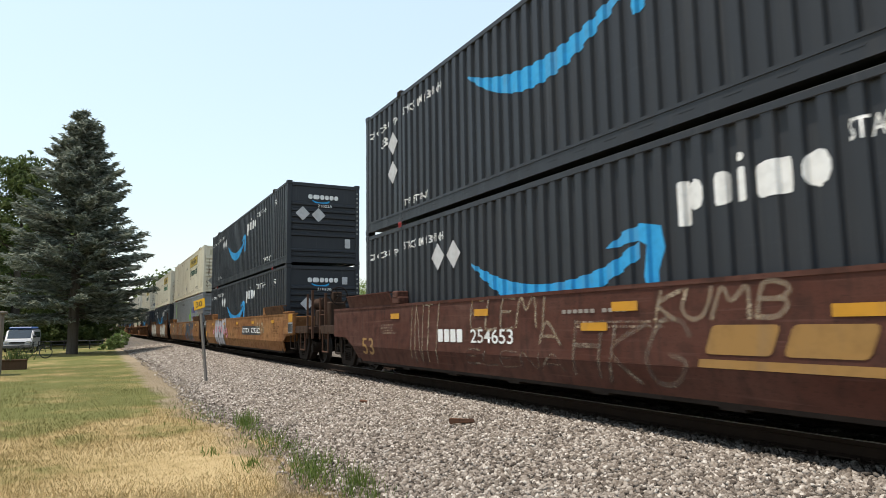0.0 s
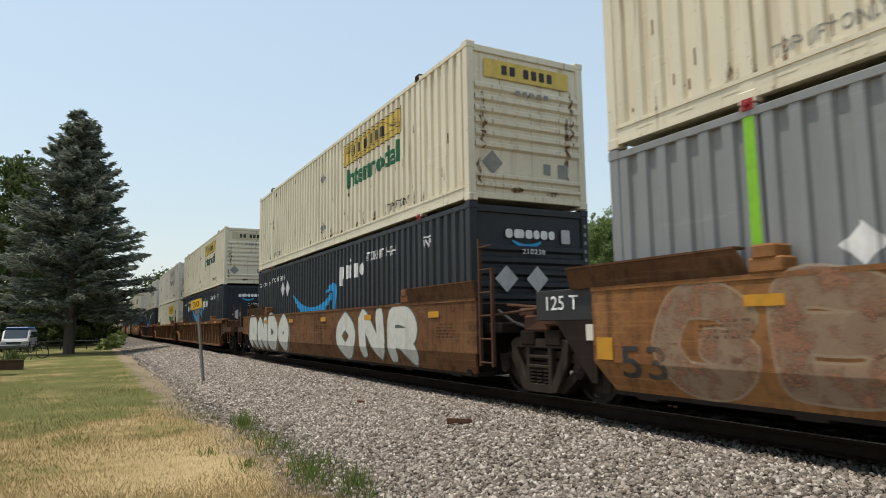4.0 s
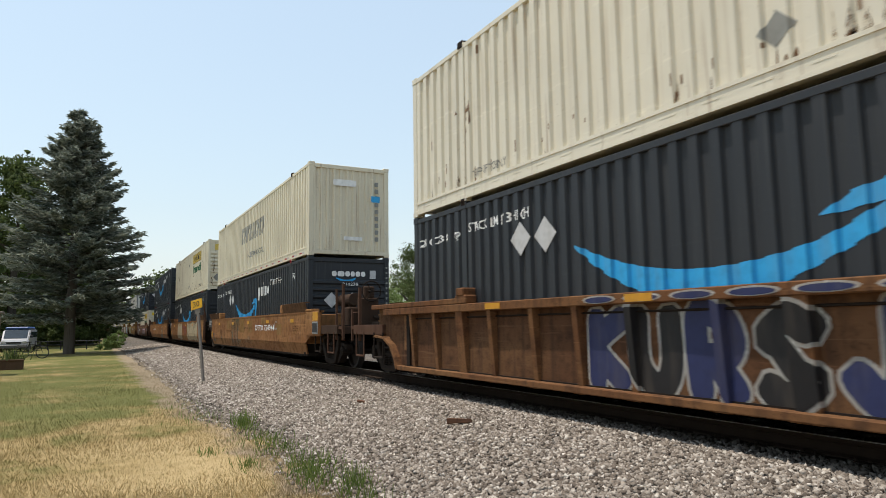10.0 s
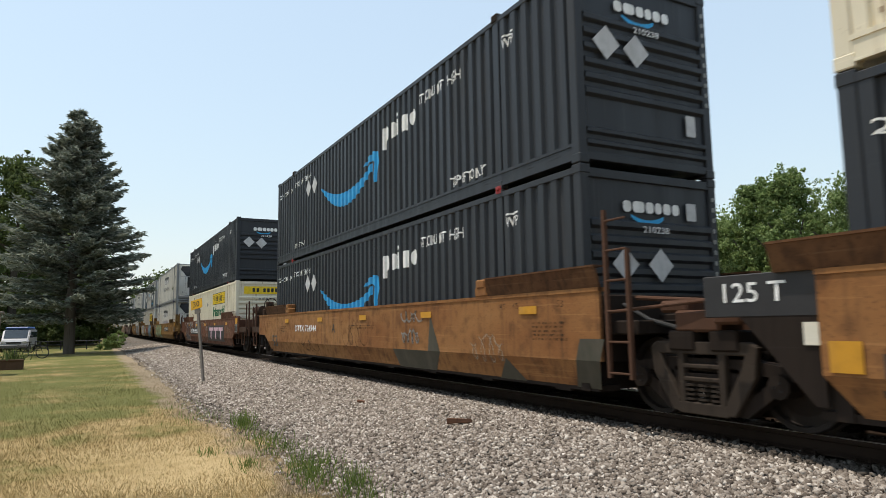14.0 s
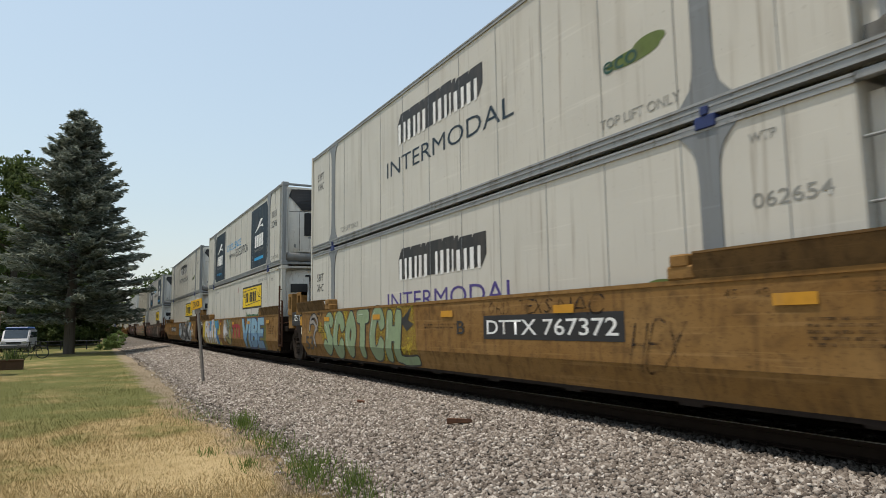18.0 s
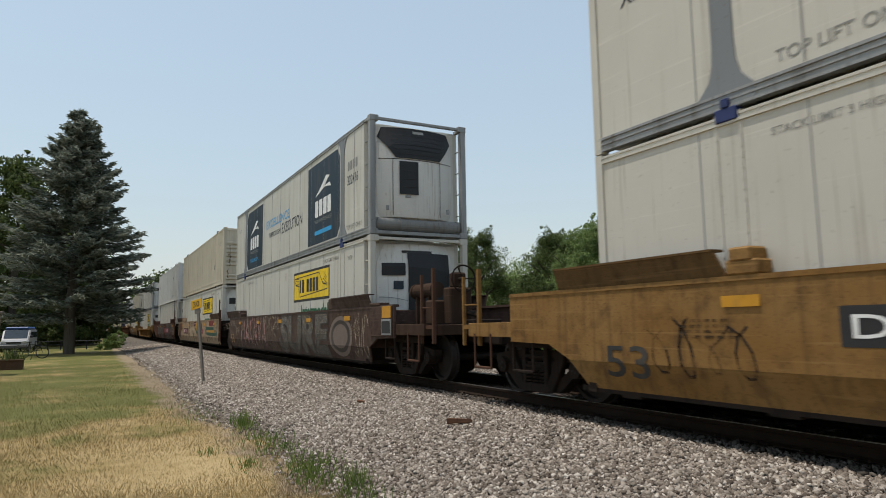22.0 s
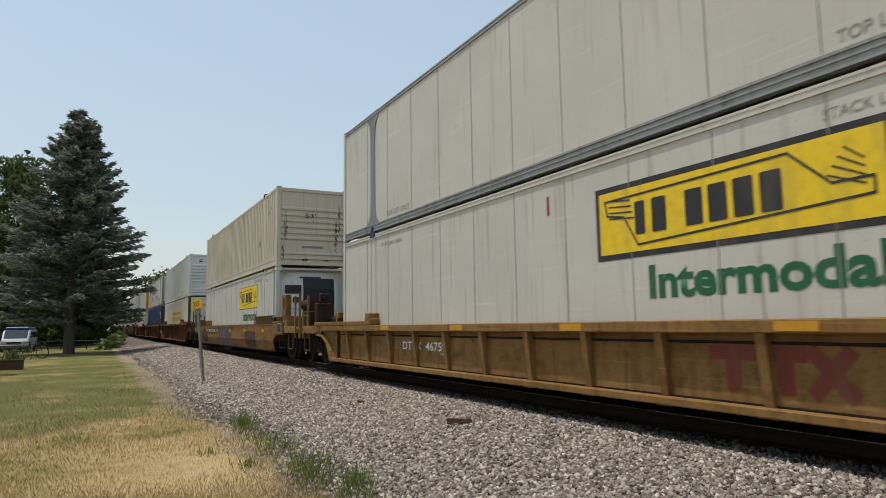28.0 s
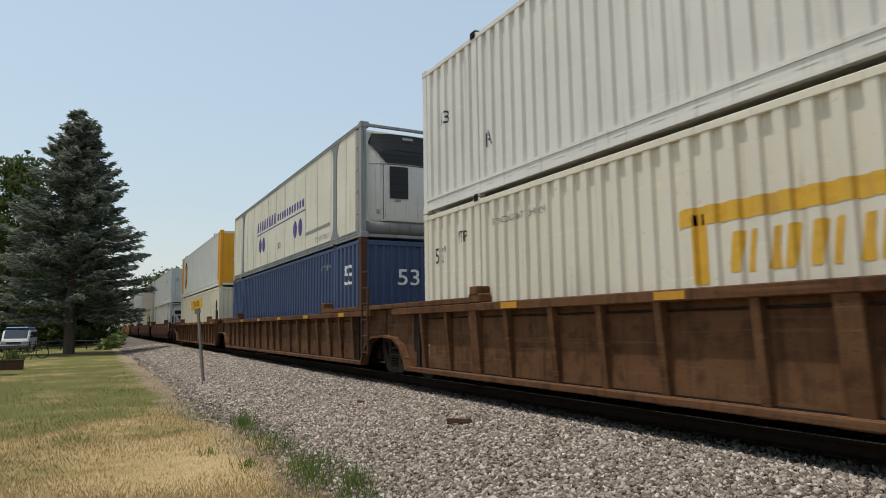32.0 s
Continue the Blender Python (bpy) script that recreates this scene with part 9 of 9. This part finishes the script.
def van(x, y, turn):
    v = empty("van", pose(x, y, GRASS, 0, 0, turn))
    tagged(v, "silver passenger van parked on the grass, nose towards the line", "van")
    # body colour lowered to grey to stand in for the trees' shade
    skin = plain("van_shaded_grey", (0.36, 0.37, 0.39), 0.35)
    glass = plain("van_glass", (0.03, 0.045, 0.06), 0.08)
    bm = bmesh.new()
    prism(bm, [(0, 0.3), (0.05, 0.75), (0.6, 1.0), (1.25, 1.72), (4.6, 1.75), (4.75, 0.9), (4.75, 0.3)], -0.92, 0.92)
    bmesh.ops.bevel(bm, geom=bm.edges[:], offset=0.07, segments=2, affect="EDGES")
    part("body", bm, skin, v)
    bm = bmesh.new()
    prism(bm, [(0.66, 1.07), (1.2, 1.66), (1.17, 1.68), (0.63, 1.09)], -0.78, 0.78)
    part("windscreen", bm, glass, v)
    for s in (-1, 1):
        part("side_window", boxes((1.5, 4.4, min(s * 0.9, s * 0.93), max(s * 0.9, s * 0.93), 1.1, 1.55), bevel=0.01), glass, v)
        part("headlight", boxes((-0.02, 0.1, s * 0.72 - 0.14, s * 0.72 + 0.14, 0.72, 0.88), bevel=0.02), plain("lamp_glass", (0.6, 0.6, 0.6), 0.15), v)
        part("mirror", boxes((0.9, 1.05, s * 1.03 - 0.1, s * 1.03 + 0.1, 1.1, 1.28), bevel=0.02), BLACK, v)
        for wx in (0.85, 3.8):
            part("wheel", rods(((wx, s * 0.78, 0.34), (wx, s * 0.94, 0.34), 0.34), n=18), HOSE, v)
    part("bumper", boxes((-0.08, 0.12, -0.9, 0.9, 0.32, 0.56), bevel=0.03), plain("bumper_grey", (0.08, 0.08, 0.085), 0.5), v)
    part("grille", boxes((-0.015, 0.04, -0.5, 0.5, 0.66, 0.8)), BLACK, v)
    part("roof_cover", boxes((1.2, 4.4, -0.8, 0.8, 1.75, 1.96), bevel=0.08), plain("blue_tarpaulin", (0.03, 0.09, 0.26), 0.5), v, "blue cover strapped on the roof")


van(-60.5, -5.3, 176)


def bicycle(x, y, turn):
    b = empty("bicycle", pose(x, y, GRASS, 0, 0, turn))
    tagged(b, "dark bicycle leaning beside the planter", "bicycle")
    for wx in (0.0, 1.05):
        bm = bmesh.new()
        n = 24
        for k in range(n):
            a, c = k * math.tau / n, (k + 1) * math.tau / n
            rod(bm, (wx + 0.34 * math.cos(a), 0, 0.36 + 0.34 * math.sin(a)), (wx + 0.34 * math.cos(c), 0, 0.36 + 0.34 * math.sin(c)), 0.025, 6)
        part("wheel", bm, HOSE, b)
    part("frame", rods(((0, 0, 0.36), (0.35, 0, 0.85), 0.02), ((0.35, 0, 0.85), (0.9, 0, 0.85), 0.02), ((0.9, 0, 0.85), (1.05, 0, 0.36), 0.02), ((0.45, 0, 0.36), (0.35, 0, 0.95), 0.02), ((0.45, 0, 0.36), (0.88, 0, 0.8), 0.02), ((0, 0, 0.36), (0.45, 0, 0.36), 0.018)), DARKPLATE, b)
    part("handlebar", rods(((0.9, -0.25, 1.0), (0.9, 0.25, 1.0), 0.016), ((0.9, 0, 0.85), (0.9, 0, 1.0), 0.016)), DARKPLATE, b)
    part("saddle", boxes((0.2, 0.46, -0.07, 0.07, 0.95, 1.0), bevel=0.02), HOSE, b)


bicycle(-46.0, -3.55, 75)
pl = empty("planter", pose(-33.6, -3.0, GRASS))
tagged(pl, "brown wooden planter box with dead-looking plants on the lawn", "planter")
bm = boxes((-0.35, 0.35, -0.45, 0.45, 0.0, 0.42), (-0.38, 0.38, -0.48, 0.48, 0.38, 0.44), bevel=0.012)
part("box", bm, paint("dark_planter_wood", (0.09, 0.055, 0.035), (0.03, 0.02, 0.015), 0.5, 0.9), pl)
at = np.stack([rng.normal(0, 0.16, 90), rng.normal(0, 0.22, 90), np.full(90, 0.40)], 1)
me = quads_mesh("plants", blades(rng, at, 0.42, 0.05, 0.7))
me.materials.append(LEAF_DARK)
part("plants", me, None, pl)
part("hook", rods(((0, 0.1, 0.4), (0, 0.12, 1.0), 0.015), ((0, 0.12, 1.0), (0, 0.3, 1.05), 0.012)), DARKPLATE, pl)
hut = empty("utility_cabinet", pose(-30.0, -3.62, GRASS))
tagged(hut, "weathered grey-brown board cabinet standing on the lawn", "cabinet")
bm = boxes((-0.4, 0.4, -0.5, 0.5, 0.0, 2.3), bevel=0.015)
for k in range(6):
    box(bm, 0.4, 0.415, -0.5 + k * 0.167, -0.5 + k * 0.167 + 0.15, 0.02, 2.28)
part("body", bm, paint("weathered_board", (0.20, 0.17, 0.14), (0.08, 0.07, 0.06), 0.5, 0.9), hut)
part("roof", boxes((-0.5, 0.5, -0.6, 0.6, 2.3, 2.4), bevel=0.02), MATS["weathered_board"], hut)
fence = empty("rail_fence", pose(-64, 0, GRASS))
tagged(fence, "low dark pipe fence under the trees", "fence")
for k in range(9):
    part("post", rods(((0, -7.0 + k * 0.95, 0), (0, -7.0 + k * 0.95, 0.75), 0.045)), DARKPLATE, fence)
for z in (0.42, 0.72):
    part("rail", rods(((0, -7.2, z), (0, 0.8, z), 0.04)), DARKPLATE, fence)

# ---- motion: the whole train rolls by at a steady pace ----
SPEED = 12.875


def motions():
    for ob, x, y, z in MOVERS:
        walk(ob, [(t, pose(x + SPEED * t, y, z)) for t in (0.0, 16.0, 32.0)])
    for w, d, x in WHEELSETS:
        # the wheels turn while they pass the camera
        t0, t1 = max(0.0, (-16.0 - x) / SPEED), min(32.0, (1.0 - x) / SPEED)
        rows = [(0.0, 0.0)] if t0 > 0.05 and t0 < 32 else []
        turn, t = 0.0, max(t0, 0.0)
        if t1 > t0:
            step = 1 / 30
            while t < t1 + 1e-6:
                rows.append((t, turn))
                turn += 360 * SPEED * step / (math.tau * WHEEL_R)
                t += step
        if not rows:
            rows = [(0.0, 0.0)]
        if rows[-1][0] < 31.9:
            rows.append((32.0, rows[-1][1]))
        walk(w, [(t, Matrix.Translation((d, 0, WHEEL_R)) @ Matrix.Rotation(radians(a), 4, "Y")) for t, a in rows])


motions()
